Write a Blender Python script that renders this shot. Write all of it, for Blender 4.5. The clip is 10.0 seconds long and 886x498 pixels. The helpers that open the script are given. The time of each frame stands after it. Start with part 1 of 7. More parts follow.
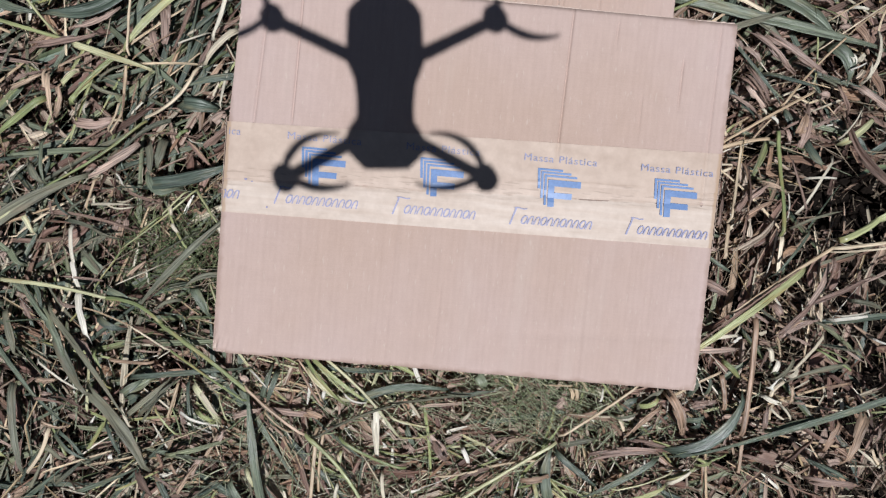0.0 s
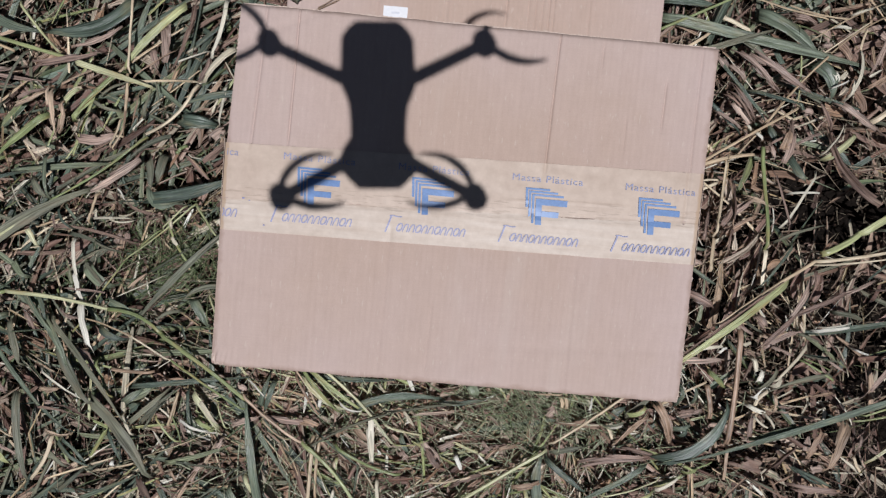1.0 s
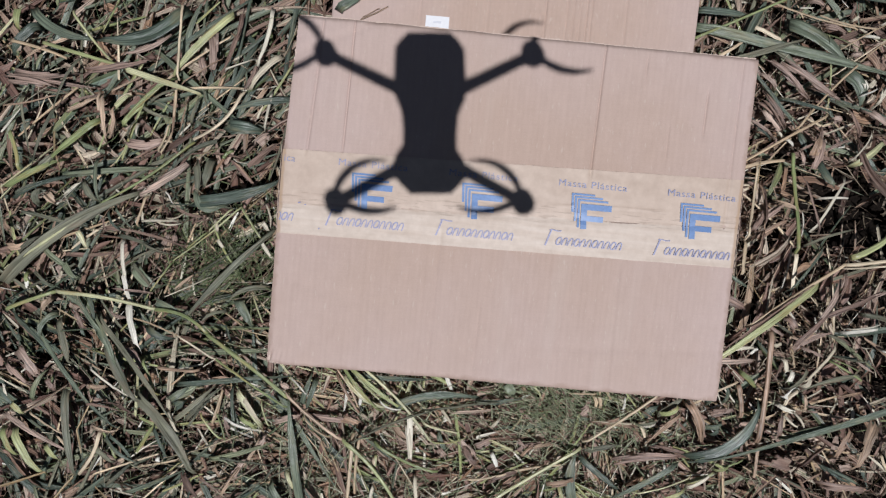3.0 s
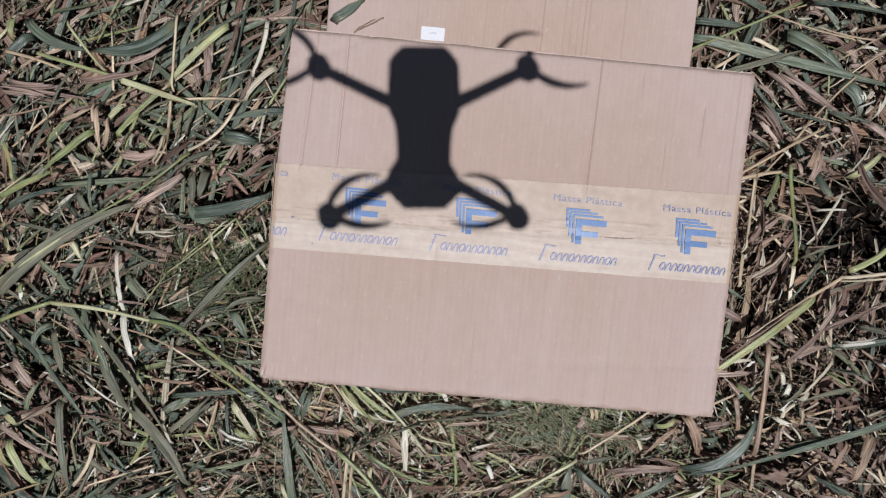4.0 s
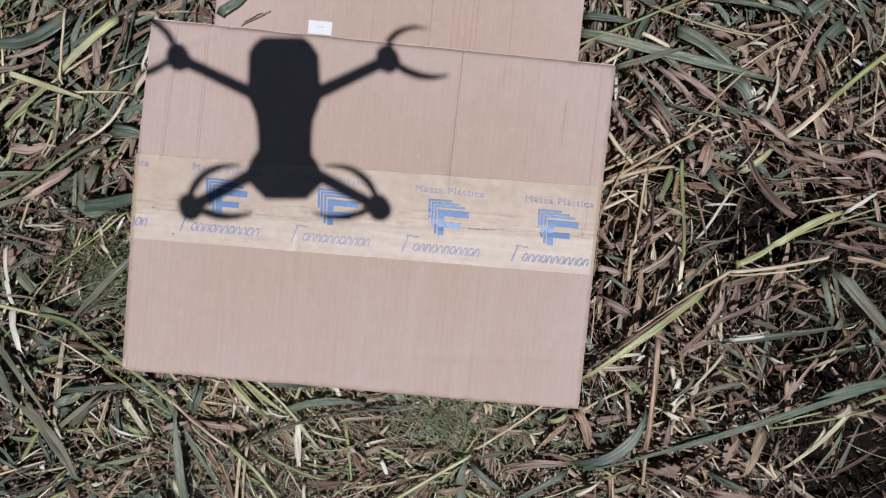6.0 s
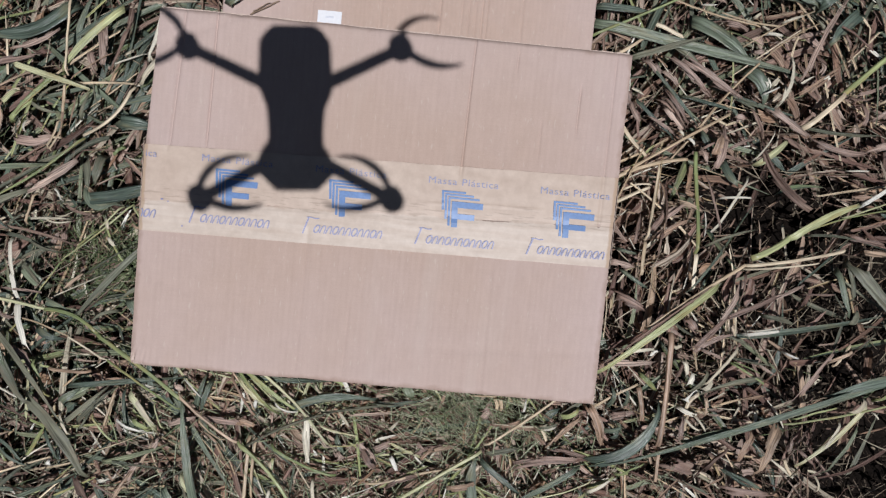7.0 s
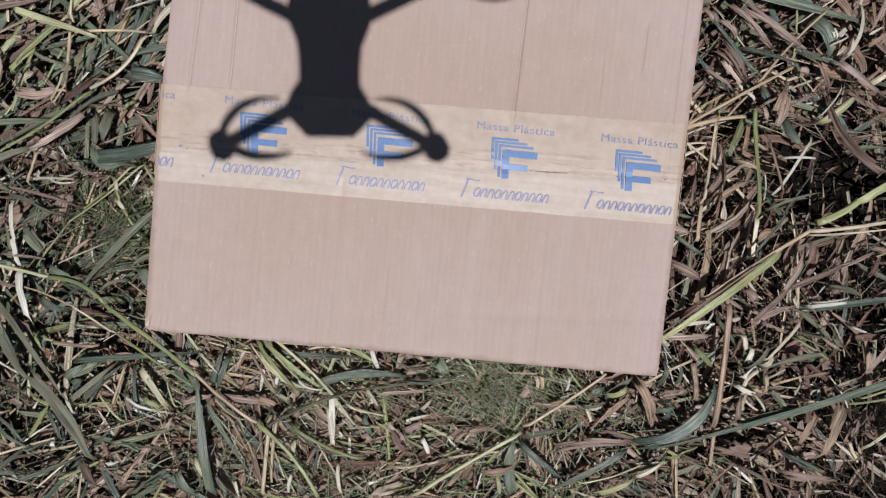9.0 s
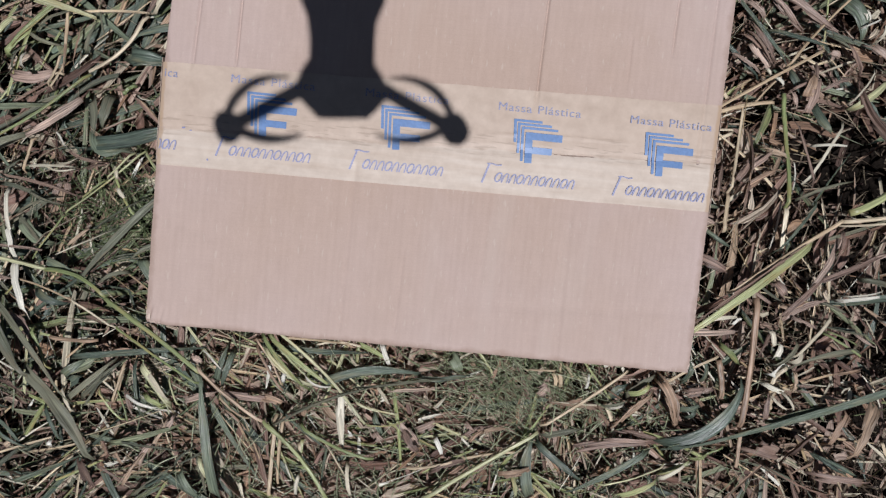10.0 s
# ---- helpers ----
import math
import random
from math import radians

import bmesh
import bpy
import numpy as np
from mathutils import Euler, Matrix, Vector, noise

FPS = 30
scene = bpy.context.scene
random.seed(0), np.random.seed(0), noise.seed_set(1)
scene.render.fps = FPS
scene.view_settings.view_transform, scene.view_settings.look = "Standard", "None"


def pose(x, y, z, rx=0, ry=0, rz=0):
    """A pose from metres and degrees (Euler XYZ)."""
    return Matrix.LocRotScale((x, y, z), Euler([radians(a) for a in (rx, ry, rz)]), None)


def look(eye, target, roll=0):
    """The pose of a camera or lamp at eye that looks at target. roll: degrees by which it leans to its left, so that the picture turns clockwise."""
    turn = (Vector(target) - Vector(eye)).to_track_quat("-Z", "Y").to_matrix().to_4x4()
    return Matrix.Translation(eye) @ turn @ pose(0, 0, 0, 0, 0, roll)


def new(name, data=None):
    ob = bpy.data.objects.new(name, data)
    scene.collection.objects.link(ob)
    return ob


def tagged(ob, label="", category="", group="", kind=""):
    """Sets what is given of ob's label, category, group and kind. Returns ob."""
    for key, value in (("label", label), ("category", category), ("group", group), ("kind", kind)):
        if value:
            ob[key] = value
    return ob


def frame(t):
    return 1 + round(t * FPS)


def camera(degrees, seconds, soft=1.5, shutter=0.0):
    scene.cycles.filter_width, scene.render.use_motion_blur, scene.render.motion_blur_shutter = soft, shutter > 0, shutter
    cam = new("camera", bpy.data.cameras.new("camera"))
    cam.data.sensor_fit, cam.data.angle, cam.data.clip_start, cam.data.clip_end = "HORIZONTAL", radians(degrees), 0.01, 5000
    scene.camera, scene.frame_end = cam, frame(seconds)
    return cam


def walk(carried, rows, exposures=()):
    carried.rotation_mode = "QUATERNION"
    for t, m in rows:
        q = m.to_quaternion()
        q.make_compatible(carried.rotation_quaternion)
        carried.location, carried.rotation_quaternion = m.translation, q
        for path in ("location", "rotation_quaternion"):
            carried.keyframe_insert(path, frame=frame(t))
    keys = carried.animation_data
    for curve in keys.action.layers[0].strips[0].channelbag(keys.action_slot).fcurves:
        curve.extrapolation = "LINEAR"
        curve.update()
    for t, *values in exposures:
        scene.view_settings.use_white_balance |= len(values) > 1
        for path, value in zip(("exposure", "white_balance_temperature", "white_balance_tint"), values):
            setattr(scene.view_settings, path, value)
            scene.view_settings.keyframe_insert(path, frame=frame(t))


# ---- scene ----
cam = camera(73.0, 10.0, soft=1.22)
# seconds, eye, tilt, lean and turn of a lens that looks down
PATH = [
    (0, -0.0316, -0.0173, 0.6473, -3.7, -0.91, -0.11),
    (0.5, -0.026, 0.0024, 0.6537, -3.65, -0.8, -0.13),
    (1, -0.0242, -0.0018, 0.6633, -3.76, -0.9, -0.07),
    (1.5, -0.0285, -0.0138, 0.6785, -3.73, -0.8, -0.04),
    (2, -0.0451, -0.013, 0.6808, -3.69, -0.78, 0.04),
    (2.5, -0.062, -0.0066, 0.681, -3.63, -0.77, 0.06),
    (2.7, -0.0655, -0.004, 0.681, -3.63, -0.77, 0.07),
    (4, -0.0596, 0.0148, 0.6768, -3.75, -0.68, 0.14),
    (4.5, -0.011, 0.0122, 0.6814, -3.47, -1.04, 0.23),
    (4.6, -0.002, 0.0114, 0.68, -3.445, -1.055, 0.225),
    (4.7, 0.0195, 0.0105, 0.679, -3.42, -1.07, 0.22),
    (4.8, 0.0405, 0.0095, 0.678, -3.39, -1.085, 0.217),
    (5, 0.0741, 0.0076, 0.676, -3.32, -1.12, 0.21),
    (5.2, 0.079, 0.006, 0.678, -3.28, -1.1, 0.21),
    (5.5, 0.0692, 0.0041, 0.6799, -3.24, -1.07, 0.21),
    (7, 0.0451, -0.0028, 0.6701, -3.42, -1.01, 0.28),
    (7.5, 0.033, -0.0227, 0.6657, -3.72, -1.06, 0.32),
    (8, 0.0316, -0.0326, 0.6653, -3.68, -1.05, 0.37),
    (8.5, 0.0285, -0.0341, 0.6492, -3.6, -1.11, 0.38),
    (9, 0.0082, -0.0386, 0.6203, -3.76, -1.01, 0.39),
    (9.5, 0.0085, -0.0518, 0.6041, -3.9, -0.94, 0.45),
    (10, -0.0046, -0.0485, 0.5946, -3.79, -0.95, 0.47),
]
walk(cam, [(t, pose(x, y, z, rx, ry, rz)) for t, x, y, z, rx, ry, rz in PATH], [(0.0, -0.28, 6050, 10), (0.6, -0.49, 6050, 10), (10.0, -0.49, 6050, 10)])

# ---- light: a high sun and a clear sky ----
LIGHT_DIR = Vector((-0.102, 0.259, -1.0)).normalized()
world = bpy.data.worlds.new("clear_sky")
scene.world = world
world.use_nodes = True
wn = world.node_tree
sky = wn.nodes.new("ShaderNodeTexSky")
sky.sky_type = "NISHITA"
sky.sun_disc = False
sky.sun_elevation = math.asin(-LIGHT_DIR.z)
sky.sun_rotation = math.atan2(-LIGHT_DIR.x, -LIGHT_DIR.y)
wn.nodes["Background"].inputs["Strength"].default_value = 0.022
wn.links.new(sky.outputs["Color"], wn.nodes["Background"].inputs["Color"])
sun_data = bpy.data.lights.new("sun", "SUN")
sun_data.energy, sun_data.angle, sun_data.color = 5.0, radians(0.5), (1.0, 0.97, 0.95)
sun = new("sun", sun_data)
sun.matrix_world = look((0.5, -1.3, 5), Vector((0.5, -1.3, 5)) + LIGHT_DIR)


# ---- materials ----
def nodes_of(name, rough=0.6, spec=0.3):
    m = bpy.data.materials.new(name)
    m.use_nodes = True
    nt = m.node_tree
    b = nt.nodes["Principled BSDF"]
    b.inputs["Roughness"].default_value = rough
    b.inputs["Specular IOR Level"].default_value = spec
    return m, nt, b


def ramp(nt, stops, fac):
    r = nt.nodes.new("ShaderNodeValToRGB")
    while len(r.color_ramp.elements) < len(stops):
        r.color_ramp.elements.new(0.5)
    for e, (p, c) in zip(r.color_ramp.elements, stops):
        e.position, e.color = p, (*c, 1)
    nt.links.new(fac, r.inputs["Fac"])
    return r.outputs["Color"]


def noise_of(nt, vec, scale, detail=3.0, rough=0.55):
    n = nt.nodes.new("ShaderNodeTexNoise")
    n.inputs["Scale"].default_value = scale
    n.inputs["Detail"].default_value = detail
    n.inputs["Roughness"].default_value = rough
    nt.links.new(vec, n.inputs["Vector"])
    return n.outputs["Fac"]


def scaled(nt, vec, sx, sy, sz=1.0):
    n = nt.nodes.new("ShaderNodeVectorMath")
    n.operation = "MULTIPLY"
    n.inputs[1].default_value = (sx, sy, sz)
    nt.links.new(vec, n.inputs[0])
    return n.outputs[0]


def maths(nt, op, a, b):
    n = nt.nodes.new("ShaderNodeMath")
    n.operation = op
    for k, v in enumerate((a, b)):
        if isinstance(v, (int, float)):
            n.inputs[k].default_value = v
        else:
            nt.links.new(v, n.inputs[k])
    return n.outputs[0]


def mixed(nt, kind, fac, a, b):
    n = nt.nodes.new("ShaderNodeMix")
    n.data_type, n.blend_type = "RGBA", kind
    for sock, v in ((n.inputs[0], fac), (n.inputs[6], a), (n.inputs[7], b)):
        if isinstance(v, (int, float)):
            sock.default_value = v
        elif isinstance(v, tuple):
            sock.default_value = (*v, 1)
        else:
            nt.links.new(v, sock)
    return n.outputs[2]


def bumped(nt, b, height, strength, distance):
    n = nt.nodes.new("ShaderNodeBump")
    n.inputs["Strength"].default_value = strength
    n.inputs["Distance"].default_value = distance
    nt.links.new(height, n.inputs["Height"])
    nt.links.new(n.outputs["Normal"], b.inputs["Normal"])


def leaf_material(name, stops, source, rough=0.5, spec=0.35, veins=0.35, blotch=(0.25, 0.19, 0.12), blotch_amount=0.3, thin=0.15):
    """A blade's or stalk's surface: its own tint, veins along it, blotches and a little light through it."""
    m, nt, b = nodes_of(name, rough, spec)
    uv = nt.nodes.new("ShaderNodeUVMap").outputs[0]
    if source == "island":
        rnd = nt.nodes.new("ShaderNodeNewGeometry").outputs["Random Per Island"]
    else:
        rnd = nt.nodes.new("ShaderNodeObjectInfo").outputs["Random"]
    shift = nt.nodes.new("ShaderNodeCombineXYZ")
    nt.links.new(maths(nt, "MULTIPLY", rnd, 37.0), shift.inputs[2])
    add = nt.nodes.new("ShaderNodeVectorMath")
    nt.links.new(uv, add.inputs[0])
    nt.links.new(shift.outputs[0], add.inputs[1])
    tint = ramp(nt, stops, rnd)
    fibre = noise_of(nt, scaled(nt, add.outputs[0], 5.0, 0.6), 1.6, 3.0)
    along = noise_of(nt, scaled(nt, add.outputs[0], 0.4, 0.8), 1.0, 3.0)
    patch = noise_of(nt, scaled(nt, add.outputs[0], 1.2, 1.0), 1.3, 4.0)
    dark = ramp(nt, [(0.36, (1 - veins,) * 3), (0.5, (1 - veins * 0.15,) * 3), (0.66, (1 + veins * 0.55,) * 3)], fibre)
    col = mixed(nt, "MULTIPLY", 1.0, tint, dark)
    col = mixed(nt, "MULTIPLY", 1.0, col, ramp(nt, [(0.3, (0.74, 0.74, 0.74)), (0.7, (1.28, 1.28, 1.28))], along))
    sep = nt.nodes.new("ShaderNodeSeparateXYZ")
    nt.links.new(uv, sep.inputs[0])
    # pale midrib on blades; on round stalks the streak is a painted highlight
    rib = ramp(nt, [(0.0, (0.9, 0.9, 0.9)), (0.44, (1, 1, 1)), (0.5, (1.3, 1.3, 1.25)), (0.56, (1, 1, 1)), (1.0, (0.92, 0.92, 0.92))], sep.outputs[0])
    col = mixed(nt, "MULTIPLY", 1.0, col, rib)
    spot = ramp(nt, [(0.5, (0, 0, 0)), (0.68, (blotch_amount,) * 3)], patch)
    col = mixed(nt, "MIX", spot, col, blotch)
    nt.links.new(col, b.inputs["Base Color"])
    bumped(nt, b, fibre, 1.0, 0.0012)
    if thin:
        tr = nt.nodes.new("ShaderNodeBsdfTranslucent")
        nt.links.new(col, tr.inputs["Color"])
        mx = nt.nodes.new("ShaderNodeMixShader")
        mx.inputs[0].default_value = thin
        nt.links.new(b.outputs[0], mx.inputs[1])
        nt.links.new(tr.outputs[0], mx.inputs[2])
        nt.links.new(mx.outputs[0], nt.nodes["Material Output"].inputs["Surface"])
    return m


GREENS = [(0.0, (0.0525, 0.0749, 0.0566)), (0.3, (0.0986, 0.1301, 0.0964)), (0.5, (0.1577, 0.1905, 0.0849)), (0.7, (0.1341, 0.1828, 0.1312)), (0.85, (0.2366, 0.2742, 0.1158)), (1.0, (0.3313, 0.3275, 0.2007))]
DRIES = [(0.0, (0.0923, 0.0535, 0.0397)), (0.2, (0.2232, 0.1319, 0.1045)), (0.38, (0.3232, 0.1997, 0.1298)), (0.52, (0.3462, 0.2246, 0.1874)), (0.68, (0.4617, 0.3281, 0.2163)), (0.82, (0.4617, 0.3281, 0.2667)), (1.0, (0.545, 0.492, 0.3604))]
STRAWS = [(0.0, (0.3456, 0.248, 0.1368)), (0.5, (0.48, 0.3697, 0.2189)), (1.0, (0.6144, 0.5148, 0.3466))]
PALES = [(0.0, (0.64, 0.56, 0.41)), (0.5, (0.75, 0.69, 0.55)), (1.0, (0.87, 0.84, 0.75))]
STRAWS_WHOLE = [(0.0, (0.5, 0.37, 0.235)), (0.5, (0.66, 0.52, 0.35)), (1.0, (0.83, 0.72, 0.53))]
LIMES_WHOLE = [(0.0, (0.22, 0.265, 0.115)), (0.4, (0.33, 0.365, 0.165)), (0.75, (0.46, 0.47, 0.25)), (1.0, (0.62, 0.59, 0.38))]
TANS = [(0.0, (0.4, 0.265, 0.185)), (0.5, (0.53, 0.37, 0.255)), (1.0, (0.66, 0.5, 0.36))]
OLIVES = [(0.0, (0.136, 0.147, 0.105)), (1.0, (0.255, 0.2478, 0.1722))]
GREENS_WHOLE = [(0.0, (0.0838, 0.1119, 0.0865)), (0.45, (0.1317, 0.1659, 0.1251)), (0.8, (0.1915, 0.2239, 0.1544)), (1.0, (0.2633, 0.2856, 0.1698))]
BROWNS = [(0.0, (0.1615, 0.1037, 0.0818)), (1.0, (0.3238, 0.2183, 0.1718))]
RUSSETS = [(0.0, (0.2066, 0.1159, 0.0839)), (0.3, (0.3617, 0.236, 0.1888)), (0.5, (0.4306, 0.2732, 0.1678)), (0.7, (0.4823, 0.3478, 0.2769)), (1.0, (0.61, 0.5134, 0.3943))]
russet_skin = leaf_material("curled_brown_leaf", RUSSETS, "object", 0.45, 0.4, 0.55, (0.2, 0.12, 0.09), 0.5)
russet_litter = leaf_material("curled_brown_litter", RUSSETS, "island", 0.45, 0.4, 0.55, (0.2, 0.12, 0.09), 0.5)
# humus-brown crumbs, their tint lowered further to carry the hollows' shade
crumb_skin = leaf_material("shaded_crumbs", [(0.0, (0.02, 0.015, 0.012)), (0.7, (0.06, 0.042, 0.032)), (1.0, (0.22, 0.16, 0.12))], "island", 0.85, 0.15, 0.1)
MAUVES = [(0.0, (0.2821, 0.189, 0.1496)), (0.5, (0.4018, 0.2842, 0.2291)), (1.0, (0.5301, 0.3971, 0.3206))]
pink_skin = leaf_material("mauve_leaf", MAUVES, "object", 0.42, 0.5, 0.6, (0.2, 0.13, 0.1), 0.4)
tan_skin = leaf_material("tan_leaf", TANS, "object", 0.42, 0.45, 0.5, (0.24, 0.15, 0.1), 0.35)
brown_skin = leaf_material("brown_leaf", BROWNS, "object", 0.55, 0.3, 0.55, (0.42, 0.32, 0.24), 0.4)
green_leaf = leaf_material("green_leaf", GREENS_WHOLE, "object", 0.36, 0.6, 0.52, (0.3, 0.27, 0.15), 0.45)
dry_skin = leaf_material("dry_leaf", DRIES, "object", 0.5, 0.35, 0.55, (0.12, 0.08, 0.055), 0.4)
lime_skin = leaf_material("yellow_green_stem", LIMES_WHOLE, "object", 0.34, 0.5, 0.3, (0.42, 0.3, 0.12), 0.6, 0.0)
straw_skin = leaf_material("straw", STRAWS_WHOLE, "object", 0.4, 0.45, 0.35, (0.24, 0.15, 0.08), 0.4, 0.0)
pale_skin = leaf_material("bleached_straw", PALES, "object", 0.42, 0.45, 0.2, (0.55, 0.46, 0.3), 0.25, 0.05)
olive_skin = leaf_material("wilting_leaf", OLIVES, "object", 0.45, 0.45, 0.4, (0.25, 0.19, 0.12), 0.5)
green_litter = leaf_material("green_litter", GREENS, "island", 0.38, 0.55, 0.4, (0.32, 0.27, 0.16), 0.5)
dry_litter = leaf_material("dry_litter", DRIES, "island", 0.5, 0.35, 0.5, (0.1, 0.07, 0.05), 0.4)
straw_litter = leaf_material("straw_litter", STRAWS, "island", 0.55, 0.3, 0.3, (0.24, 0.15, 0.08), 0.4, 0.0)
pale_litter = leaf_material("pale_litter", PALES, "island", 0.5, 0.3, 0.3)
thread_green = leaf_material("green_thread", [(0.0, (0.09, 0.13, 0.06)), (0.6, (0.19, 0.24, 0.115)), (1.0, (0.34, 0.37, 0.2))], "island", 0.6, 0.2, 0.1)
thread_light = leaf_material("light_green_thread", [(0.0, (0.22, 0.265, 0.15)), (0.6, (0.4, 0.44, 0.27)), (1.0, (0.68, 0.68, 0.5))], "island", 0.45, 0.4, 0.1)
thread_pale = leaf_material("pale_thread", [(0.0, (0.3, 0.23, 0.16)), (0.6, (0.48, 0.4, 0.28)), (1.0, (0.68, 0.62, 0.48))], "island", 0.5, 0.3, 0.1)
thread_grey = leaf_material("grey_thread", [(0.0, (0.1, 0.075, 0.055)), (0.6, (0.22, 0.17, 0.125)), (1.0, (0.33, 0.28, 0.2))], "island", 0.7, 0.2, 0.1)


def soil_material():
    m, nt, b = nodes_of("soil", 0.95, 0.1)
    co = nt.nodes.new("ShaderNodeTexCoord").outputs["Object"]
    fine = noise_of(nt, co, 260.0, 5.0)
    broad = noise_of(nt, co, 2.2, 4.0)
    # near-black: the deep shade between the cuttings is put into the soil's colour
    shaded_earth = ramp(nt, [(0.3, (0.006, 0.0045, 0.0035)), (0.6, (0.013, 0.0095, 0.0075)), (0.8, (0.028, 0.02, 0.015))], fine)
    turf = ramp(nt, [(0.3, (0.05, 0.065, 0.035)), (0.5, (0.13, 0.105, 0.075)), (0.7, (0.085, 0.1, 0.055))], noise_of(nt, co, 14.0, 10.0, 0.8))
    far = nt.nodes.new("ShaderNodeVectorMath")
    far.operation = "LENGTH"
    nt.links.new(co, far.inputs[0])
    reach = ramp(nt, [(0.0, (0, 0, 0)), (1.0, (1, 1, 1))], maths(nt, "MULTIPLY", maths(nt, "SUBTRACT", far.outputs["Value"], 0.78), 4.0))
    nt.links.new(mixed(nt, "MIX", reach, shaded_earth, turf), b.inputs["Base Color"])
    bumped(nt, b, fine, 0.8, 0.004)
    return m


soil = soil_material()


def card_material(name, base, faded):
    """Kraft paper over flutes that run across the panel, faded and scuffed in patches."""
    m, nt, b = nodes_of(name, 0.8, 0.18)
    co = nt.nodes.new("ShaderNodeTexCoord").outputs["Object"]
    flute = noise_of(nt, scaled(nt, co, 230.0, 5.0, 5.0), 1.0, 2.0)
    weave = noise_of(nt, scaled(nt, co, 40.0, 900.0, 900.0), 1.0, 2.0)
    fibre = noise_of(nt, co, 900.0, 4.0, 0.7)
    broad = noise_of(nt, co, 6.0, 4.0)
    wave = nt.nodes.new("ShaderNodeTexWave")
    wave.inputs["Scale"].default_value = 66.0
    wave.inputs["Distortion"].default_value = 0.6
    wave.inputs["Detail"].default_value = 1.0
    nt.links.new(co, wave.inputs["Vector"])
    rib = maths(nt, "MULTIPLY", wave.outputs["Fac"], noise_of(nt, scaled(nt, co, 18.0, 14.0, 14.0), 1.0, 2.0))
    # bleached and greyed towards the handled rims, browner in the middle
    place = nt.nodes.new("ShaderNodeSeparateXYZ")
    nt.links.new(co, place.inputs[0])
    out = maths(nt, "MAXIMUM", maths(nt, "MULTIPLY", maths(nt, "ABSOLUTE", place.outputs[0], 0), 5.0), maths(nt, "MULTIPLY", maths(nt, "ABSOLUTE", place.outputs[1], 0), 6.0))
    bleach = maths(nt, "ADD", maths(nt, "MULTIPLY", broad, 0.9), maths(nt, "MULTIPLY", maths(nt, "SUBTRACT", out, 0.62), 0.45))
    col = mixed(nt, "MIX", ramp(nt, [(0.3, (0, 0, 0)), (0.72, (1, 1, 1))], bleach), base, faded)
    dash = noise_of(nt, scaled(nt, co, 150.0, 55.0, 55.0), 1.0, 3.0, 0.6)
    col = mixed(nt, "MULTIPLY", 1.0, col, ramp(nt, [(0.32, (0.972, 0.968, 0.965)), (0.68, (1.026, 1.026, 1.026))], dash))
    col = mixed(nt, "MULTIPLY", 1.0, col, ramp(nt, [(0.25, (0.985, 0.982, 0.98)), (0.75, (1.015, 1.015, 1.015))], flute))
    col = mixed(nt, "MULTIPLY", 1.0, col, ramp(nt, [(0.3, (0.955, 0.955, 0.95)), (0.7, (1.035, 1.035, 1.035))], fibre))
    col = mixed(nt, "MULTIPLY", 1.0, col, ramp(nt, [(0.1, (1.008, 1.008, 1.008)), (0.6, (0.984, 0.982, 0.98))], rib))
    col = mixed(nt, "MULTIPLY", 1.0, col, ramp(nt, [(0.35, (0.99, 0.99, 0.99)), (0.65, (1.01, 1.01, 1.01))], weave))
    speck = noise_of(nt, co, 55.0, 1.0)
    col = mixed(nt, "MIX", ramp(nt, [(0.83, (0, 0, 0)), (0.87, (0.3, 0.3, 0.3))], speck), col, (0.24, 0.17, 0.12))
    # handled rims: rubbed brown, in places bared to paler fibres
    sep = nt.nodes.new("ShaderNodeSeparateXYZ")
    nt.links.new(co, sep.inputs[0])
    rim = maths(nt, "MAXIMUM", maths(nt, "SUBTRACT", maths(nt, "ABSOLUTE", sep.outputs[0], 0), 0.1955), maths(nt, "SUBTRACT", maths(nt, "ABSOLUTE", sep.outputs[1], 0), 0.1465))
    rim = maths(nt, "MULTIPLY", rim, 260.0)
    scuff = noise_of(nt, co, 70.0, 4.0)
    rub = maths(nt, "ADD", rim, maths(nt, "MULTIPLY", maths(nt, "SUBTRACT", scuff, 0.55), 3.0))
    worn = nt.nodes.new("ShaderNodeClamp")
    nt.links.new(rub, worn.inputs[0])
    col = mixed(nt, "MIX", maths(nt, "MULTIPLY", worn.outputs[0], 0.45), col, (0.3, 0.2, 0.15))
    # long pale rubbings and a few brownish water stains
    smear = noise_of(nt, scaled(nt, co, 30.0, 4.0, 4.0), 1.0, 3.0)
    col = mixed(nt, "MIX", ramp(nt, [(0.58, (0, 0, 0)), (0.72, (0.2, 0.2, 0.2))], smear), col, (0.55, 0.46, 0.4))
    fleck = noise_of(nt, scaled(nt, co, 420.0, 110.0, 110.0), 1.0, 1.0)
    col = mixed(nt, "MIX", ramp(nt, [(0.66, (0, 0, 0)), (0.76, (0.4, 0.4, 0.4))], fleck), col, (0.58, 0.49, 0.42))
    stain = noise_of(nt, co, 16.0, 3.0)
    col = mixed(nt, "MIX", ramp(nt, [(0.6, (0, 0, 0)), (0.75, (0.16, 0.16, 0.16))], stain), col, (0.43, 0.3, 0.21))
    nt.links.new(col, b.inputs["Base Color"])
    bumped(nt, b, maths(nt, "ADD", flute, maths(nt, "MULTIPLY", fibre, 0.4)), 0.12, 0.0004)
    return m


kraft = card_material("kraft_card", (0.477, 0.355, 0.293), (0.512, 0.397, 0.358))


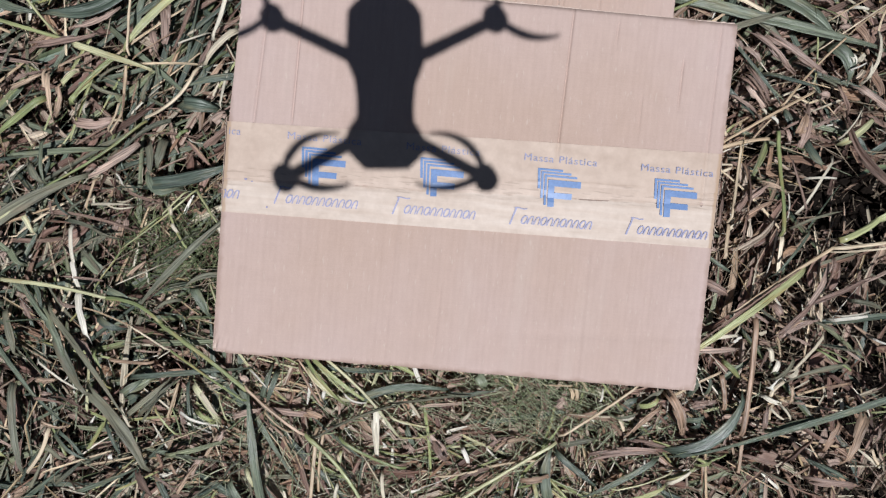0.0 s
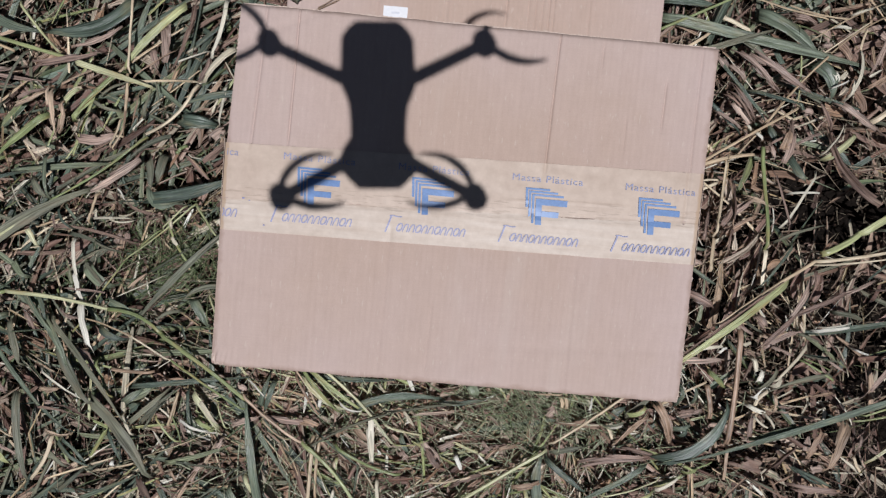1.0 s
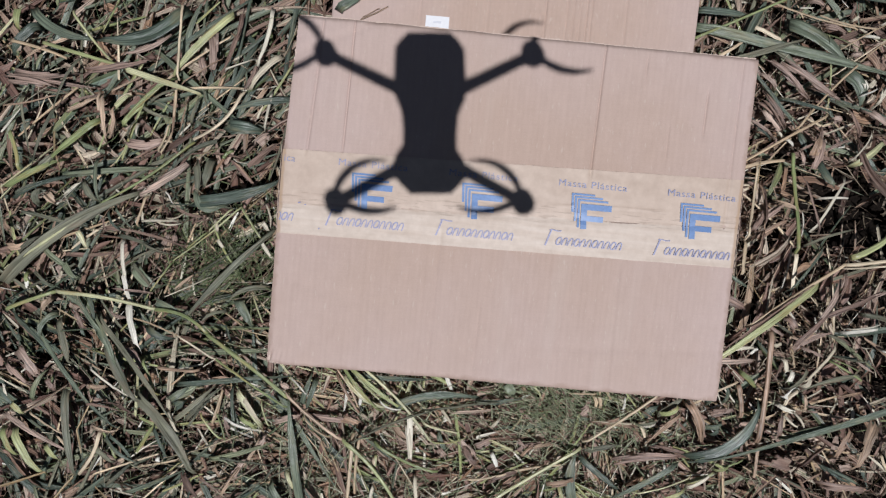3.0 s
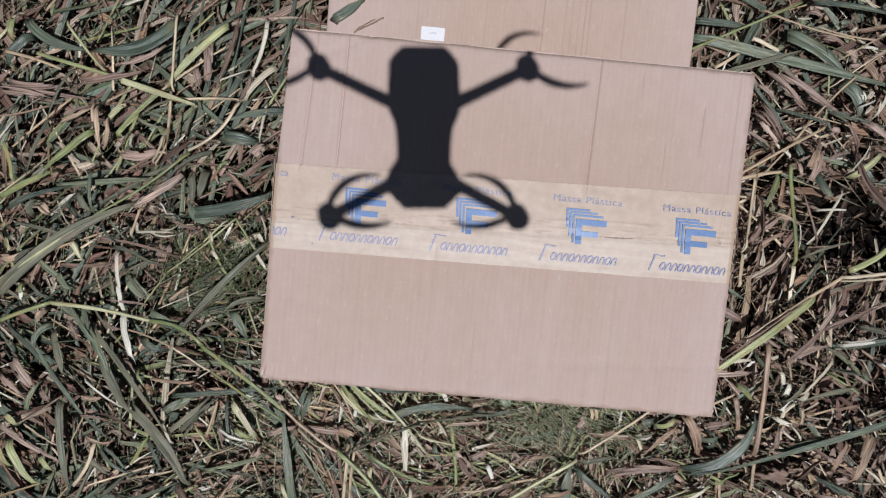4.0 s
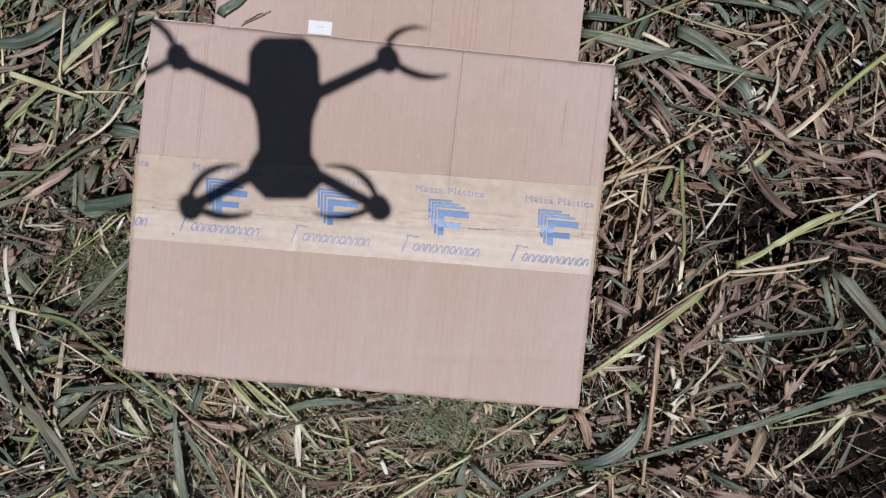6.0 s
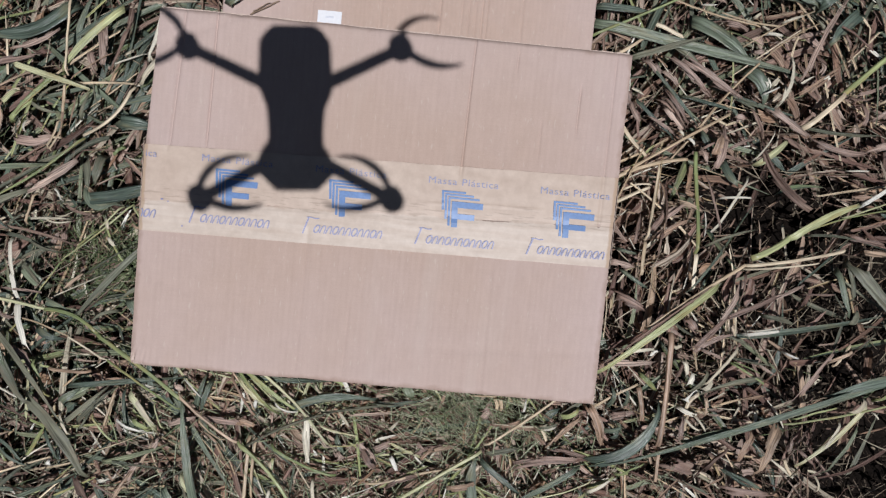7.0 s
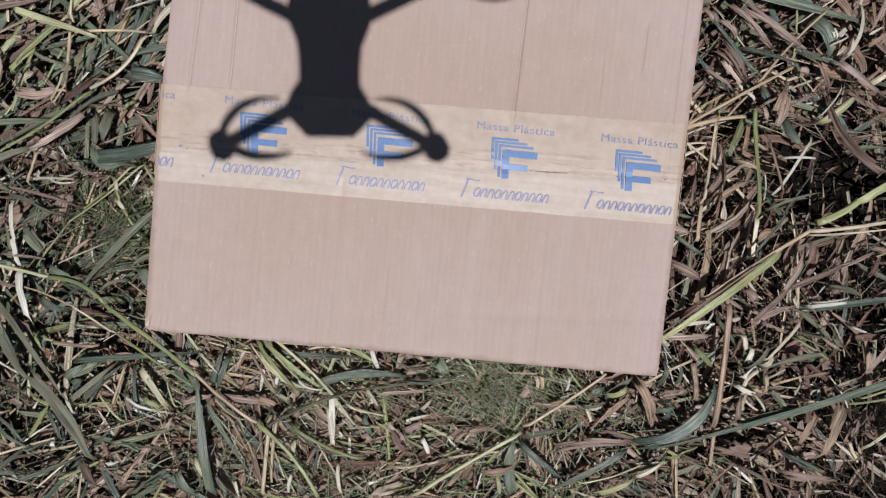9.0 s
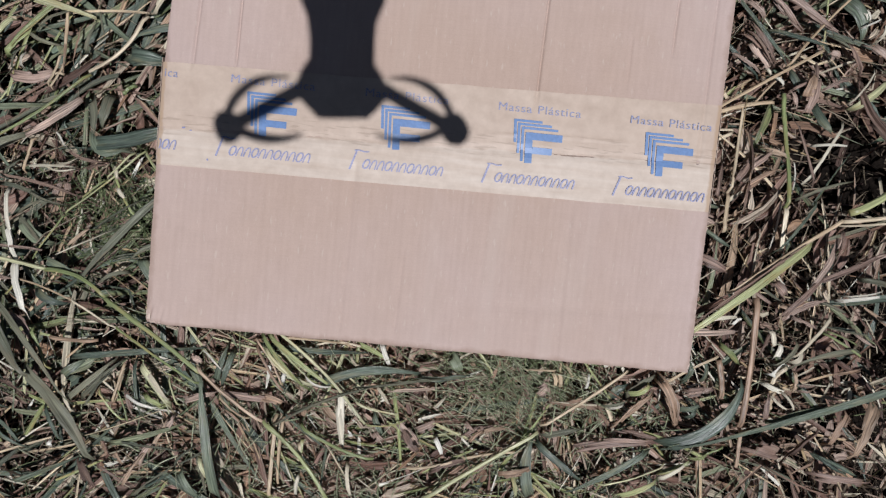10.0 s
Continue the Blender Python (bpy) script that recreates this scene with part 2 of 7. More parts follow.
def tape_material():
    m, nt, b = nodes_of("packing_tape", 0.5, 0.3)
    co = nt.nodes.new("ShaderNodeTexCoord").outputs["Object"]
    sep = nt.nodes.new("ShaderNodeSeparateXYZ")
    nt.links.new(co, sep.inputs[0])
    streak = noise_of(nt, scaled(nt, co, 14.0, 160.0), 1.0, 3.0)
    blot = noise_of(nt, co, 38.0, 4.0)
    stuck = ramp(nt, [(0.3, (0.495, 0.385, 0.31)), (0.7, (0.575, 0.46, 0.375))], blot)
    loose = ramp(nt, [(0.3, (0.545, 0.44, 0.36)), (0.7, (0.64, 0.545, 0.465))], streak)
    edge = maths(nt, "SUBTRACT", maths(nt, "MULTIPLY", sep.outputs[0], 0.035), 0.003)
    below = maths(nt, "MULTIPLY", maths(nt, "SUBTRACT", edge, sep.outputs[1]), 700.0)
    below = maths(nt, "ADD", below, maths(nt, "MULTIPLY", maths(nt, "SUBTRACT", blot, 0.5), 6.0))
    n = nt.nodes.new("ShaderNodeClamp")
    nt.links.new(below, n.inputs[0])
    film = mixed(nt, "MIX", n.outputs[0], stuck, loose)
    cloud = noise_of(nt, co, 120.0, 4.0, 0.65)
    film = mixed(nt, "MULTIPLY", 1.0, film, ramp(nt, [(0.3, (0.92, 0.91, 0.9)), (0.7, (1.06, 1.06, 1.06))], cloud))
    grime = noise_of(nt, scaled(nt, co, 45.0, 420.0), 1.0, 2.0)
    close = maths(nt, "SUBTRACT", 1.0, maths(nt, "MULTIPLY", maths(nt, "ABSOLUTE", maths(nt, "SUBTRACT", maths(nt, "SUBTRACT", edge, sep.outputs[1]), -0.004), 0), 95.0))
    dirt = maths(nt, "MULTIPLY", maths(nt, "SUBTRACT", grime, 0.56), maths(nt, "MULTIPLY", maths(nt, "MAXIMUM", close, 0.0), 7.0))
    dirty = nt.nodes.new("ShaderNodeClamp")
    dirty.inputs["Max"].default_value = 0.28
    nt.links.new(dirt, dirty.inputs[0])
    film = mixed(nt, "MIX", dirty.outputs[0], film, (0.2, 0.14, 0.1))
    # rubbed brown where it folds over the carton's edge
    rim = maths(nt, "MULTIPLY", maths(nt, "SUBTRACT", maths(nt, "ABSOLUTE", sep.outputs[0], 0), 0.1968), 420.0)
    rim = maths(nt, "ADD", rim, maths(nt, "MULTIPLY", maths(nt, "SUBTRACT", cloud, 0.5), 2.0))
    folded = nt.nodes.new("ShaderNodeClamp")
    folded.inputs["Max"].default_value = 0.6
    nt.links.new(rim, folded.inputs[0])
    film = mixed(nt, "MIX", folded.outputs[0], film, (0.42, 0.28, 0.17))
    nt.links.new(film, b.inputs["Base Color"])
    bumped(nt, b, maths(nt, "ADD", streak, blot), 0.12, 0.0006)
    return m


tape_skin = tape_material()


def plain_material(name, colour, rough=0.5, spec=0.3, metal=0.0, worn=0.15, scale=300.0):
    m, nt, b = nodes_of(name, rough, spec)
    b.inputs["Metallic"].default_value = metal
    co = nt.nodes.new("ShaderNodeTexCoord").outputs["Object"]
    n = noise_of(nt, co, scale, 4.0)
    nt.links.new(mixed(nt, "MULTIPLY", 1.0, colour, ramp(nt, [(0.3, (1 - worn,) * 3), (0.7, (1 + worn * 0.5,) * 3)], n)), b.inputs["Base Color"])
    bumped(nt, b, n, 0.15, 0.0003)
    return m


blue_ink = plain_material("blue_print", (0.165, 0.265, 0.49), 0.4, 0.3, 0.0, 0.13, 500.0)
pale_ink = plain_material("faded_blue_print", (0.33, 0.34, 0.49), 0.45, 0.3, 0.0, 0.35, 900.0)
line_ink = plain_material("worn_blue_print", (0.35, 0.355, 0.52), 0.45, 0.3, 0.0, 0.35, 900.0)
white_paper = plain_material("white_paper", (0.78, 0.78, 0.8), 0.7, 0.2, 0.0, 0.05)
grey_ink = plain_material("grey_print", (0.66, 0.67, 0.72), 0.7, 0.2)
frayed_paper = plain_material("frayed_paper", (0.56, 0.45, 0.38), 0.85, 0.15, 0.0, 0.25, 600.0)
ink = plain_material("pen_ink", (0.26, 0.27, 0.46), 0.5, 0.3)
drone_shell = plain_material("grey_plastic", (0.3, 0.3, 0.31), 0.45, 0.4)
drone_dark = plain_material("black_plastic", (0.03, 0.03, 0.032), 0.4, 0.4)


# ---- building helpers ----
def part(name, bm, material, parent=None, label="", smooth=False):
    me = bpy.data.meshes.new(name)
    bm.normal_update()
    bm.to_mesh(me)
    bm.free()
    me.materials.append(material)
    if smooth:
        me.shade_smooth()
    ob = new(name, me)
    if parent:
        ob.parent = parent
    if label:
        ob["label"] = label
    return ob


def grid_sheet(bm, xs, ys, z_of, thick=0.0):
    """A sheet over the lines xs and ys, with an underside and rims when thick."""
    rows = [[bm.verts.new((x, y, z_of(x, y))) for x in xs] for y in ys]
    for j in range(len(ys) - 1):
        for i in range(len(xs) - 1):
            bm.faces.new((rows[j][i], rows[j][i + 1], rows[j + 1][i + 1], rows[j + 1][i]))
    if thick:
        under = [[bm.verts.new((v.co.x, v.co.y, v.co.z - thick)) for v in r] for r in rows]
        for j in range(len(ys) - 1):
            for i in range(len(xs) - 1):
                bm.faces.new((under[j][i], under[j + 1][i], under[j + 1][i + 1], under[j][i + 1]))
        for i in range(len(xs) - 1):
            bm.faces.new((rows[0][i], under[0][i], under[0][i + 1], rows[0][i + 1]))
            bm.faces.new((rows[-1][i], rows[-1][i + 1], under[-1][i + 1], under[-1][i]))
        for j in range(len(ys) - 1):
            bm.faces.new((rows[j][0], rows[j + 1][0], under[j + 1][0], under[j][0]))
            bm.faces.new((rows[j][-1], under[j][-1], under[j + 1][-1], rows[j + 1][-1]))
    return rows


def smooth_step(a, b, x):
    t = min(max((x - a) / (b - a), 0.0), 1.0)
    return t * t * (3 - 2 * t)


def turf_top(x, y):
    """The height of the matted cuttings' upper side."""
    return 0.004 + 0.024 * smooth_step(0.1, 0.28, x) * (1 - smooth_step(-0.05, 0.06, y)) * (1 - smooth_step(0.75, 1.6, x)) * smooth_step(-1.5, -0.6, y)


def hollow(x, y):
    """How deep the bare hollows between the cuttings are, 0 to 1."""
    a = 1.2 * math.exp(-(((x - 0.45) / 0.095) ** 2 + ((y + 0.004) / 0.042) ** 2))
    b = 1.2 * math.exp(-(((x - 0.59) / 0.075) ** 2 + ((y + 0.285) / 0.05) ** 2))
    c = math.exp(-(((x - 0.47) / 0.05) ** 2 + ((y + 0.245) / 0.012) ** 2))
    return min(1.0, a + b + 0.6 * c)


# ---- the ground ----
def build_ground():
    near = [i * 0.014 for i in range(-64, 65)]
    step, far = 0.02, []
    x = near[-1]
    while x < 120:
        step *= 1.35
        x += step
        far.append(x)
    lines = [-v for v in reversed(far)] + near + far
    bm = bmesh.new()

    def z_of(x, y):
        n = noise.noise(Vector((x * 9, y * 9, 0))) * 0.007 + noise.noise(Vector((x * 60, y * 60, 3))) * 0.003
        swell = noise.noise(Vector((x * 0.3, y * 0.3, 7))) * 0.05 * smooth_step(2, 12, math.hypot(x, y))
        return turf_top(x, y) - 0.078 + n - 0.02 * hollow(x, y) + swell

    grid_sheet(bm, lines, lines, z_of)
    return tagged(part("ground", bm, soil, None, "", True), "soil under matted grass cuttings, coloured near-black for deep shade", "ground", "", "structure")


ground = build_ground()

# ---- the carton, turned upside down on the grass ----
TURN_BOX = radians(-5.15)
BOX = Matrix.Translation((0, 0, 0)) @ Matrix.Rotation(TURN_BOX, 4, "Z")
TOP, BASE = 0.16, 0.014


def steps(a, b, n):
    return [a + (b - a) * i / n for i in range(n + 1)]


def crease(x, y, cx, y0, y1, deep, lean=0.0, wide=0.0012):
    if y < y0 or y > y1:
        return 0.0
    fade = min(1.0, (y - y0) / 0.01, (y1 - y) / 0.006 + 0.3)
    d = (x - cx - lean * (y - y0)) / wide
    return -deep * fade * math.exp(-d * d)


def panel_height(x, y, flute=0.00005):
    """The upper face: flutes showing through, old creases, edges that sag and crushed corners."""
    z = flute * math.sin(x * 2 * math.pi / 0.0068) + 0.0008 * noise.noise(Vector((x * 8, y * 8, 1)))
    z += crease(x, y, -0.15, 0.035, 0.151, 0.0017, 0.0, 0.0009) + crease(x, y, -0.181, 0.03, 0.151, 0.0014, 0.02, 0.0013)
    z += crease(x, y, 0.066, 0.03, 0.151, 0.0015, 0.02, 0.0009) + crease(x, y, 0.16, 0.075, 0.12, 0.0012, 0.01, 0.0009)
    z += crease(x, y, 0.105, 0.12, 0.145, 0.001, 0.0, 0.0009) + crease(x, y, 0.188, 0.0, 0.15, 0.0009, 0.0, 0.0012)
    z += crease(x, y, -0.06, -0.15, -0.02, 0.0007, 0.01, 0.002) + crease(x, y, 0.1, -0.15, -0.04, 0.0005, -0.01, 0.003)
    z += crease(x, y, 0.13, 0.05, 0.09, 0.0007, 0.0, 0.0012) + crease(x, y, -0.02, -0.15, -0.08, 0.0006, 0.02, 0.0015)
    edge = min(0.2 - abs(x), 0.15 - abs(y))
    z -= 0.0009 * math.exp(-max(edge, 0) / 0.0015)
    # shallow folds across the near side and the west end
    z -= 0.0007 * math.exp(-((y + 0.112 - 0.06 * (x - 0.1)) / 0.0022) ** 2) * smooth_step(0.02, 0.07, x)
    z -= 0.0006 * math.exp(-((y + 0.085 + 0.25 * (x + 0.15)) / 0.002) ** 2) * smooth_step(0.04, 0.01, abs(x + 0.17))
    # the north-west corner was bent once: a slanting fold with a puckered rim
    if x < -0.11 and y > 0.1:
        bent = (y - 0.118) * 0.91 - (x + 0.2) * 0.415
        z -= 0.0012 * math.exp(-(bent / 0.0018) ** 2) * smooth_step(-0.11, -0.13, x)
        z += 0.0007 * noise.noise(Vector((x * 120, y * 160, 6))) * smooth_step(0.0, 0.012, bent) * smooth_step(-0.12, -0.15, x)
    corner = math.hypot(0.2 - abs(x), 0.15 - abs(y))
    z -= 0.0012 * math.exp(-corner / 0.005)
    z += 0.0011 * noise.noise(Vector((x * 260, y * 260, 4))) * math.exp(-corner / 0.009) * (3.0 if x < 0 and y < 0 else 0.7)
    if x < -0.17 and y < -0.12:
        z -= 0.003 * math.exp(-corner / 0.006) * (0.5 + 0.5 * math.sin((x + y) * 1500))
    z -= 0.0012 * math.exp(-((y - seam_line(x)) / 0.0022) ** 2)
    return z


def seam_line(x):
    return -0.003 + 0.035 * x


def outline_wobble(x, y):
    return 0.0007 * noise.noise(Vector((x * 30, y * 30, 5)))


def west_lean(x, y):
    """The west edge is pressed in towards its north corner."""
    return 0.0055 * smooth_step(-0.02, 0.16, y) * smooth_step(-0.1, -0.2, x)


def build_carton():
    carton = new("cardboard_box")
    carton.matrix_world = BOX
    tagged(carton, "upturned light brown corrugated cardboard box standing on cut grass", "box")
    xs = [-0.2008 + 0.0005736 * i for i in range(701)]
    for y0, y1 in ((-0.1512, -0.0035), (-0.0025, 0.15)):
        bm = bmesh.new()
        rows = grid_sheet(bm, xs, steps(y0, y1, 44), lambda x, y: panel_height(x, y), 0.004)
        for v in bm.verts:
            if abs(v.co.y) < 0.004:
                v.co.y += 0.035 * v.co.x
            near = smooth_step(0.012, 0.0, min(0.2 - abs(v.co.x), 0.15 - abs(v.co.y)))
            v.co.x += outline_wobble(v.co.y, 1.0) * near
            v.co.y += outline_wobble(v.co.x, 2.0) * near
            v.co.x += west_lean(v.co.x, v.co.y)
        ob = part("closing_flap", bm, kraft, carton, "", True)
        ob.location.z = TOP
    # four side walls with the thickness of the board
    h = TOP - 0.005 - BASE
    for name, length, centre, turn in (("side_wall", 0.398, (0, -0.147), 0), ("side_wall", 0.398, (0, 0.147), 180), ("end_wall", 0.29, (0.197, 0), 90), ("end_wall", 0.29, (-0.197, 0), -90)):
        bm = bmesh.new()
        grid_sheet(bm, steps(-length / 2, length / 2, 120), steps(0, h, 16), lambda x, y: 0.0006 * noise.noise(Vector((x * 20, y * 20, turn))) + 0.00012 * math.sin(x * 920), 0.004)
        ob = part(name, bm, kraft, carton)
        place = Matrix.Translation((*centre, BASE)) @ Matrix.Rotation(radians(turn), 4, "Z") @ Matrix.Rotation(radians(90), 4, "X")
        for v in ob.data.vertices:
            p = place @ v.co
            v.co = place.inverted() @ (p + Vector((west_lean(p.x, p.y), 0, 0)))
        ob.matrix_basis = place
    # rubbed rims: pale paper fibres standing off the edges
    rng = random.Random(41)
    for edge in range(4):
        bm = bmesh.new()
        half, face = (0.1985, 0.1508) if edge < 2 else (0.1485, 0.2008)
        side = 1 if edge % 2 else -1
        prev = None
        for k in range(181):
            along = half * (k / 90 - 1)
            rough = 0.5 + 0.5 * noise.noise(Vector((along * 40, edge, 8)))
            out = max(0.0, rng.gauss(-0.0002, 0.0007)) * rough
            zz = TOP - 0.0016 + 0.0004 * noise.noise(Vector((along * 90, edge, 3)))
            pair = []
            for do, dz in ((-0.0025, -0.0006), (out, rng.uniform(-0.0004, 0.0006))):
                px, py = (along, (face + do) * side) if edge < 2 else ((face + do) * side, along)
                pair.append(bm.verts.new((px + west_lean(px, py), py, zz + dz)))
            if prev:
                bm.faces.new((prev[0], prev[1], pair[1], pair[0]))
            prev = pair
        part("frayed_edge", bm, frayed_paper, carton, "frayed pale paper fibres along the edge")
    # the opened flap that lies out on the grass, with its own folds
    bm = bmesh.new()

    def flap_height(x, y):
        z = 0.0025 * noise.noise(Vector((x * 6, y * 6, 9))) + 0.00006 * math.sin(x * 2 * math.pi / 0.0068)
        z += crease(x, y, 0.033, 0.0, 0.16, 0.0016, 0.01) + crease(x, y, 0.078, 0.0, 0.16, 0.0015)
        z += crease(x, y, 0.056, 0.0, 0.16, 0.0012, 0.01) + crease(x, y, 0.064, 0.0, 0.16, 0.001) + crease(x, y, 0.071, 0.0, 0.16, 0.0011)
        z += crease(x, y, -0.03, 0.0, 0.16, 0.0008, 0.02, 0.002)
        z += crease(x, y, 0.083, 0.0, 0.16, 0.0013) + crease(x, y, 0.12, 0.0, 0.16, 0.0008) + crease(x, y, -0.1, 0.0, 0.16, 0.0008)
        dent = (x - 0.02) * 0.7 + (y - 0.075) * 0.7
        z -= 0.0012 * math.exp(-(dent / 0.0016) ** 2) * (1 if 0.03 < y < 0.1 and -0.05 < x < 0.06 else 0)
        return z - 0.002 * math.exp(-max(min(x + 0.194, 0.197 - x), 0) / 0.003)

    grid_sheet(bm, steps(-0.194, 0.197, 400), steps(0.0, 0.15, 40), flap_height, 0.004)
    flap = part("open_flap", bm, kraft, carton, "flattened open flap with vertical fold lines", True)
    flap.location = (0, 0.152, 0.026)
    flap.rotation_euler.x = radians(1.0)
    bm = bmesh.new()
    grid_sheet(bm, steps(-0.0125, 0.0125, 12), steps(-0.0069, 0.0069, 8), lambda x, y: 0.0003 * math.sin(x * 200 + y * 90), 0.0003)
    lab = part("paper_label", bm, white_paper, flap, "small white paper label")
    lab.location = (-0.081, 0.0424, 0.0022)
    bm = bmesh.new()
    grid_sheet(bm, steps(-0.0042, 0.0042, 4), [-0.0011, 0.0011], lambda x, y: 0.0003 * math.sin(x * 200 + y * 90), 0.0001)
    part("print_bar", bm, grey_ink, lab, "faint grey print bar").location = (0, 0.0005, 0.0003)
    return carton


carton = build_carton()


# ---- tape with its print ----
def tape_height(x, y):
    z = panel_height(x, y, 0.00002) + 0.0006
    z += 0.0011 * math.exp(-((y - seam_line(x)) / 0.0014) ** 2) * (0.5 + 0.5 * noise.noise(Vector((x * 25, 0, 2))))
    z += 0.0004 * math.exp(-((y - seam_line(x) - 0.008 - 0.004 * math.sin(x * 18)) / 0.0008) ** 2) * smooth_step(-0.1, 0.05, noise.noise(Vector((x * 22, 4, 2))))
    z += 0.0002 * noise.noise(Vector((x * 30, y * 120, 0)))
    return z


def build_tape():
    tape = new("packing_tape")
    tape.matrix_world = BOX @ Matrix.Translation((0, 0, TOP))
    tagged(tape, "beige printed packing tape stuck across the carton's seam", "tape")
    bm = bmesh.new()
    rows = []
    for j in range(61):
        s = j / 60
        row = []
        for i in range(321):
            x = -0.2003 + 0.4006 * i / 320
            lo, hi = -0.0335 + 0.012 * x, 0.0412 + 0.024 * x
            y = lo + (hi - lo) * s
            if j in (0, 60):
                y += 0.0004 * noise.noise(Vector((x * 40, j, 3)))
            row.append(bm.verts.new((x, y, tape_height(x, y))))
        rows.append(row)
    for j in range(60):
        for i in range(320):
            bm.faces.new((rows[j][i], rows[j][i + 1], rows[j + 1][i + 1], rows[j + 1][i]))
    strip = part("strip", bm, tape_skin, tape, "", True)
    # the ends folded down over the box's ends
    for side in (-1, 1):
        bm = bmesh.new()
        grid_sheet(bm, steps(-0.036, 0.036, 24), steps(-0.06, -0.002, 12), lambda x, y: 0.0008 + 0.0004 * noise.noise(Vector((x * 40, y * 40, side))), 0.0003)
        end = part("folded_end", bm, tape_skin, tape)
        end.matrix_basis = Matrix.Translation((0.2012 * side, 0.004, 0)) @ Matrix.Rotation(radians(90 * side), 4, "Z") @ Matrix.Rotation(radians(90), 4, "X")
    return tape


tape = build_tape()


def on_tape(bm, lift=0.0007):
    for v in bm.verts:
        v.co.z = tape_height(v.co.x, v.co.y) + lift
    return bm


def quad_strip(bm, a, b, wide, n=6):
    """A straight printed bar from a to b."""
    a, b = Vector((*a, 0)), Vector((*b, 0))
    side = Vector((-(b - a).y, (b - a).x, 0)).normalized() * wide / 2
    prev = None
    for i in range(n + 1):
        p = a.lerp(b, i / n)
        pair = (bm.verts.new(p - side), bm.verts.new(p + side))
        if prev:
            bm.faces.new((prev[0], pair[0], pair[1], prev[1]))
        prev = pair


def stroke(bm, points, wide, x_min=-1.0, x_max=1.0):
    prev = None
    for i, p in enumerate(points):
        q = points[min(i + 1, len(points) - 1)]
        o = points[max(i - 1, 0)]
        d = Vector((q[0] - o[0], q[1] - o[1], 0)).normalized()
        side = Vector((-d.y, d.x, 0)) * wide / 2 * (0.75 + 0.35 * abs(d.y))
        if not x_min < p[0] < x_max:
            prev = None
            continue
        pair = (bm.verts.new(Vector((p[0], p[1], 0)) - side), bm.verts.new(Vector((p[0], p[1], 0)) + side))
        if prev:
            bm.faces.new((prev[0], pair[0], pair[1], prev[1]))
        prev = pair


def lettering(text, size, x, y, x_min=-1.0):
    """Words in the built-in font as a mesh, laid on the tape."""
    cu = bpy.data.curves.new("words", "FONT")
    cu.body, cu.size, cu.space_character = text, size, 1.12
    cu.offset = 0.0
    ob = bpy.data.objects.new("words", cu)
    scene.collection.objects.link(ob)
    me = bpy.data.meshes.new_from_object(ob.evaluated_get(bpy.context.evaluated_depsgraph_get()))
    bpy.data.objects.remove(ob)
    bm = bmesh.new()
    bm.from_mesh(me)
    bpy.data.meshes.remove(me)
    bmesh.ops.subdivide_edges(bm, edges=[e for e in bm.edges if e.calc_length() > 0.003], cuts=2)
    wide = max(v.co.x for v in bm.verts)
    for v in bm.verts:
        v.co.x = x + v.co.x * (0.06 / wide if len(text) > 5 else 1.0)
        v.co.y += y
    bmesh.ops.delete(bm, geom=[v for v in bm.verts if v.co.x < x_min], context="VERTS")
    return on_tape(bm)


def build_print():
    for k in range(-1, 4):
        x0 = -0.1395 + 0.0955 * k
        if k >= 0:
            part("print_text", lettering("Massa Plástica", 0.0082, x0 - 0.0125, 0.0268), pale_ink, tape, "faded blue words on the tape")
        else:
            part("print_text", lettering("ica", 0.0082, -0.1985, 0.0262), pale_ink, tape, "faded blue words on the tape")
        # the maker's mark as nested angles and blocks
        if k >= 0:
            bm = bmesh.new()
            # left, width, top, foot, reach of each angle and the weight of its upper bar
            for left, w, top, foot, reach, bar in ((0.0, 2.0, 0.0, -16.5, 20.5, 1.7), (3.0, 1.9, -2.4, -24.0, 27.5, 1.7), (6.0, 1.9, -4.9, -29.5, 32.5, 1.7), (9.2, 5.2, -8.6, -30.5, 36.0, 5.2)):
                xl, yt = x0 + left / 1000, 0.0216 + top / 1000
                quad_strip(bm, (xl + w / 2000, yt), (xl + w / 2000 + 0.0012, 0.0216 + foot / 1000), w / 1000)
                quad_strip(bm, (xl + w / 1000 + 0.0001, yt - bar / 2000), (x0 + reach / 1000, yt - bar / 2000), bar / 1000)
            quad_strip(bm, (x0 + 0.0151, 0.0216 - 0.0212), (x0 + 0.0295, 0.0216 - 0.0212), 0.0048)
            part("print_mark", on_tape(bm), blue_ink, tape, "blue mark of nested angles")
        # the maker's name as a tall bar and a row of slanting rings and bars
        bm = bmesh.new()
        xa, slope, lean = x0 - 0.0205, -0.0003, 0.32

        def put(points, wide):
            stroke(bm, [(xa + u + lean * (v + 0.0245), v + slope * u) for u, v in points], wide, -0.1995, 0.1995)

        put([(0.0022, -0.026 + 0.0142 * i / 10) for i in range(11)], 0.0012)
        put([(0.0005 + 0.0105 * i / 8, -0.0122 + 0.0004 * math.sin(i * 0.8)) for i in range(9)], 0.0011)
        for i in range(11):
            u = 0.0125 + 0.0053 * i
            if i % 3 == 0:
                put([(u + 0.0021 * math.sin(a * 0.5236), -0.0212 + 0.0033 * math.cos(a * 0.5236)) for a in range(13)], 0.0011)
            else:
                put([(u - 0.0019 * math.cos(math.pi * q / 10), -0.0246 + 0.0066 * math.sin(math.pi * q / 10) ** 0.7) for q in range(11)], 0.0009)
        part("print_line", on_tape(bm), line_ink, tape, "row of slanting blue rings and bars")


build_print()


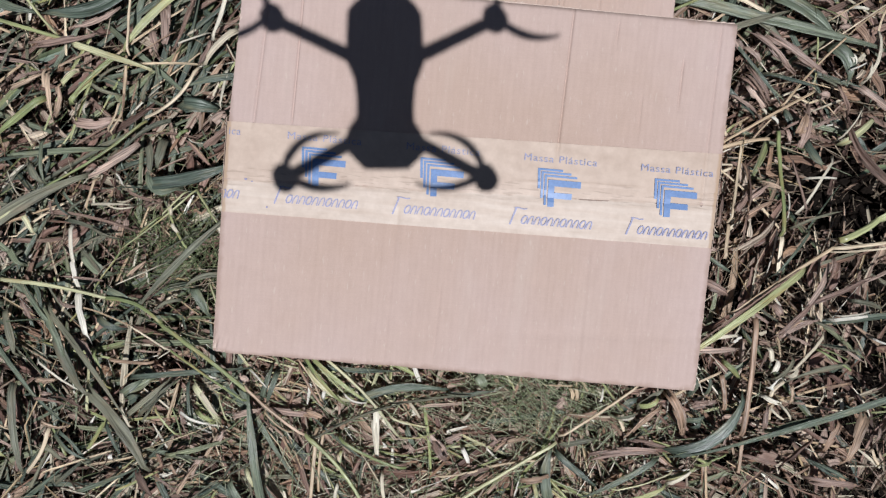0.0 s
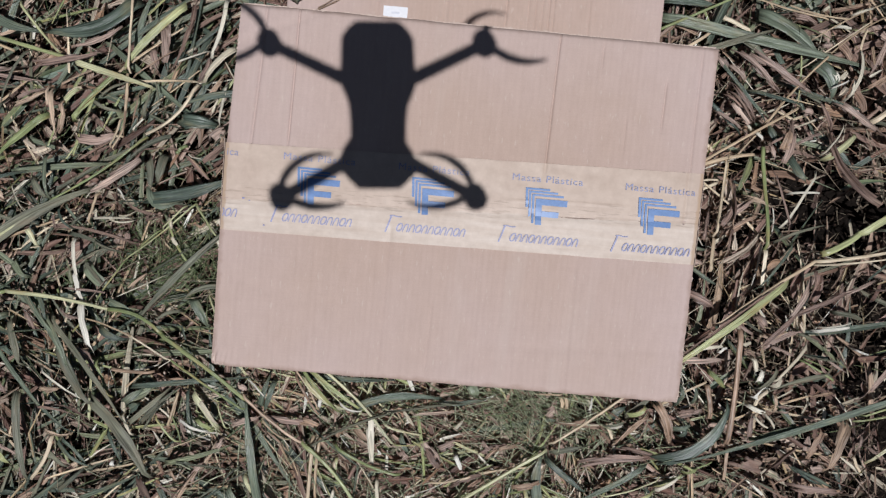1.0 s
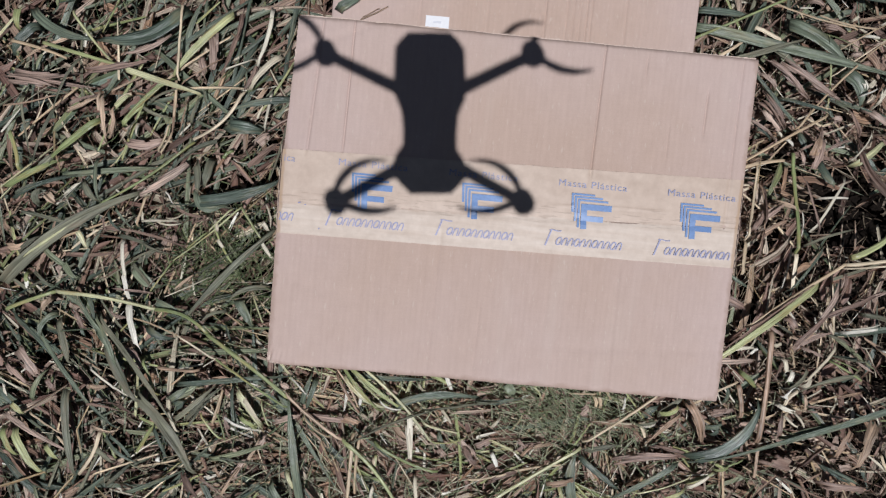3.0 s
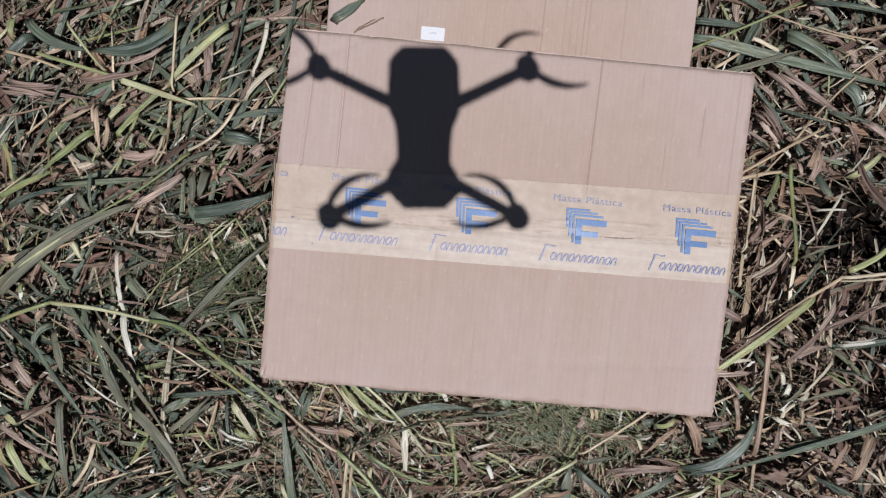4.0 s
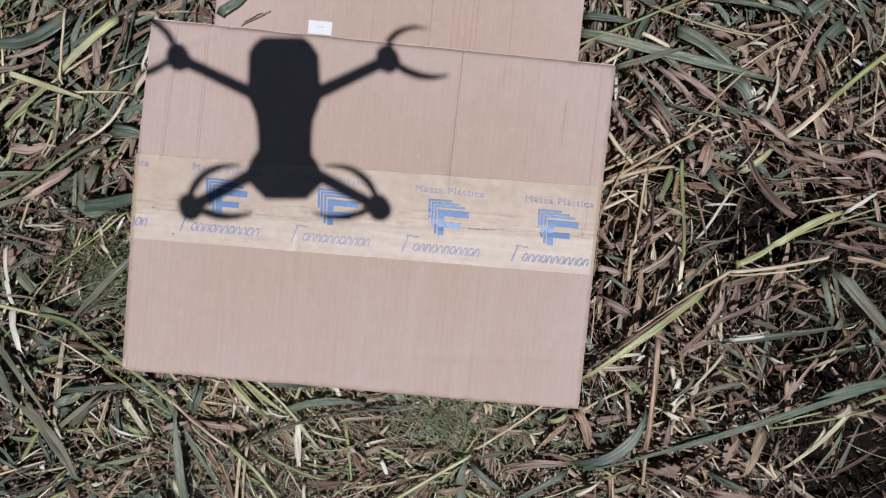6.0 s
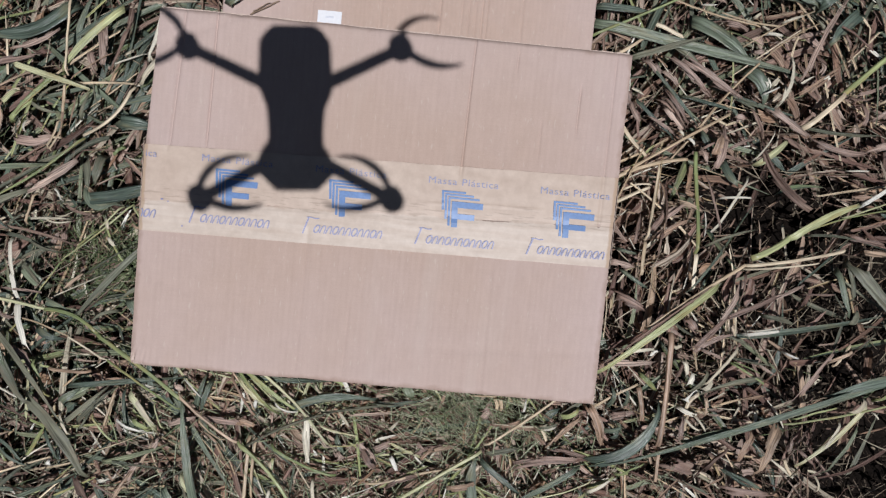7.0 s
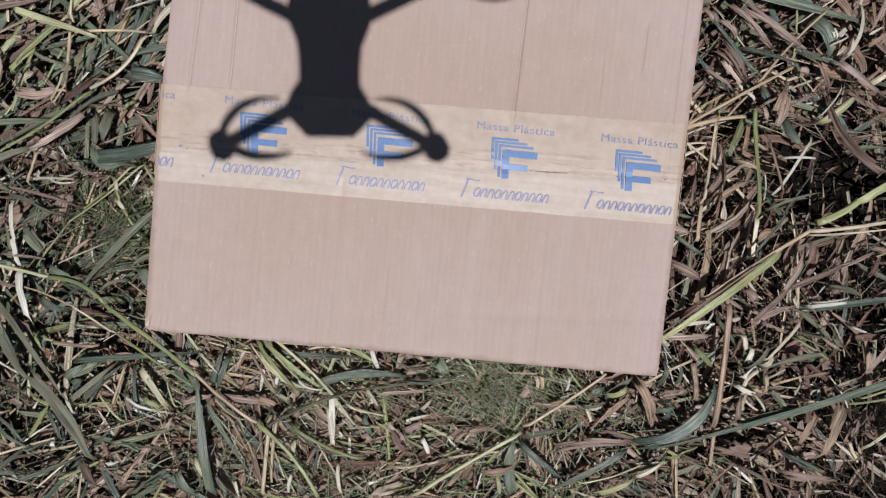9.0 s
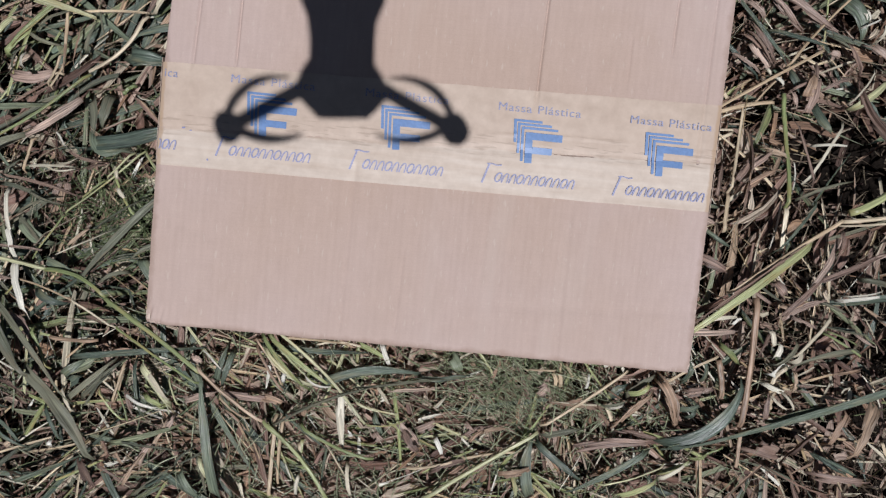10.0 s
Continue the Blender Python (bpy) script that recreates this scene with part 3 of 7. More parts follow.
def build_ink_spots():
    """Stray ink near the west end of the tape."""
    for x, y, dx, dy, wide in ((-0.1645, -0.0294, 0.0011, 0.0003, 0.0013), (-0.1835, -0.0085, 0.0022, 0.0004, 0.0011), (-0.178, -0.0098, 0.0014, 0.0002, 0.0007)):
        bm = bmesh.new()
        quad_strip(bm, (x, y), (x + dx, y + dy), wide, 3)
        part("ink_spot", on_tape(bm), ink, tape, "small dark blue ink spot")


build_ink_spots()


# ---- the drone that hangs over the carton and throws its shadow on it ----
DRONE_Z = 0.80
SHADOW = (-0.07, 0.121)


def disc_solid(bm, outline, z0, z1, shrink=0.8, bulge=0.0):
    """A body with the plan of outline, rounded towards its upper and under side."""
    cx = sum(p[0] for p in outline) / len(outline)
    cy = sum(p[1] for p in outline) / len(outline)
    rings = []
    for z, s in ((z0, shrink), (z0 + (z1 - z0) * 0.25, 1.0), (z0 + (z1 - z0) * 0.7, 1.0), (z1, shrink)):
        rings.append([bm.verts.new((cx + (x - cx) * s, cy + (y - cy) * s, z)) for x, y in outline])
    n = len(outline)
    for a, b in zip(rings, rings[1:]):
        for i in range(n):
            bm.faces.new((a[i], a[(i + 1) % n], b[(i + 1) % n], b[i]))
    bm.faces.new(list(reversed(rings[0])))
    bm.faces.new(rings[-1])


def beam(bm, a, b, wa, wb, ha, hb):
    a, b = Vector(a), Vector(b)
    d = (b - a).normalized()
    side = Vector((-d.y, d.x, 0)).normalized()
    rings = []
    for p, w, h in ((a, wa, ha), (a.lerp(b, 0.5), (wa + wb) * 0.48, (ha + hb) / 2), (b, wb, hb)):
        rings.append([bm.verts.new(p + side * (w / 2) * c + Vector((0, 0, h / 2 * s))) for c, s in ((-1, -0.6), (-0.6, -1), (0.6, -1), (1, -0.6), (1, 0.6), (0.6, 1), (-0.6, 1), (-1, 0.6))])
    for p, q in zip(rings, rings[1:]):
        for i in range(8):
            bm.faces.new((p[i], p[(i + 1) % 8], q[(i + 1) % 8], q[i]))
    bm.faces.new(list(reversed(rings[0])))
    bm.faces.new(rings[-1])


def build_drone():
    drone = new("quadcopter_drone")
    h = DRONE_Z - TOP
    drone.location = (SHADOW[0] - LIGHT_DIR.x / -LIGHT_DIR.z * h, SHADOW[1] - LIGHT_DIR.y / -LIGHT_DIR.z * h, DRONE_Z)
    tagged(drone, "small grey quadcopter drone hovering in the air over the carton", "drone")
    half = [(17.5, 30.5), (24, 25), (29, 18), (30.5, -11), (30, -21), (24, -35.5), (22.5, -50), (22.5, -67), (30, -78), (33, -86), (30, -91), (17.5, -103.5)]
    outline = [(x / 1000, y / 1000) for x, y in half] + [(-x / 1000, y / 1000) for x, y in reversed(half)]
    bm = bmesh.new()
    disc_solid(bm, list(reversed(outline)), -0.014, 0.014, 0.94)
    part("body", bm, drone_shell, drone)
    bm = bmesh.new()
    disc_solid(bm, [(0.017, -0.05), (-0.017, -0.05), (-0.02, -0.095), (0.02, -0.095)], -0.012, 0.022, 0.9)
    part("battery_door", bm, drone_dark, drone)
    for sx in (-1, 1):
        for hub, root, spins in (((0.0885, 0.013), (0.026, -0.016), ((30, 0.8), (-17, -0.5))), ((0.081, -0.113), (0.026, -0.083), ((146, -0.75), (188, 0.45)))):
            x, y = hub[0] * sx, hub[1]
            bm = bmesh.new()
            beam(bm, (root[0] * sx, root[1], 0.0), (x, y, 0.002), 0.0095, 0.0085, 0.014, 0.012)
            arm = part("arm", bm, drone_shell, drone)
            bm = bmesh.new()
            bmesh.ops.create_cone(bm, cap_ends=True, segments=20, radius1=0.0100, radius2=0.0092, depth=0.018, matrix=Matrix.Translation((x, y, 0.006)))
            part("motor", bm, drone_dark, arm)
            for spin, bow in spins:
                a = spin if sx > 0 else 180 - spin
                bm = bmesh.new()
                prev = None
                for i in range(15):
                    r = 0.056 * i / 14
                    sweep = radians(a) + sx * bow * (1 - (i / 14) ** 1.3)
                    p = Vector((x + r * math.cos(sweep), y + r * math.sin(sweep), 0.018))
                    across = Vector((-math.sin(sweep), math.cos(sweep), 0.16))
                    w = 0.0034 + 0.0022 * math.sin(min(1, i / 9) * math.pi * 0.6) - 0.0042 * (i / 14) ** 4
                    ring = [bm.verts.new(p - across * w / 1.6 + Vector((0, 0, -0.0005))), bm.verts.new(p + across * w / 1.6 + Vector((0, 0, -0.0005))), bm.verts.new(p + across * w / 1.6 + Vector((0, 0, 0.0006))), bm.verts.new(p - across * w / 1.6 + Vector((0, 0, 0.0006)))]
                    if prev:
                        for k in range(4):
                            bm.faces.new((prev[k], prev[(k + 1) % 4], ring[(k + 1) % 4], ring[k]))
                    else:
                        bm.faces.new(list(reversed(ring)))
                    prev = ring
                bm.faces.new(prev)
                part("propeller_blade", bm, drone_dark, arm)
    return drone


build_drone()

# ---- single blades, stems and dry leaves lying on top ----
BLADE_RNG = random.Random(11)


def bezier(a, m, b, s):
    return tuple((1 - s) ** 2 * a[k] + 2 * s * (1 - s) * m[k] + s * s * b[k] for k in (0, 1))


def uv_faces(bm, faces_uv):
    layer = bm.loops.layers.uv.new("UVMap")
    for face, uvs in faces_uv:
        for loop, uv in zip(face.loops, uvs):
            loop[layer].uv = uv


def ribbon(name, a, m, b, wide, lift, material, label, category, fold=0.22, tip=0.25, tatter=0.06, ripple=0.08, twist=0.35):
    """A leaf blade bent along a, m, b: folded along its midrib, with thickness, tapered towards its tip, with an uneven rim."""
    bm = bmesh.new()
    rng = BLADE_RNG
    length = math.hypot(b[0] - a[0], b[1] - a[1])
    n = max(8, min(30, int(length / 0.009)))
    w0 = wide / 2000
    sink0, sink1 = rng.uniform(0.001, 0.009), rng.uniform(0.001, 0.009)
    roll0, roll1 = rng.uniform(-twist, twist), rng.uniform(-twist, twist)
    tilt = rng.uniform(-0.006, 0.006)
    arch = rng.uniform(0.0, 0.006)
    seed = rng.uniform(0, 99)
    cut0, cut1 = rng.uniform(-1.6, 1.6), rng.uniform(-2.2, 2.2)
    rings, faces = [], []
    for i in range(n + 1):
        s = i / n
        x, y = bezier(a, m, b, s)
        x2, y2 = bezier(a, m, b, min(1, s + 0.02))
        x1, y1 = bezier(a, m, b, max(0, s - 0.02))
        d = Vector((x2 - x1, y2 - y1, 0)).normalized()
        side = Vector((-d.y, d.x, 0))
        z = turf_top(x, y) + lift / 1000 - sink0 * smooth_step(0.09, 0.0, s) - sink1 * smooth_step(0.91, 1.0, s) + tilt * (s - 0.5) + arch * math.sin(s * math.pi) + 0.0015 * noise.noise(Vector((s * 4, seed, 0)))
        w = w0 * (1 - (1 - tip) * smooth_step(0.55, 1.0, s)) * (0.85 + 0.15 * smooth_step(0, 0.1, s))
        roll = roll0 + (roll1 - roll0) * s + (0.1 + twist * 0.5) * noise.noise(Vector((s * 3, seed, 5)))
        across = side * math.cos(roll) + Vector((0, 0, math.sin(roll)))
        up = Vector((0, 0, math.cos(roll))) - side * math.sin(roll)
        ring = []
        for c in (-1, -0.5, 0, 0.5, 1):
            jag = 1 + tatter * noise.noise(Vector((s * length * 160, c * 3, seed))) if abs(c) == 1 else 1
            slant = cut0 if i == 0 else cut1 if i == n else 0.0
            if slant and tatter > 0.1:
                slant += rng.uniform(-1.0, 1.0)
            ring.append(bm.verts.new(Vector((x, y, z)) + d * w * c * slant + across * w * c * jag + up * w * (fold * (abs(c) - 0.4) + ripple * noise.noise(Vector((s * length * 70, c * 1.5, seed))))))
        rings.append(ring)
    # withered pieces end in splinters of unequal length, with a slit here and there
    torn = tatter > 0.2
    reach = [(rng.uniform(0.0, 0.2), rng.uniform(0.78, 1.0)) if torn else (0.0, 1.0) for k in range(4)]
    slit, slit0 = rng.choice((0, 3)), rng.uniform(0.2, 0.7)
    for i in range(n):
        mid = (i + 0.5) / n
        for k in range(4):
            if not reach[k][0] <= mid <= reach[k][1] or (torn and k == slit and slit0 < mid < slit0 + 0.16):
                continue
            f = bm.faces.new((rings[i][k], rings[i][k + 1], rings[i + 1][k + 1], rings[i + 1][k]))
            v0, v1 = i / n * length * 25, (i + 1) / n * length * 25
            faces.append((f, ((k / 4, v0), ((k + 1) / 4, v0), ((k + 1) / 4, v1), (k / 4, v1))))
        for k in (1, 2, 3) if fold > 0.25 else (2,):
            edge = bm.edges.get((rings[i][k], rings[i + 1][k]))
            if edge:
                edge.smooth = False
    bmesh.ops.delete(bm, geom=[v for v in bm.verts if not v.link_faces], context="VERTS")
    uv_faces(bm, faces)
    ob = part(name, bm, material, None, "", True)
    solid = ob.modifiers.new("thickness", "SOLIDIFY")
    solid.thickness = 0.0003
    return tagged(ob, label, category, category + " pieces on the turf")


def tube(name, a, m, b, wide, lift, material, label, category, nodes=2, flat=0.7):
    """A stalk bent along a, m, b, with swollen joints and cut ends."""
    bm = bmesh.new()
    rng = BLADE_RNG
    length = math.hypot(b[0] - a[0], b[1] - a[1])
    n = max(10, min(40, int(length / 0.006)))
    r0 = wide / 2400
    sink0, sink1 = rng.uniform(0.001, 0.007), rng.uniform(0.001, 0.007)
    joints = [rng.uniform(0.1, 0.9) for _ in range(nodes if length > 0.08 else 0)]
    tilt = rng.uniform(-0.005, 0.005)
    seed = rng.uniform(0, 99)
    thin = rng.uniform(0.75, 0.95)
    rings, faces = [], []
    for i in range(n + 1):
        s = i / n
        x, y = bezier(a, m, b, s)
        x2, y2 = bezier(a, m, b, min(1, s + 0.02))
        x1, y1 = bezier(a, m, b, max(0, s - 0.02))
        d = Vector((x2 - x1, y2 - y1, 0)).normalized()
        side = Vector((-d.y, d.x, 0))
        z = turf_top(x, y) + lift / 1000 - sink0 * smooth_step(0.06, 0.0, s) - sink1 * smooth_step(0.94, 1.0, s) + tilt * (s - 0.5) + 0.0012 * noise.noise(Vector((s * 5, seed, 1)))
        r = r0 * (1 - (1 - thin) * s) * (1 + 0.05 * noise.noise(Vector((s * 9, seed, 2))))
        for j in joints:
            r *= 1 + 0.18 * math.exp(-((s - j) * length / 0.0025) ** 2)
        p = Vector((x, y, z))
        rings.append([bm.verts.new(p + side * r * math.cos(t) + Vector((0, 0, r * flat * math.sin(t)))) for t in [k * math.pi / 4 for k in range(8)]])
    for i in range(n):
        for k in range(8):
            f = bm.faces.new((rings[i][k], rings[i][(k + 1) % 8], rings[i + 1][(k + 1) % 8], rings[i + 1][k]))
            v0, v1 = i / n * length * 25, (i + 1) / n * length * 25
            faces.append((f, ((k / 8, v0), ((k + 1) / 8, v0), ((k + 1) / 8, v1), (k / 8, v1))))
    bm.faces.new(list(reversed(rings[0])))
    bm.faces.new(rings[-1])
    uv_faces(bm, faces)
    return tagged(part(name, bm, material, None, "", True), label, category, category + " pieces on the turf")


def green(a, m, b, wide, lift):
    ribbon("grass_blade", a, m, b, wide, lift, green_leaf, "broad blue-green blade of cut grass lying on the turf", "grass", 0.2, 0.3, 0.05, 0.06, 0.25)


def olive(a, m, b, wide, lift):
    ribbon("wilted_blade", a, m, b, wide, lift, olive_skin, "wilting grey-green grass blade lying on the turf", "grass", 0.3, 0.3, 0.08, 0.12, 0.6)


def dryolive(a, m, b, wide, lift):
    ribbon("wilted_blade", a, m, b, wide, lift, olive_skin, "wilting grey-green grass blade lying on the turf", "grass", 0.35, 0.4, 0.1, 0.12, 0.6)


def dry(a, m, b, wide, lift):
    ribbon("dry_leaf", a, m, b, wide, lift, tan_skin, "dry tan brown leaf strip on the cuttings", "leaf", 0.4, 0.5, 0.3, 0.4, 0.8)


def brown(a, m, b, wide, lift):
    ribbon("dry_leaf", a, m, b, wide, lift, brown_skin, "long dark brown withered leaf on the cuttings", "leaf", 0.45, 0.4, 0.3, 0.4, 0.9)


def pinkish(a, m, b, wide, lift):
    ribbon("dry_leaf", a, m, b, wide, lift, pink_skin, "dry mauve-brown leaf strip lying on the cuttings", "leaf", 0.3, 0.5, 0.25, 0.28, 0.35)


def pale(a, m, b, wide, lift):
    ribbon("straw_splinter", a, m, b, wide, lift, pale_skin, "bleached whitish split straw on the cuttings", "straw", 0.14, 0.6, 0.15, 0.08, 0.15)


def lime(a, m, b, wide, lift):
    tube("plant_stem", a, m, b, wide, lift, lime_skin, "yellow-green plant stem lying across the cuttings", "stem", 2, 0.6)


def limeleaf(a, m, b, wide, lift):
    ribbon("grass_blade", a, m, b, wide, lift, lime_skin, "broad yellow-green leaf sheath lying on the turf", "grass", 0.25, 0.5, 0.05, 0.06, 0.2)


def straw(a, m, b, wide, lift):
    tube("straw_stalk", a, m, b, wide, lift, straw_skin, "dry golden straw stalk lying on the cuttings", "straw", 2, 0.55)


def stalk(a, m, b, wide, lift):
    tube("straw_stalk", a, m, b, wide, lift, tan_skin, "thick brown dry stalk lying on the cuttings", "straw", 1, 0.6)


green((0.2200, 0.2040), (0.3341, 0.1748), (0.4490, 0.1490), 11.3, 11)
green((0.2200, 0.2210), (0.2518, 0.2155), (0.2840, 0.2160), 7.6, 8)
lime((0.2140, 0.1880), (0.2757, 0.2136), (0.3370, 0.2400), 3.7, 14)
green((0.3540, 0.2410), (0.4019, 0.2373), (0.4490, 0.2280), 6.3, 10)
green((0.3280, 0.2080), (0.3636, 0.1907), (0.3910, 0.1620), 16.4, 8)
green((0.3870, 0.1560), (0.4081, 0.1436), (0.4100, 0.1190), 15.2, 6)
green((0.5150, 0.2190), (0.4929, 0.2050), (0.4810, 0.1820), 13.9, 6)
green((0.4670, 0.2250), (0.4793, 0.2343), (0.4920, 0.2430), 12.6, 6)
green((0.4310, 0.2390), (0.4521, 0.2339), (0.4660, 0.2230), 7.6, 7)
pinkish((0.4460, 0.1430), (0.4631, 0.1954), (0.4990, 0.2380), 5.6, 14)
straw((0.4520, 0.0920), (0.4750, 0.1092), (0.4950, 0.1300), 8.1, 13)
lime((0.4900, 0.1260), (0.5290, 0.1614), (0.5710, 0.1930), 7.5, 13)
pale((0.5540, 0.2360), (0.5534, 0.2109), (0.5510, 0.1860), 2.5, 11)
straw((0.5480, 0.1690), (0.5484, 0.1295), (0.5470, 0.0900), 3.1, 11)
green((0.5310, 0.1630), (0.5305, 0.1284), (0.5340, 0.0940), 2.5, 9)
olive((0.5470, 0.1680), (0.5652, 0.1258), (0.5760, 0.0810), 3.8, 9)
brown((0.4620, -0.0030), (0.4106, 0.0265), (0.4030, 0.0870), 9.3, 13)
brown((0.4030, 0.0840), (0.3970, 0.1004), (0.3890, 0.1160), 5.0, 14)
pinkish((0.4100, 0.1150), (0.4336, 0.0940), (0.4620, 0.0800), 8.1, 12)
pinkish((0.4600, 0.0810), (0.4896, 0.0573), (0.5270, 0.0660), 7.5, 11)
pinkish((0.5250, 0.0670), (0.5570, 0.0850), (0.5780, 0.0540), 8.8, 10)
olive((0.4500, 0.0940), (0.4941, 0.0806), (0.5400, 0.0850), 3.8, 10)
pinkish((0.3090, 0.1730), (0.3441, 0.1448), (0.3830, 0.1220), 8.8, 9)
pinkish((0.3130, 0.1640), (0.3300, 0.1390), (0.3550, 0.1220), 6.3, 8)
dryolive((0.2970, 0.1830), (0.3189, 0.1750), (0.3360, 0.1590), 8.8, 7)
dryolive((0.2590, 0.1670), (0.3000, 0.1760), (0.3400, 0.1890), 6.3, 10)
straw((0.2460, 0.1710), (0.2620, 0.1789), (0.2760, 0.1900), 4.4, 11)
pinkish((0.2750, 0.1660), (0.2865, 0.1558), (0.2950, 0.1430), 8.2, 8)
green((0.2810, 0.1580), (0.3100, 0.1240), (0.3390, 0.0900), 3.8, 10)
green((0.2980, 0.1390), (0.3190, 0.1146), (0.3430, 0.0930), 3.1, 9)
green((0.2670, 0.1210), (0.2880, 0.0984), (0.3120, 0.0790), 4.4, 9)
pinkish((0.2950, 0.1400), (0.3112, 0.1158), (0.3280, 0.0920), 5.7, 7)
pinkish((0.2550, 0.1340), (0.2603, 0.1187), (0.2670, 0.1040), 8.9, 6)
straw((0.2510, 0.0960), (0.2622, 0.0758), (0.2800, 0.0610), 5.7, 9)
straw((0.3350, 0.0900), (0.3638, 0.1312), (0.4020, 0.1640), 3.1, 13)
straw((0.2540, 0.0430), (0.3123, 0.0767), (0.3720, 0.1080), 3.8, 13)
straw((0.2420, 0.0360), (0.2828, 0.0559), (0.3280, 0.0580), 5.7, 10)
lime((0.3340, 0.0660), (0.3318, 0.0104), (0.3260, -0.0450), 5.6, 12)
straw((0.3270, -0.0450), (0.3253, -0.0655), (0.3260, -0.0860), 6.1, 8)
pinkish((0.3650, 0.0940), (0.3643, 0.0668), (0.3530, 0.0420), 11.4, 7)
green((0.3410, 0.0870), (0.3490, 0.0755), (0.3530, 0.0620), 7.6, 6)
straw((0.2940, 0.2330), (0.3453, 0.2098), (0.4010, 0.2010), 2.5, 12)
straw((0.3580, 0.2160), (0.3880, 0.2026), (0.4210, 0.2010), 2.5, 11)
pale((0.4240, 0.2050), (0.4364, 0.2094), (0.4490, 0.2130), 2.5, 11)
pale((0.3920, 0.2090), (0.3961, 0.2135), (0.4020, 0.2150), 3.1, 11)
straw((0.2840, 0.2040), (0.3023, 0.1984), (0.3190, 0.1890), 5.7, 7)
pinkish((0.3510, 0.1400), (0.3679, 0.1298), (0.3860, 0.1220), 5.0, 9)
limeleaf((0.4010, 0.0510), (0.4200, 0.0660), (0.4390, 0.0810), 6.9, 9)
pale((0.3960, 0.0560), (0.4101, 0.0718), (0.4210, 0.0900), 1.9, 12)
pinkish((0.5340, 0.1010), (0.5558, 0.1181), (0.5750, 0.1380), 6.9, 9)
straw((0.5400, 0.1200), (0.5591, 0.1309), (0.5760, 0.1450), 3.8, 8)
pinkish((0.5160, 0.0920), (0.5233, 0.1068), (0.5150, 0.1200), 5.7, 7)
dry((0.4370, 0.1250), (0.4669, 0.1412), (0.4930, 0.1630), 4.4, 9)
pale((0.4250, 0.1160), (0.4378, 0.1410), (0.4360, 0.1690), 3.8, 8)
pale((0.4170, 0.1380), (0.4206, 0.1429), (0.4250, 0.1470), 5.1, 7)
pinkish((0.5070, 0.1290), (0.5326, 0.1304), (0.5510, 0.1480), 3.8, 9)
pale((0.3470, -0.0220), (0.3702, 0.0092), (0.3940, 0.0400), 3.1, 10)
lime((0.3830, -0.0490), (0.4069, -0.0403), (0.4280, -0.0260), 8.4, 16)
limeleaf((0.4230, -0.0310), (0.4614, -0.0014), (0.5090, 0.0090), 7.9, 16)
pale((0.5080, 0.0070), (0.5290, 0.0218), (0.5530, 0.0310), 4.3, 13)
lime((0.4880, -0.0060), (0.5305, 0.0071), (0.5730, 0.0200), 2.5, 12)
lime((0.4350, -0.0250), (0.4883, -0.0026), (0.5460, 0.0030), 2.4, 12)
straw((0.3790, -0.0570), (0.4342, -0.0532), (0.4880, -0.0400), 4.8, 15)
straw((0.3780, -0.0610), (0.4182, -0.0600), (0.4580, -0.0540), 2.4, 14)
straw((0.3780, -0.0560), (0.3235, -0.0875), (0.2730, -0.1250), 4.8, 16)
limeleaf((0.3530, -0.0760), (0.2837, -0.1246), (0.2180, -0.1780), 7.2, 15)
brown((0.3430, -0.0780), (0.2800, -0.1214), (0.2200, -0.1690), 3.6, 19)
green((0.3560, -0.0370), (0.3330, -0.0614), (0.3140, -0.0890), 3.0, 14)
dry((0.3100, 0.0120), (0.3241, 0.0068), (0.3370, -0.0010), 5.0, 9)
straw((0.2940, 0.0520), (0.2856, 0.0101), (0.2740, -0.0310), 3.7, 10)
straw((0.2740, -0.0320), (0.2686, -0.0496), (0.2690, -0.0680), 4.9, 9)
stalk((0.2950, 0.0330), (0.3024, -0.0067), (0.2840, -0.0440), 2.5, 10)
pinkish((0.2770, -0.0190), (0.2961, -0.0013), (0.3200, 0.0090), 7.4, 7)
dry((0.2820, -0.0320), (0.3015, -0.0170), (0.3240, -0.0070), 7.4, 7)
straw((0.2440, 0.0100), (0.2630, 0.0197), (0.2830, 0.0270), 5.0, 9)
straw((0.2540, 0.0240), (0.2690, 0.0333), (0.2860, 0.0290), 3.1, 9)
pinkish((0.2600, -0.0380), (0.2625, -0.0186), (0.2710, -0.0010), 4.3, 8)
pinkish((0.2330, -0.0530), (0.2485, -0.0551), (0.2630, -0.0610), 7.3, 8)
green((0.2480, -0.0620), (0.2615, -0.0755), (0.2790, -0.0830), 4.3, 8)
pinkish((0.2400, -0.0880), (0.2574, -0.0962), (0.2740, -0.1060), 9.8, 7)
pinkish((0.3800, -0.0650), (0.3692, -0.0976), (0.3470, -0.1240), 6.0, 11)
pinkish((0.3530, -0.1170), (0.3913, -0.0994), (0.4300, -0.0830), 5.4, 11)
brown((0.3770, -0.0610), (0.3757, -0.0828), (0.3700, -0.1040), 2.4, 14)
pinkish((0.3460, 0.0430), (0.3499, 0.0088), (0.3560, -0.0250), 3.7, 10)
green((0.3670, 0.0560), (0.3679, 0.0380), (0.3820, 0.0280), 8.8, 6)
dry((0.4980, -0.0400), (0.5319, -0.0457), (0.5650, -0.0550), 7.9, 10)
pinkish((0.4870, -0.0250), (0.5114, -0.0312), (0.5360, -0.0370), 6.1, 9)
green((0.4820, -0.0620), (0.4864, -0.0880), (0.4950, -0.1130), 6.7, 10)
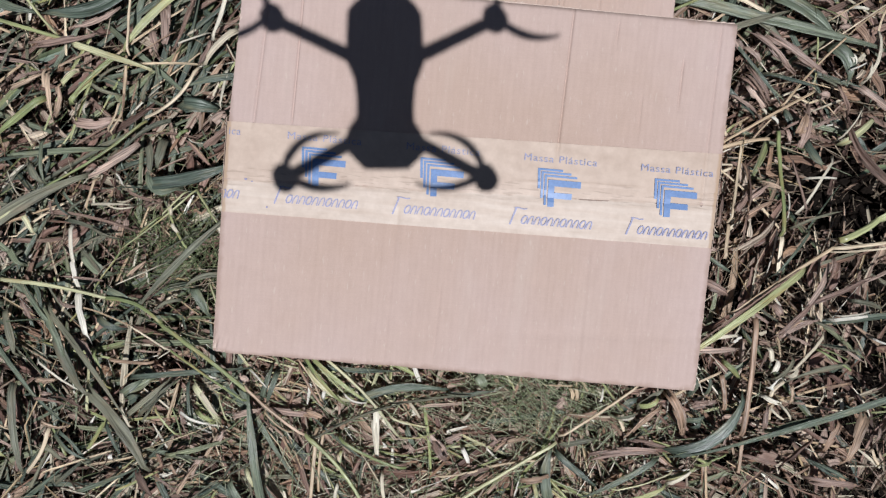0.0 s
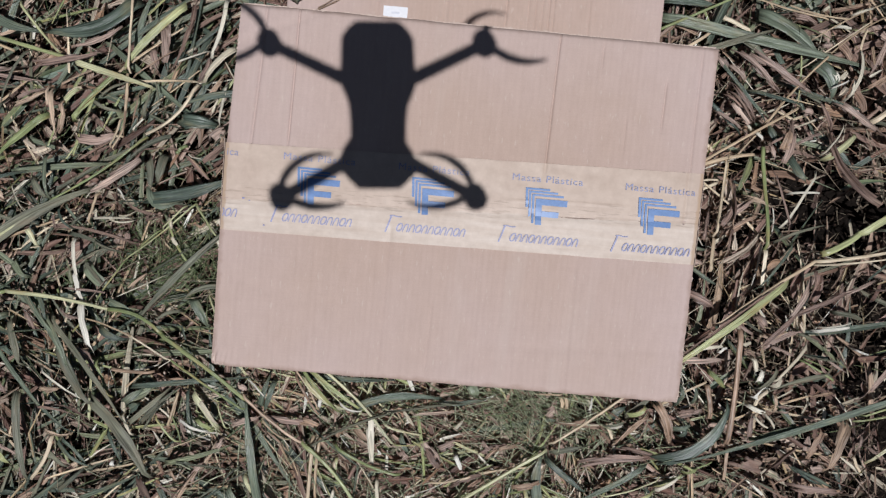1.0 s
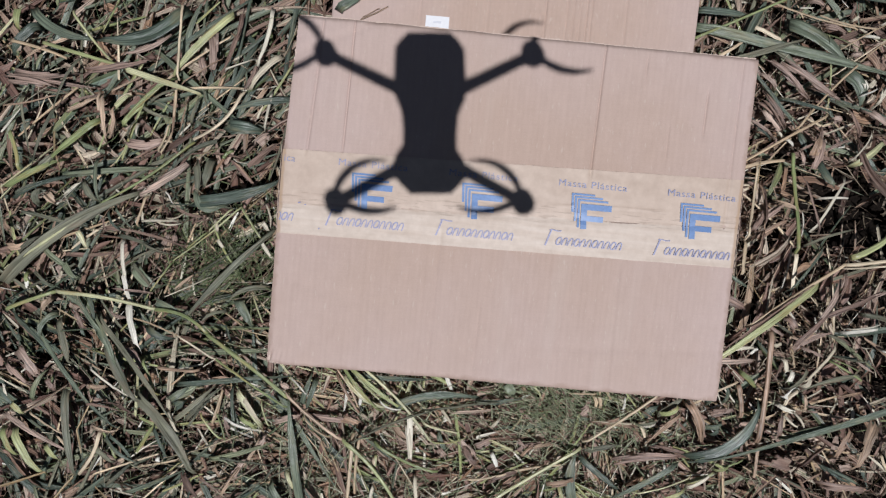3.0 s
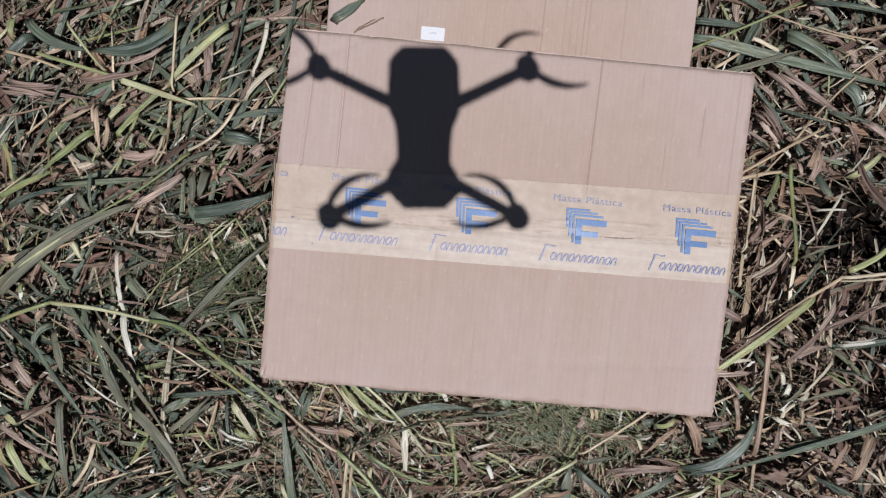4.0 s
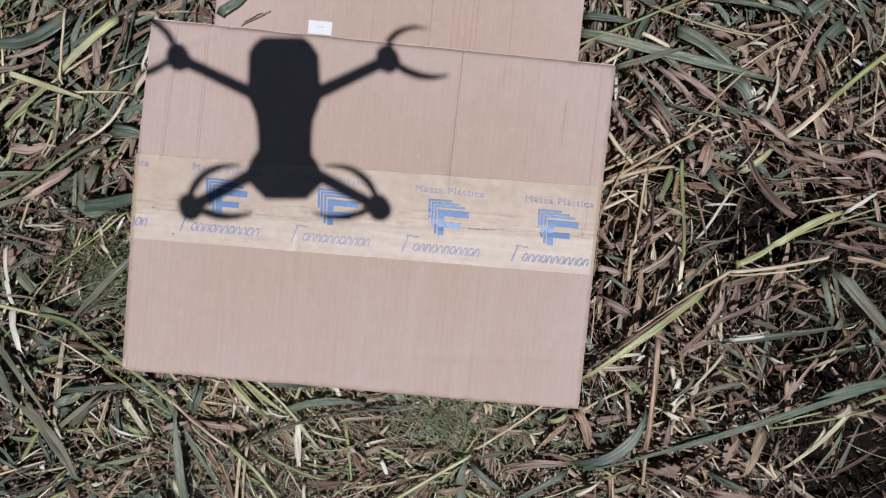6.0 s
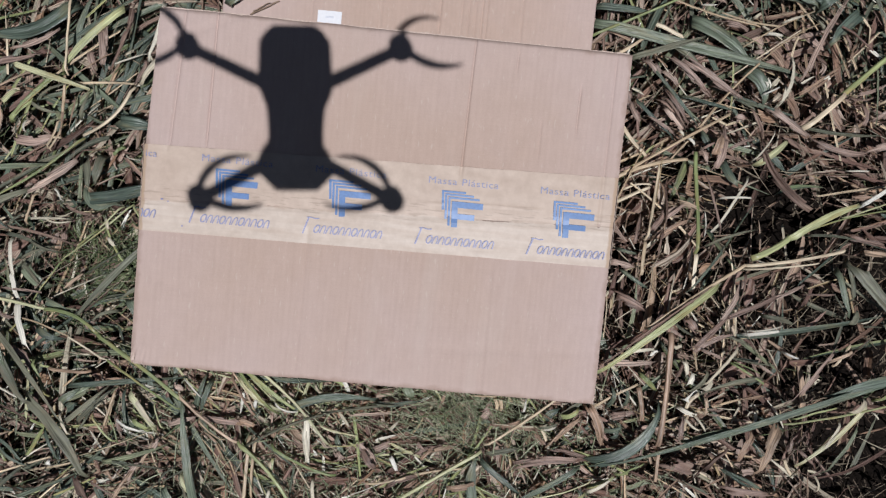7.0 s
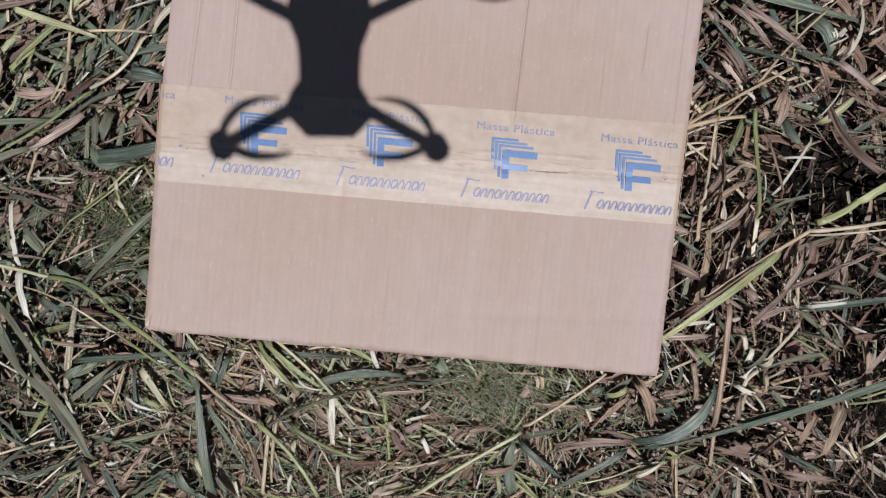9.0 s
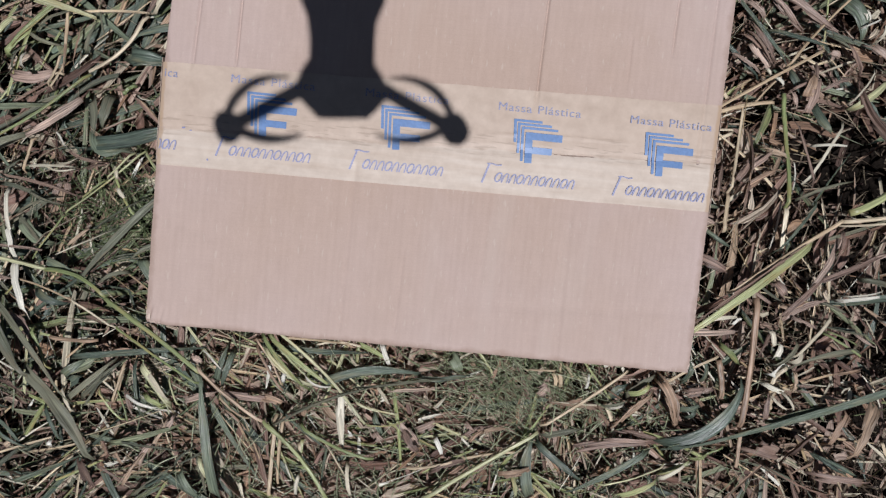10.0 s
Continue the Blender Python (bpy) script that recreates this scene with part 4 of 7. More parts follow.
dryolive((0.4920, -0.0540), (0.4948, -0.0751), (0.4990, -0.0960), 8.5, 10)
dryolive((0.4980, -0.0580), (0.5290, -0.0992), (0.5660, -0.1350), 13.2, 14)
olive((0.4010, -0.1120), (0.4212, -0.1134), (0.4390, -0.1230), 5.5, 9)
olive((0.4480, -0.0250), (0.4765, -0.0226), (0.5040, -0.0310), 3.0, 11)
pale((0.3820, -0.1330), (0.4020, -0.1297), (0.4220, -0.1270), 3.6, 10)
pale((0.3850, -0.1280), (0.4046, -0.1255), (0.4240, -0.1220), 1.8, 11)
pale((0.2560, -0.1520), (0.2717, -0.1478), (0.2880, -0.1480), 3.6, 9)
pale((0.2800, -0.1560), (0.2827, -0.1501), (0.2890, -0.1490), 3.0, 10)
pale((0.3050, -0.1460), (0.3105, -0.1452), (0.3160, -0.1440), 4.2, 9)
stalk((0.3020, -0.1300), (0.2992, -0.1927), (0.2910, -0.2550), 7.9, 12)
stalk((0.2930, -0.2560), (0.2904, -0.2754), (0.2900, -0.2950), 4.9, 9)
pinkish((0.2230, -0.1660), (0.2562, -0.1591), (0.2900, -0.1630), 6.7, 8)
pale((0.3790, -0.1450), (0.3549, -0.1645), (0.3360, -0.1890), 3.6, 11)
pale((0.3370, -0.1930), (0.3435, -0.1865), (0.3500, -0.1800), 5.5, 9)
olive((0.4030, -0.1800), (0.3617, -0.1778), (0.3280, -0.2020), 6.7, 9)
green((0.4030, -0.1620), (0.3840, -0.1590), (0.3650, -0.1560), 3.0, 8)
lime((0.3710, -0.1640), (0.3893, -0.1743), (0.4060, -0.1870), 3.0, 10)
straw((0.2230, -0.2130), (0.2435, -0.1962), (0.2680, -0.1860), 3.7, 10)
stalk((0.2690, -0.1900), (0.2733, -0.2088), (0.2740, -0.2280), 7.3, 8)
stalk((0.2760, -0.2370), (0.2789, -0.2570), (0.2860, -0.2760), 4.3, 8)
dry((0.2190, -0.2200), (0.2261, -0.2397), (0.2310, -0.2600), 8.5, 12)
green((0.2180, -0.2750), (0.2770, -0.2628), (0.2930, -0.2060), 13.3, 12)
limeleaf((0.2680, -0.1740), (0.2790, -0.1830), (0.2880, -0.1940), 5.5, 10)
pinkish((0.2390, -0.2260), (0.2534, -0.2222), (0.2670, -0.2160), 7.3, 7)
pale((0.3270, -0.2180), (0.3356, -0.2290), (0.3440, -0.2400), 2.4, 11)
pale((0.3190, -0.2230), (0.3259, -0.2338), (0.3380, -0.2380), 2.4, 10)
pale((0.3130, -0.2120), (0.3230, -0.2191), (0.3350, -0.2210), 4.9, 9)
pale((0.3190, -0.2060), (0.3269, -0.1993), (0.3350, -0.1930), 6.1, 8)
pinkish((0.3160, -0.2510), (0.3136, -0.2333), (0.3210, -0.2170), 5.5, 9)
green((0.5690, -0.1760), (0.5178, -0.1769), (0.4730, -0.2020), 12.1, 13)
green((0.5680, -0.1720), (0.3947, -0.2332), (0.2170, -0.2800), 7.8, 14)
green((0.3190, -0.2520), (0.3464, -0.2367), (0.3780, -0.2340), 4.8, 11)
lime((0.5460, -0.2080), (0.4871, -0.2222), (0.4270, -0.2300), 3.0, 13)
limeleaf((0.5710, -0.1940), (0.5474, -0.1917), (0.5280, -0.2050), 5.4, 11)
pale((0.4900, -0.2270), (0.4783, -0.2416), (0.4690, -0.2580), 3.6, 13)
limeleaf((0.5220, -0.2050), (0.4838, -0.2429), (0.4430, -0.2780), 5.4, 11)
pale((0.5160, -0.2020), (0.5089, -0.2129), (0.4970, -0.2180), 4.8, 11)
straw((0.4310, -0.2700), (0.4332, -0.2809), (0.4410, -0.2890), 4.2, 9)
pinkish((0.4300, -0.2100), (0.4597, -0.1739), (0.4870, -0.1360), 7.2, 12)
dry((0.4270, -0.2280), (0.4093, -0.2566), (0.4000, -0.2890), 10.9, 8)
dry((0.3960, -0.2380), (0.3834, -0.2557), (0.3780, -0.2770), 7.3, 7)
brown((0.3060, -0.2740), (0.3223, -0.2776), (0.3380, -0.2830), 17.1, 6)
brown((0.3280, -0.2970), (0.3425, -0.2695), (0.3710, -0.2560), 13.4, 8)
green((0.3620, -0.2820), (0.3897, -0.2906), (0.4130, -0.3080), 4.9, 9)
pinkish((0.3630, -0.3040), (0.3951, -0.3061), (0.4270, -0.3100), 8.5, 7)
green((0.5090, -0.2350), (0.4956, -0.2639), (0.4760, -0.2890), 4.2, 9)
pale((0.3890, -0.2230), (0.3844, -0.2139), (0.3950, -0.2160), 1.8, 10)
pale((0.4630, -0.2860), (0.4677, -0.2965), (0.4670, -0.3080), 2.4, 9)
pinkish((0.5470, -0.1520), (0.5534, -0.1596), (0.5600, -0.1670), 2.4, 9)
limeleaf((0.2190, -0.3040), (0.2326, -0.2983), (0.2440, -0.2890), 5.5, 9)
lime((0.2550, -0.2820), (0.2665, -0.2800), (0.2770, -0.2750), 3.0, 9)
green((-0.4990, 0.2190), (-0.4755, 0.1854), (-0.4340, 0.1860), 10.0, 12)
green((-0.3340, 0.2200), (-0.3688, 0.1719), (-0.4300, 0.1860), 15.7, 13)
limeleaf((-0.5160, 0.2210), (-0.5165, 0.2089), (-0.5190, 0.1970), 7.6, 6)
green((-0.4970, 0.2030), (-0.5153, 0.1897), (-0.5260, 0.1700), 10.1, 7)
straw((-0.5250, 0.1840), (-0.4943, 0.1789), (-0.4660, 0.1660), 4.4, 11)
dry((-0.5130, 0.1640), (-0.4852, 0.1811), (-0.4540, 0.1910), 6.3, 9)
pinkish((-0.5330, 0.1540), (-0.4936, 0.1411), (-0.4530, 0.1510), 8.8, 10)
pinkish((-0.4550, 0.1510), (-0.4108, 0.1539), (-0.3680, 0.1650), 6.9, 11)
pinkish((-0.4080, 0.1700), (-0.3723, 0.1738), (-0.3440, 0.1970), 6.3, 10)
pinkish((-0.5350, 0.1440), (-0.5047, 0.1409), (-0.4750, 0.1340), 8.8, 8)
pinkish((-0.5230, 0.1470), (-0.4807, 0.1392), (-0.4380, 0.1340), 5.1, 8)
straw((-0.3370, 0.2220), (-0.3408, 0.1820), (-0.3440, 0.1420), 3.7, 15)
straw((-0.3460, 0.1420), (-0.3462, 0.1207), (-0.3510, 0.1000), 3.8, 13)
limeleaf((-0.2850, 0.2140), (-0.3191, 0.1821), (-0.3510, 0.1480), 7.6, 10)
limeleaf((-0.3510, 0.1480), (-0.3829, 0.1267), (-0.4060, 0.0960), 5.7, 9)
limeleaf((-0.4070, 0.1560), (-0.3635, 0.1415), (-0.3200, 0.1270), 6.3, 13)
lime((-0.4570, 0.2170), (-0.4392, 0.1884), (-0.4170, 0.1630), 3.8, 12)
lime((-0.4940, 0.1840), (-0.4513, 0.1699), (-0.4080, 0.1580), 5.0, 12)
pinkish((-0.3060, 0.1980), (-0.3011, 0.1730), (-0.3120, 0.1500), 10.1, 8)
brown((-0.2730, 0.2210), (-0.2774, 0.1870), (-0.2960, 0.1580), 5.0, 10)
pale((-0.2420, 0.2210), (-0.2412, 0.1865), (-0.2600, 0.1580), 4.4, 12)
pinkish((-0.2580, 0.1620), (-0.2624, 0.1437), (-0.2740, 0.1290), 5.6, 12)
straw((-0.2740, 0.1310), (-0.2908, 0.0935), (-0.3310, 0.0790), 4.4, 12)
pale((-0.2320, 0.1680), (-0.2536, 0.1543), (-0.2680, 0.1330), 6.9, 12)
pale((-0.2440, 0.1310), (-0.2465, 0.1091), (-0.2530, 0.0880), 3.1, 11)
green((-0.2200, 0.1220), (-0.2565, 0.1214), (-0.2910, 0.1100), 7.6, 9)
green((-0.2950, 0.0950), (-0.2750, 0.0923), (-0.2550, 0.0890), 12.7, 6)
pinkish((-0.2620, 0.0730), (-0.2549, 0.0807), (-0.2460, 0.0860), 10.1, 6)
lime((-0.2990, 0.0580), (-0.2965, 0.0650), (-0.2890, 0.0670), 5.1, 7)
dry((-0.4290, 0.1300), (-0.4281, 0.1025), (-0.4260, 0.0750), 7.5, 11)
dry((-0.4160, 0.1150), (-0.4153, 0.0938), (-0.4250, 0.0750), 6.3, 11)
straw((-0.3970, 0.1280), (-0.4113, 0.1254), (-0.4140, 0.1120), 4.4, 10)
limeleaf((-0.4300, 0.1000), (-0.4593, 0.0789), (-0.4880, 0.0570), 7.5, 12)
olive((-0.4830, 0.0600), (-0.4940, 0.0510), (-0.5050, 0.0420), 9.4, 10)
dry((-0.4700, 0.1090), (-0.4503, 0.1159), (-0.4320, 0.1260), 5.0, 9)
olive((-0.4460, 0.1690), (-0.4653, 0.1395), (-0.4810, 0.1080), 3.1, 14)
olive((-0.4760, 0.1180), (-0.4895, 0.0838), (-0.5060, 0.0510), 4.4, 12)
olive((-0.5190, 0.1300), (-0.5089, 0.0942), (-0.5070, 0.0570), 3.8, 10)
lime((-0.5330, 0.0880), (-0.5238, 0.0676), (-0.5250, 0.0450), 5.7, 7)
stalk((-0.5350, 0.1150), (-0.5061, 0.1164), (-0.4790, 0.1270), 2.5, 11)
pinkish((-0.4070, 0.0770), (-0.3824, 0.0668), (-0.3600, 0.0820), 10.1, 7)
straw((-0.3530, 0.0880), (-0.3593, 0.0746), (-0.3670, 0.0620), 3.1, 10)
straw((-0.3580, 0.0970), (-0.3605, 0.0797), (-0.3700, 0.0650), 3.2, 9)
olive((-0.3860, 0.1160), (-0.3723, 0.1024), (-0.3530, 0.1030), 3.8, 9)
lime((-0.3290, 0.0760), (-0.3758, 0.0346), (-0.4320, 0.0080), 3.7, 16)
lime((-0.4320, 0.0080), (-0.4852, -0.0285), (-0.5390, -0.0640), 4.4, 16)
dryolive((-0.5420, -0.0780), (-0.4783, -0.0097), (-0.3900, 0.0210), 13.2, 13)
pinkish((-0.3980, 0.0170), (-0.3592, 0.0309), (-0.3280, 0.0580), 9.4, 13)
limeleaf((-0.5400, 0.0270), (-0.5077, 0.0435), (-0.4740, 0.0570), 6.3, 9)
green((-0.5280, 0.0140), (-0.4903, 0.0374), (-0.4460, 0.0410), 4.4, 10)
green((-0.4750, 0.0390), (-0.4177, 0.0463), (-0.3600, 0.0480), 6.3, 9)
green((-0.4340, 0.0580), (-0.4336, 0.0329), (-0.4310, 0.0080), 5.0, 15)
green((-0.3320, 0.0110), (-0.2834, 0.0116), (-0.2390, 0.0320), 13.2, 12)
green((-0.3280, 0.0200), (-0.3267, -0.0066), (-0.2960, 0.0080), 8.8, 10)
olive((-0.3290, 0.0540), (-0.3224, 0.0356), (-0.3300, 0.0170), 8.8, 10)
olive((-0.3120, 0.0580), (-0.3153, 0.0422), (-0.3210, 0.0270), 8.8, 9)
pale((-0.3640, 0.0230), (-0.3560, 0.0177), (-0.3550, 0.0080), 1.9, 10)
pale((-0.3930, -0.0110), (-0.3705, -0.0090), (-0.3480, -0.0110), 2.5, 10)
pale((-0.3750, -0.0070), (-0.3611, -0.0213), (-0.3460, -0.0100), 1.9, 10)
dry((-0.3640, -0.0230), (-0.3600, -0.0360), (-0.3640, -0.0490), 8.2, 6)
lime((-0.2800, 0.0050), (-0.3155, -0.0281), (-0.3560, -0.0550), 2.5, 12)
lime((-0.3560, -0.0550), (-0.3730, -0.0763), (-0.3880, -0.0990), 2.5, 12)
lime((-0.2800, 0.0050), (-0.2682, -0.0133), (-0.2570, -0.0320), 3.1, 12)
pale((-0.2590, -0.0310), (-0.2530, -0.0420), (-0.2470, -0.0530), 3.8, 10)
lime((-0.3120, -0.0110), (-0.3051, -0.0361), (-0.2910, -0.0580), 3.8, 9)
straw((-0.3820, 0.0170), (-0.3901, 0.0003), (-0.3970, -0.0170), 3.8, 11)
dryolive((-0.2450, -0.0230), (-0.2981, -0.0677), (-0.3440, -0.1200), 7.5, 14)
olive((-0.5190, 0.0010), (-0.4839, -0.0081), (-0.4490, -0.0180), 4.4, 10)
brown((-0.4490, -0.0180), (-0.3833, -0.0165), (-0.3250, -0.0480), 3.8, 10)
green((-0.5070, -0.0330), (-0.4846, -0.0536), (-0.4620, -0.0740), 6.3, 7)
pale((-0.4110, -0.0300), (-0.4094, -0.0580), (-0.4070, -0.0860), 3.8, 9)
pale((-0.4100, -0.0670), (-0.4070, -0.0860), (-0.4040, -0.1050), 5.0, 10)
pale((-0.4070, -0.1000), (-0.4011, -0.1263), (-0.3970, -0.1530), 7.5, 11)
pinkish((-0.4260, -0.0860), (-0.3977, -0.0856), (-0.3700, -0.0920), 3.1, 11)
green((-0.4000, -0.0610), (-0.3928, -0.0791), (-0.3740, -0.0850), 12.7, 5)
lime((-0.5420, -0.1090), (-0.5136, -0.0970), (-0.4840, -0.0880), 5.6, 15)
lime((-0.4850, -0.0880), (-0.4283, -0.0921), (-0.3740, -0.1090), 5.6, 16)
lime((-0.3770, -0.1090), (-0.3393, -0.1073), (-0.3160, -0.1380), 5.6, 16)
lime((-0.3190, -0.1360), (-0.2716, -0.1717), (-0.2280, -0.2120), 5.6, 15)
straw((-0.4250, -0.1140), (-0.3853, -0.1184), (-0.3510, -0.1390), 2.5, 14)
straw((-0.3540, -0.1370), (-0.3322, -0.1505), (-0.3110, -0.1650), 2.5, 15)
lime((-0.3140, -0.1630), (-0.2732, -0.1938), (-0.2300, -0.2210), 3.1, 14)
limeleaf((-0.5180, -0.0670), (-0.5176, -0.0767), (-0.5150, -0.0860), 5.1, 7)
olive((-0.2510, -0.0860), (-0.2777, -0.0804), (-0.2960, -0.0990), 5.7, 9)
green((-0.2860, -0.0990), (-0.2760, -0.1139), (-0.2710, -0.1310), 10.1, 8)
lime((-0.2700, -0.0930), (-0.2637, -0.1084), (-0.2580, -0.1240), 2.5, 10)
green((-0.5330, -0.1150), (-0.4946, -0.1501), (-0.4680, -0.1950), 5.0, 10)
green((-0.5080, -0.1300), (-0.4775, -0.1778), (-0.4460, -0.2250), 5.7, 11)
green((-0.4850, -0.1690), (-0.4612, -0.2143), (-0.4220, -0.2470), 4.4, 11)
green((-0.4860, -0.1140), (-0.5075, -0.1190), (-0.5030, -0.1430), 7.5, 11)
olive((-0.4870, -0.1210), (-0.4796, -0.1471), (-0.4760, -0.1740), 8.8, 8)
dryolive((-0.4820, -0.2010), (-0.4818, -0.2507), (-0.4750, -0.3000), 8.8, 9)
green((-0.4480, -0.1140), (-0.4271, -0.1412), (-0.4220, -0.1750), 8.2, 11)
dryolive((-0.4320, -0.1460), (-0.4218, -0.1857), (-0.3950, -0.2170), 11.3, 12)
dryolive((-0.4010, -0.2070), (-0.3587, -0.2456), (-0.3400, -0.3000), 11.3, 12)
olive((-0.4440, -0.1140), (-0.3915, -0.1717), (-0.3570, -0.2420), 5.6, 13)
pale((-0.4520, -0.1710), (-0.4277, -0.1889), (-0.4060, -0.2100), 2.5, 14)
lime((-0.3940, -0.1660), (-0.3861, -0.1869), (-0.3790, -0.2080), 4.4, 10)
pinkish((-0.4140, -0.1500), (-0.3976, -0.1617), (-0.3970, -0.1820), 8.8, 8)
green((-0.3550, -0.1940), (-0.2907, -0.1874), (-0.2260, -0.1860), 6.3, 9)
stalk((-0.3790, -0.1760), (-0.3556, -0.1791), (-0.3320, -0.1790), 5.0, 9)
limeleaf((-0.2880, -0.2020), (-0.2742, -0.2230), (-0.2620, -0.2450), 7.6, 10)
lime((-0.2890, -0.2340), (-0.2787, -0.2404), (-0.2680, -0.2460), 3.8, 9)
green((-0.3630, -0.2090), (-0.3469, -0.2061), (-0.3340, -0.1960), 9.5, 6)
olive((-0.3500, -0.2380), (-0.3288, -0.2151), (-0.3040, -0.1960), 5.1, 8)
green((-0.2980, -0.2090), (-0.2881, -0.2304), (-0.2920, -0.2540), 3.8, 8)
straw((-0.3070, -0.2080), (-0.3094, -0.2256), (-0.3180, -0.2410), 3.2, 9)
pinkish((-0.5340, -0.1500), (-0.5208, -0.1680), (-0.5130, -0.1890), 11.4, 7)
pinkish((-0.5500, -0.1660), (-0.5336, -0.1790), (-0.5200, -0.1950), 8.9, 7)
pinkish((-0.5010, -0.1860), (-0.4977, -0.1954), (-0.4950, -0.2050), 7.6, 7)
straw((-0.5220, -0.2260), (-0.5046, -0.2392), (-0.4850, -0.2490), 3.1, 11)
pinkish((-0.5520, -0.2270), (-0.5179, -0.2464), (-0.4840, -0.2660), 6.3, 9)
pinkish((-0.5210, -0.2400), (-0.5019, -0.2592), (-0.4770, -0.2700), 5.0, 9)
limeleaf((-0.5400, -0.2440), (-0.5315, -0.2755), (-0.5110, -0.3010), 8.8, 8)
limeleaf((-0.5530, -0.2430), (-0.5478, -0.2617), (-0.5390, -0.2790), 6.3, 8)
straw((-0.4450, -0.2500), (-0.4513, -0.2790), (-0.4720, -0.3000), 5.7, 9)
dry((-0.4560, -0.2400), (-0.4402, -0.2491), (-0.4220, -0.2470), 3.8, 11)
green((-0.4390, -0.2500), (-0.4250, -0.2728), (-0.4020, -0.2860), 4.4, 9)
lime((-0.4450, -0.2440), (-0.4341, -0.2609), (-0.4280, -0.2800), 3.8, 8)
green((-0.3850, -0.2440), (-0.3756, -0.2612), (-0.3700, -0.2800), 4.4, 9)
green((-0.3250, -0.2830), (-0.2864, -0.2723), (-0.2480, -0.2610), 5.7, 9)
brown((-0.4620, -0.2170), (-0.4340, -0.2112), (-0.4120, -0.2300), 3.8, 10)
pale((-0.3680, -0.2240), (-0.3620, -0.2370), (-0.3560, -0.2500), 3.2, 9)
green((-0.5200, -0.2140), (-0.5147, -0.1926), (-0.5000, -0.1760), 5.7, 8)
limeleaf((-0.5430, -0.2150), (-0.5367, -0.2211), (-0.5330, -0.2290), 7.0, 7)
limeleaf((-0.5070, -0.2640), (-0.4970, -0.2711), (-0.4950, -0.2830), 6.3, 7)
stalk((-0.2340, -0.2030), (-0.2052, -0.2335), (-0.1710, -0.2580), 4.3, 15)
lime((-0.1730, -0.2570), (-0.1310, -0.2878), (-0.1080, -0.3350), 5.4, 14)
straw((-0.2140, -0.2330), (-0.2023, -0.2485), (-0.1840, -0.2550), 2.7, 12)
green((-0.1620, -0.1840), (-0.1152, -0.1894), (-0.0680, -0.1900), 5.5, 9)
green((-0.2190, -0.3360), (-0.2242, -0.2730), (-0.2300, -0.2100), 9.3, 13)
limeleaf((-0.1710, -0.1700), (-0.1502, -0.2008), (-0.1260, -0.2290), 3.8, 11)
limeleaf((-0.1640, -0.1700), (-0.1341, -0.1999), (-0.1000, -0.2250), 4.9, 13)
lime((-0.1550, -0.1690), (-0.1040, -0.2066), (-0.0700, -0.2600), 3.8, 14)
lime((-0.1620, -0.1710), (-0.1442, -0.1997), (-0.1180, -0.2210), 2.7, 12)
pale((-0.1280, -0.2110), (-0.1177, -0.2238), (-0.1010, -0.2230), 2.2, 13)
stalk((-0.1770, -0.1760), (-0.1584, -0.1980), (-0.1510, -0.2260), 2.7, 11)
straw((-0.1500, -0.1740), (-0.1114, -0.1768), (-0.0730, -0.1820), 2.7, 12)
straw((-0.1180, -0.1820), (-0.0958, -0.1755), (-0.0740, -0.1830), 2.7, 11)
limeleaf((-0.0790, -0.1800), (-0.0625, -0.1860), (-0.0480, -0.1960), 4.9, 10)
pale((-0.0540, -0.1810), (-0.0497, -0.1924), (-0.0460, -0.2040), 4.9, 9)
green((-0.1130, -0.2200), (-0.0664, -0.1959), (-0.0150, -0.2120), 9.3, 9)
green((-0.0180, -0.2140), (-0.0015, -0.2160), (0.0150, -0.2140), 4.9, 9)
olive((-0.1620, -0.2630), (-0.1095, -0.2276), (-0.0460, -0.2200), 2.7, 13)
olive((-0.0470, -0.2200), (-0.0163, -0.2142), (0.0150, -0.2150), 2.2, 12)
lime((-0.1350, -0.2630), (-0.1021, -0.2876), (-0.0620, -0.2970), 4.4, 11)
lime((-0.0710, -0.2430), (-0.0548, -0.2486), (-0.0380, -0.2520), 2.7, 10)
pale((-0.0940, -0.2270), (-0.0940, -0.2565), (-0.0940, -0.2860), 6.6, 7)
pale((-0.0880, -0.3020), (-0.0893, -0.3202), (-0.0850, -0.3380), 3.9, 7)
pale((-0.1360, -0.3130), (-0.1403, -0.3246), (-0.1400, -0.3370), 3.8, 8)
lime((-0.1330, -0.2780), (-0.1338, -0.2881), (-0.1360, -0.2980), 4.4, 8)
straw((-0.1590, -0.2530), (-0.1628, -0.2950), (-0.1670, -0.3370), 5.5, 8)
straw((-0.1510, -0.2550), (-0.1574, -0.2892), (-0.1580, -0.3240), 4.4, 8)
pinkish((-0.2190, -0.2300), (-0.1853, -0.2330), (-0.1520, -0.2390), 8.3, 7)
pinkish((-0.2520, -0.2380), (-0.2408, -0.2365), (-0.2300, -0.2330), 6.6, 7)
pinkish((-0.2430, -0.1940), (-0.2359, -0.1963), (-0.2300, -0.2010), 8.8, 6)
olive((-0.3020, -0.3360), (-0.2822, -0.3158), (-0.2570, -0.3030), 3.3, 11)
olive((-0.2560, -0.3020), (-0.2336, -0.2879), (-0.2090, -0.2780), 2.2, 13)
olive((-0.2570, -0.3030), (-0.2504, -0.2867), (-0.2340, -0.2820), 2.2, 13)
green((-0.2530, -0.3070), (-0.2468, -0.3241), (-0.2350, -0.3380), 8.2, 9)
olive((-0.2380, -0.2940), (-0.2287, -0.3141), (-0.2270, -0.3360), 2.7, 11)
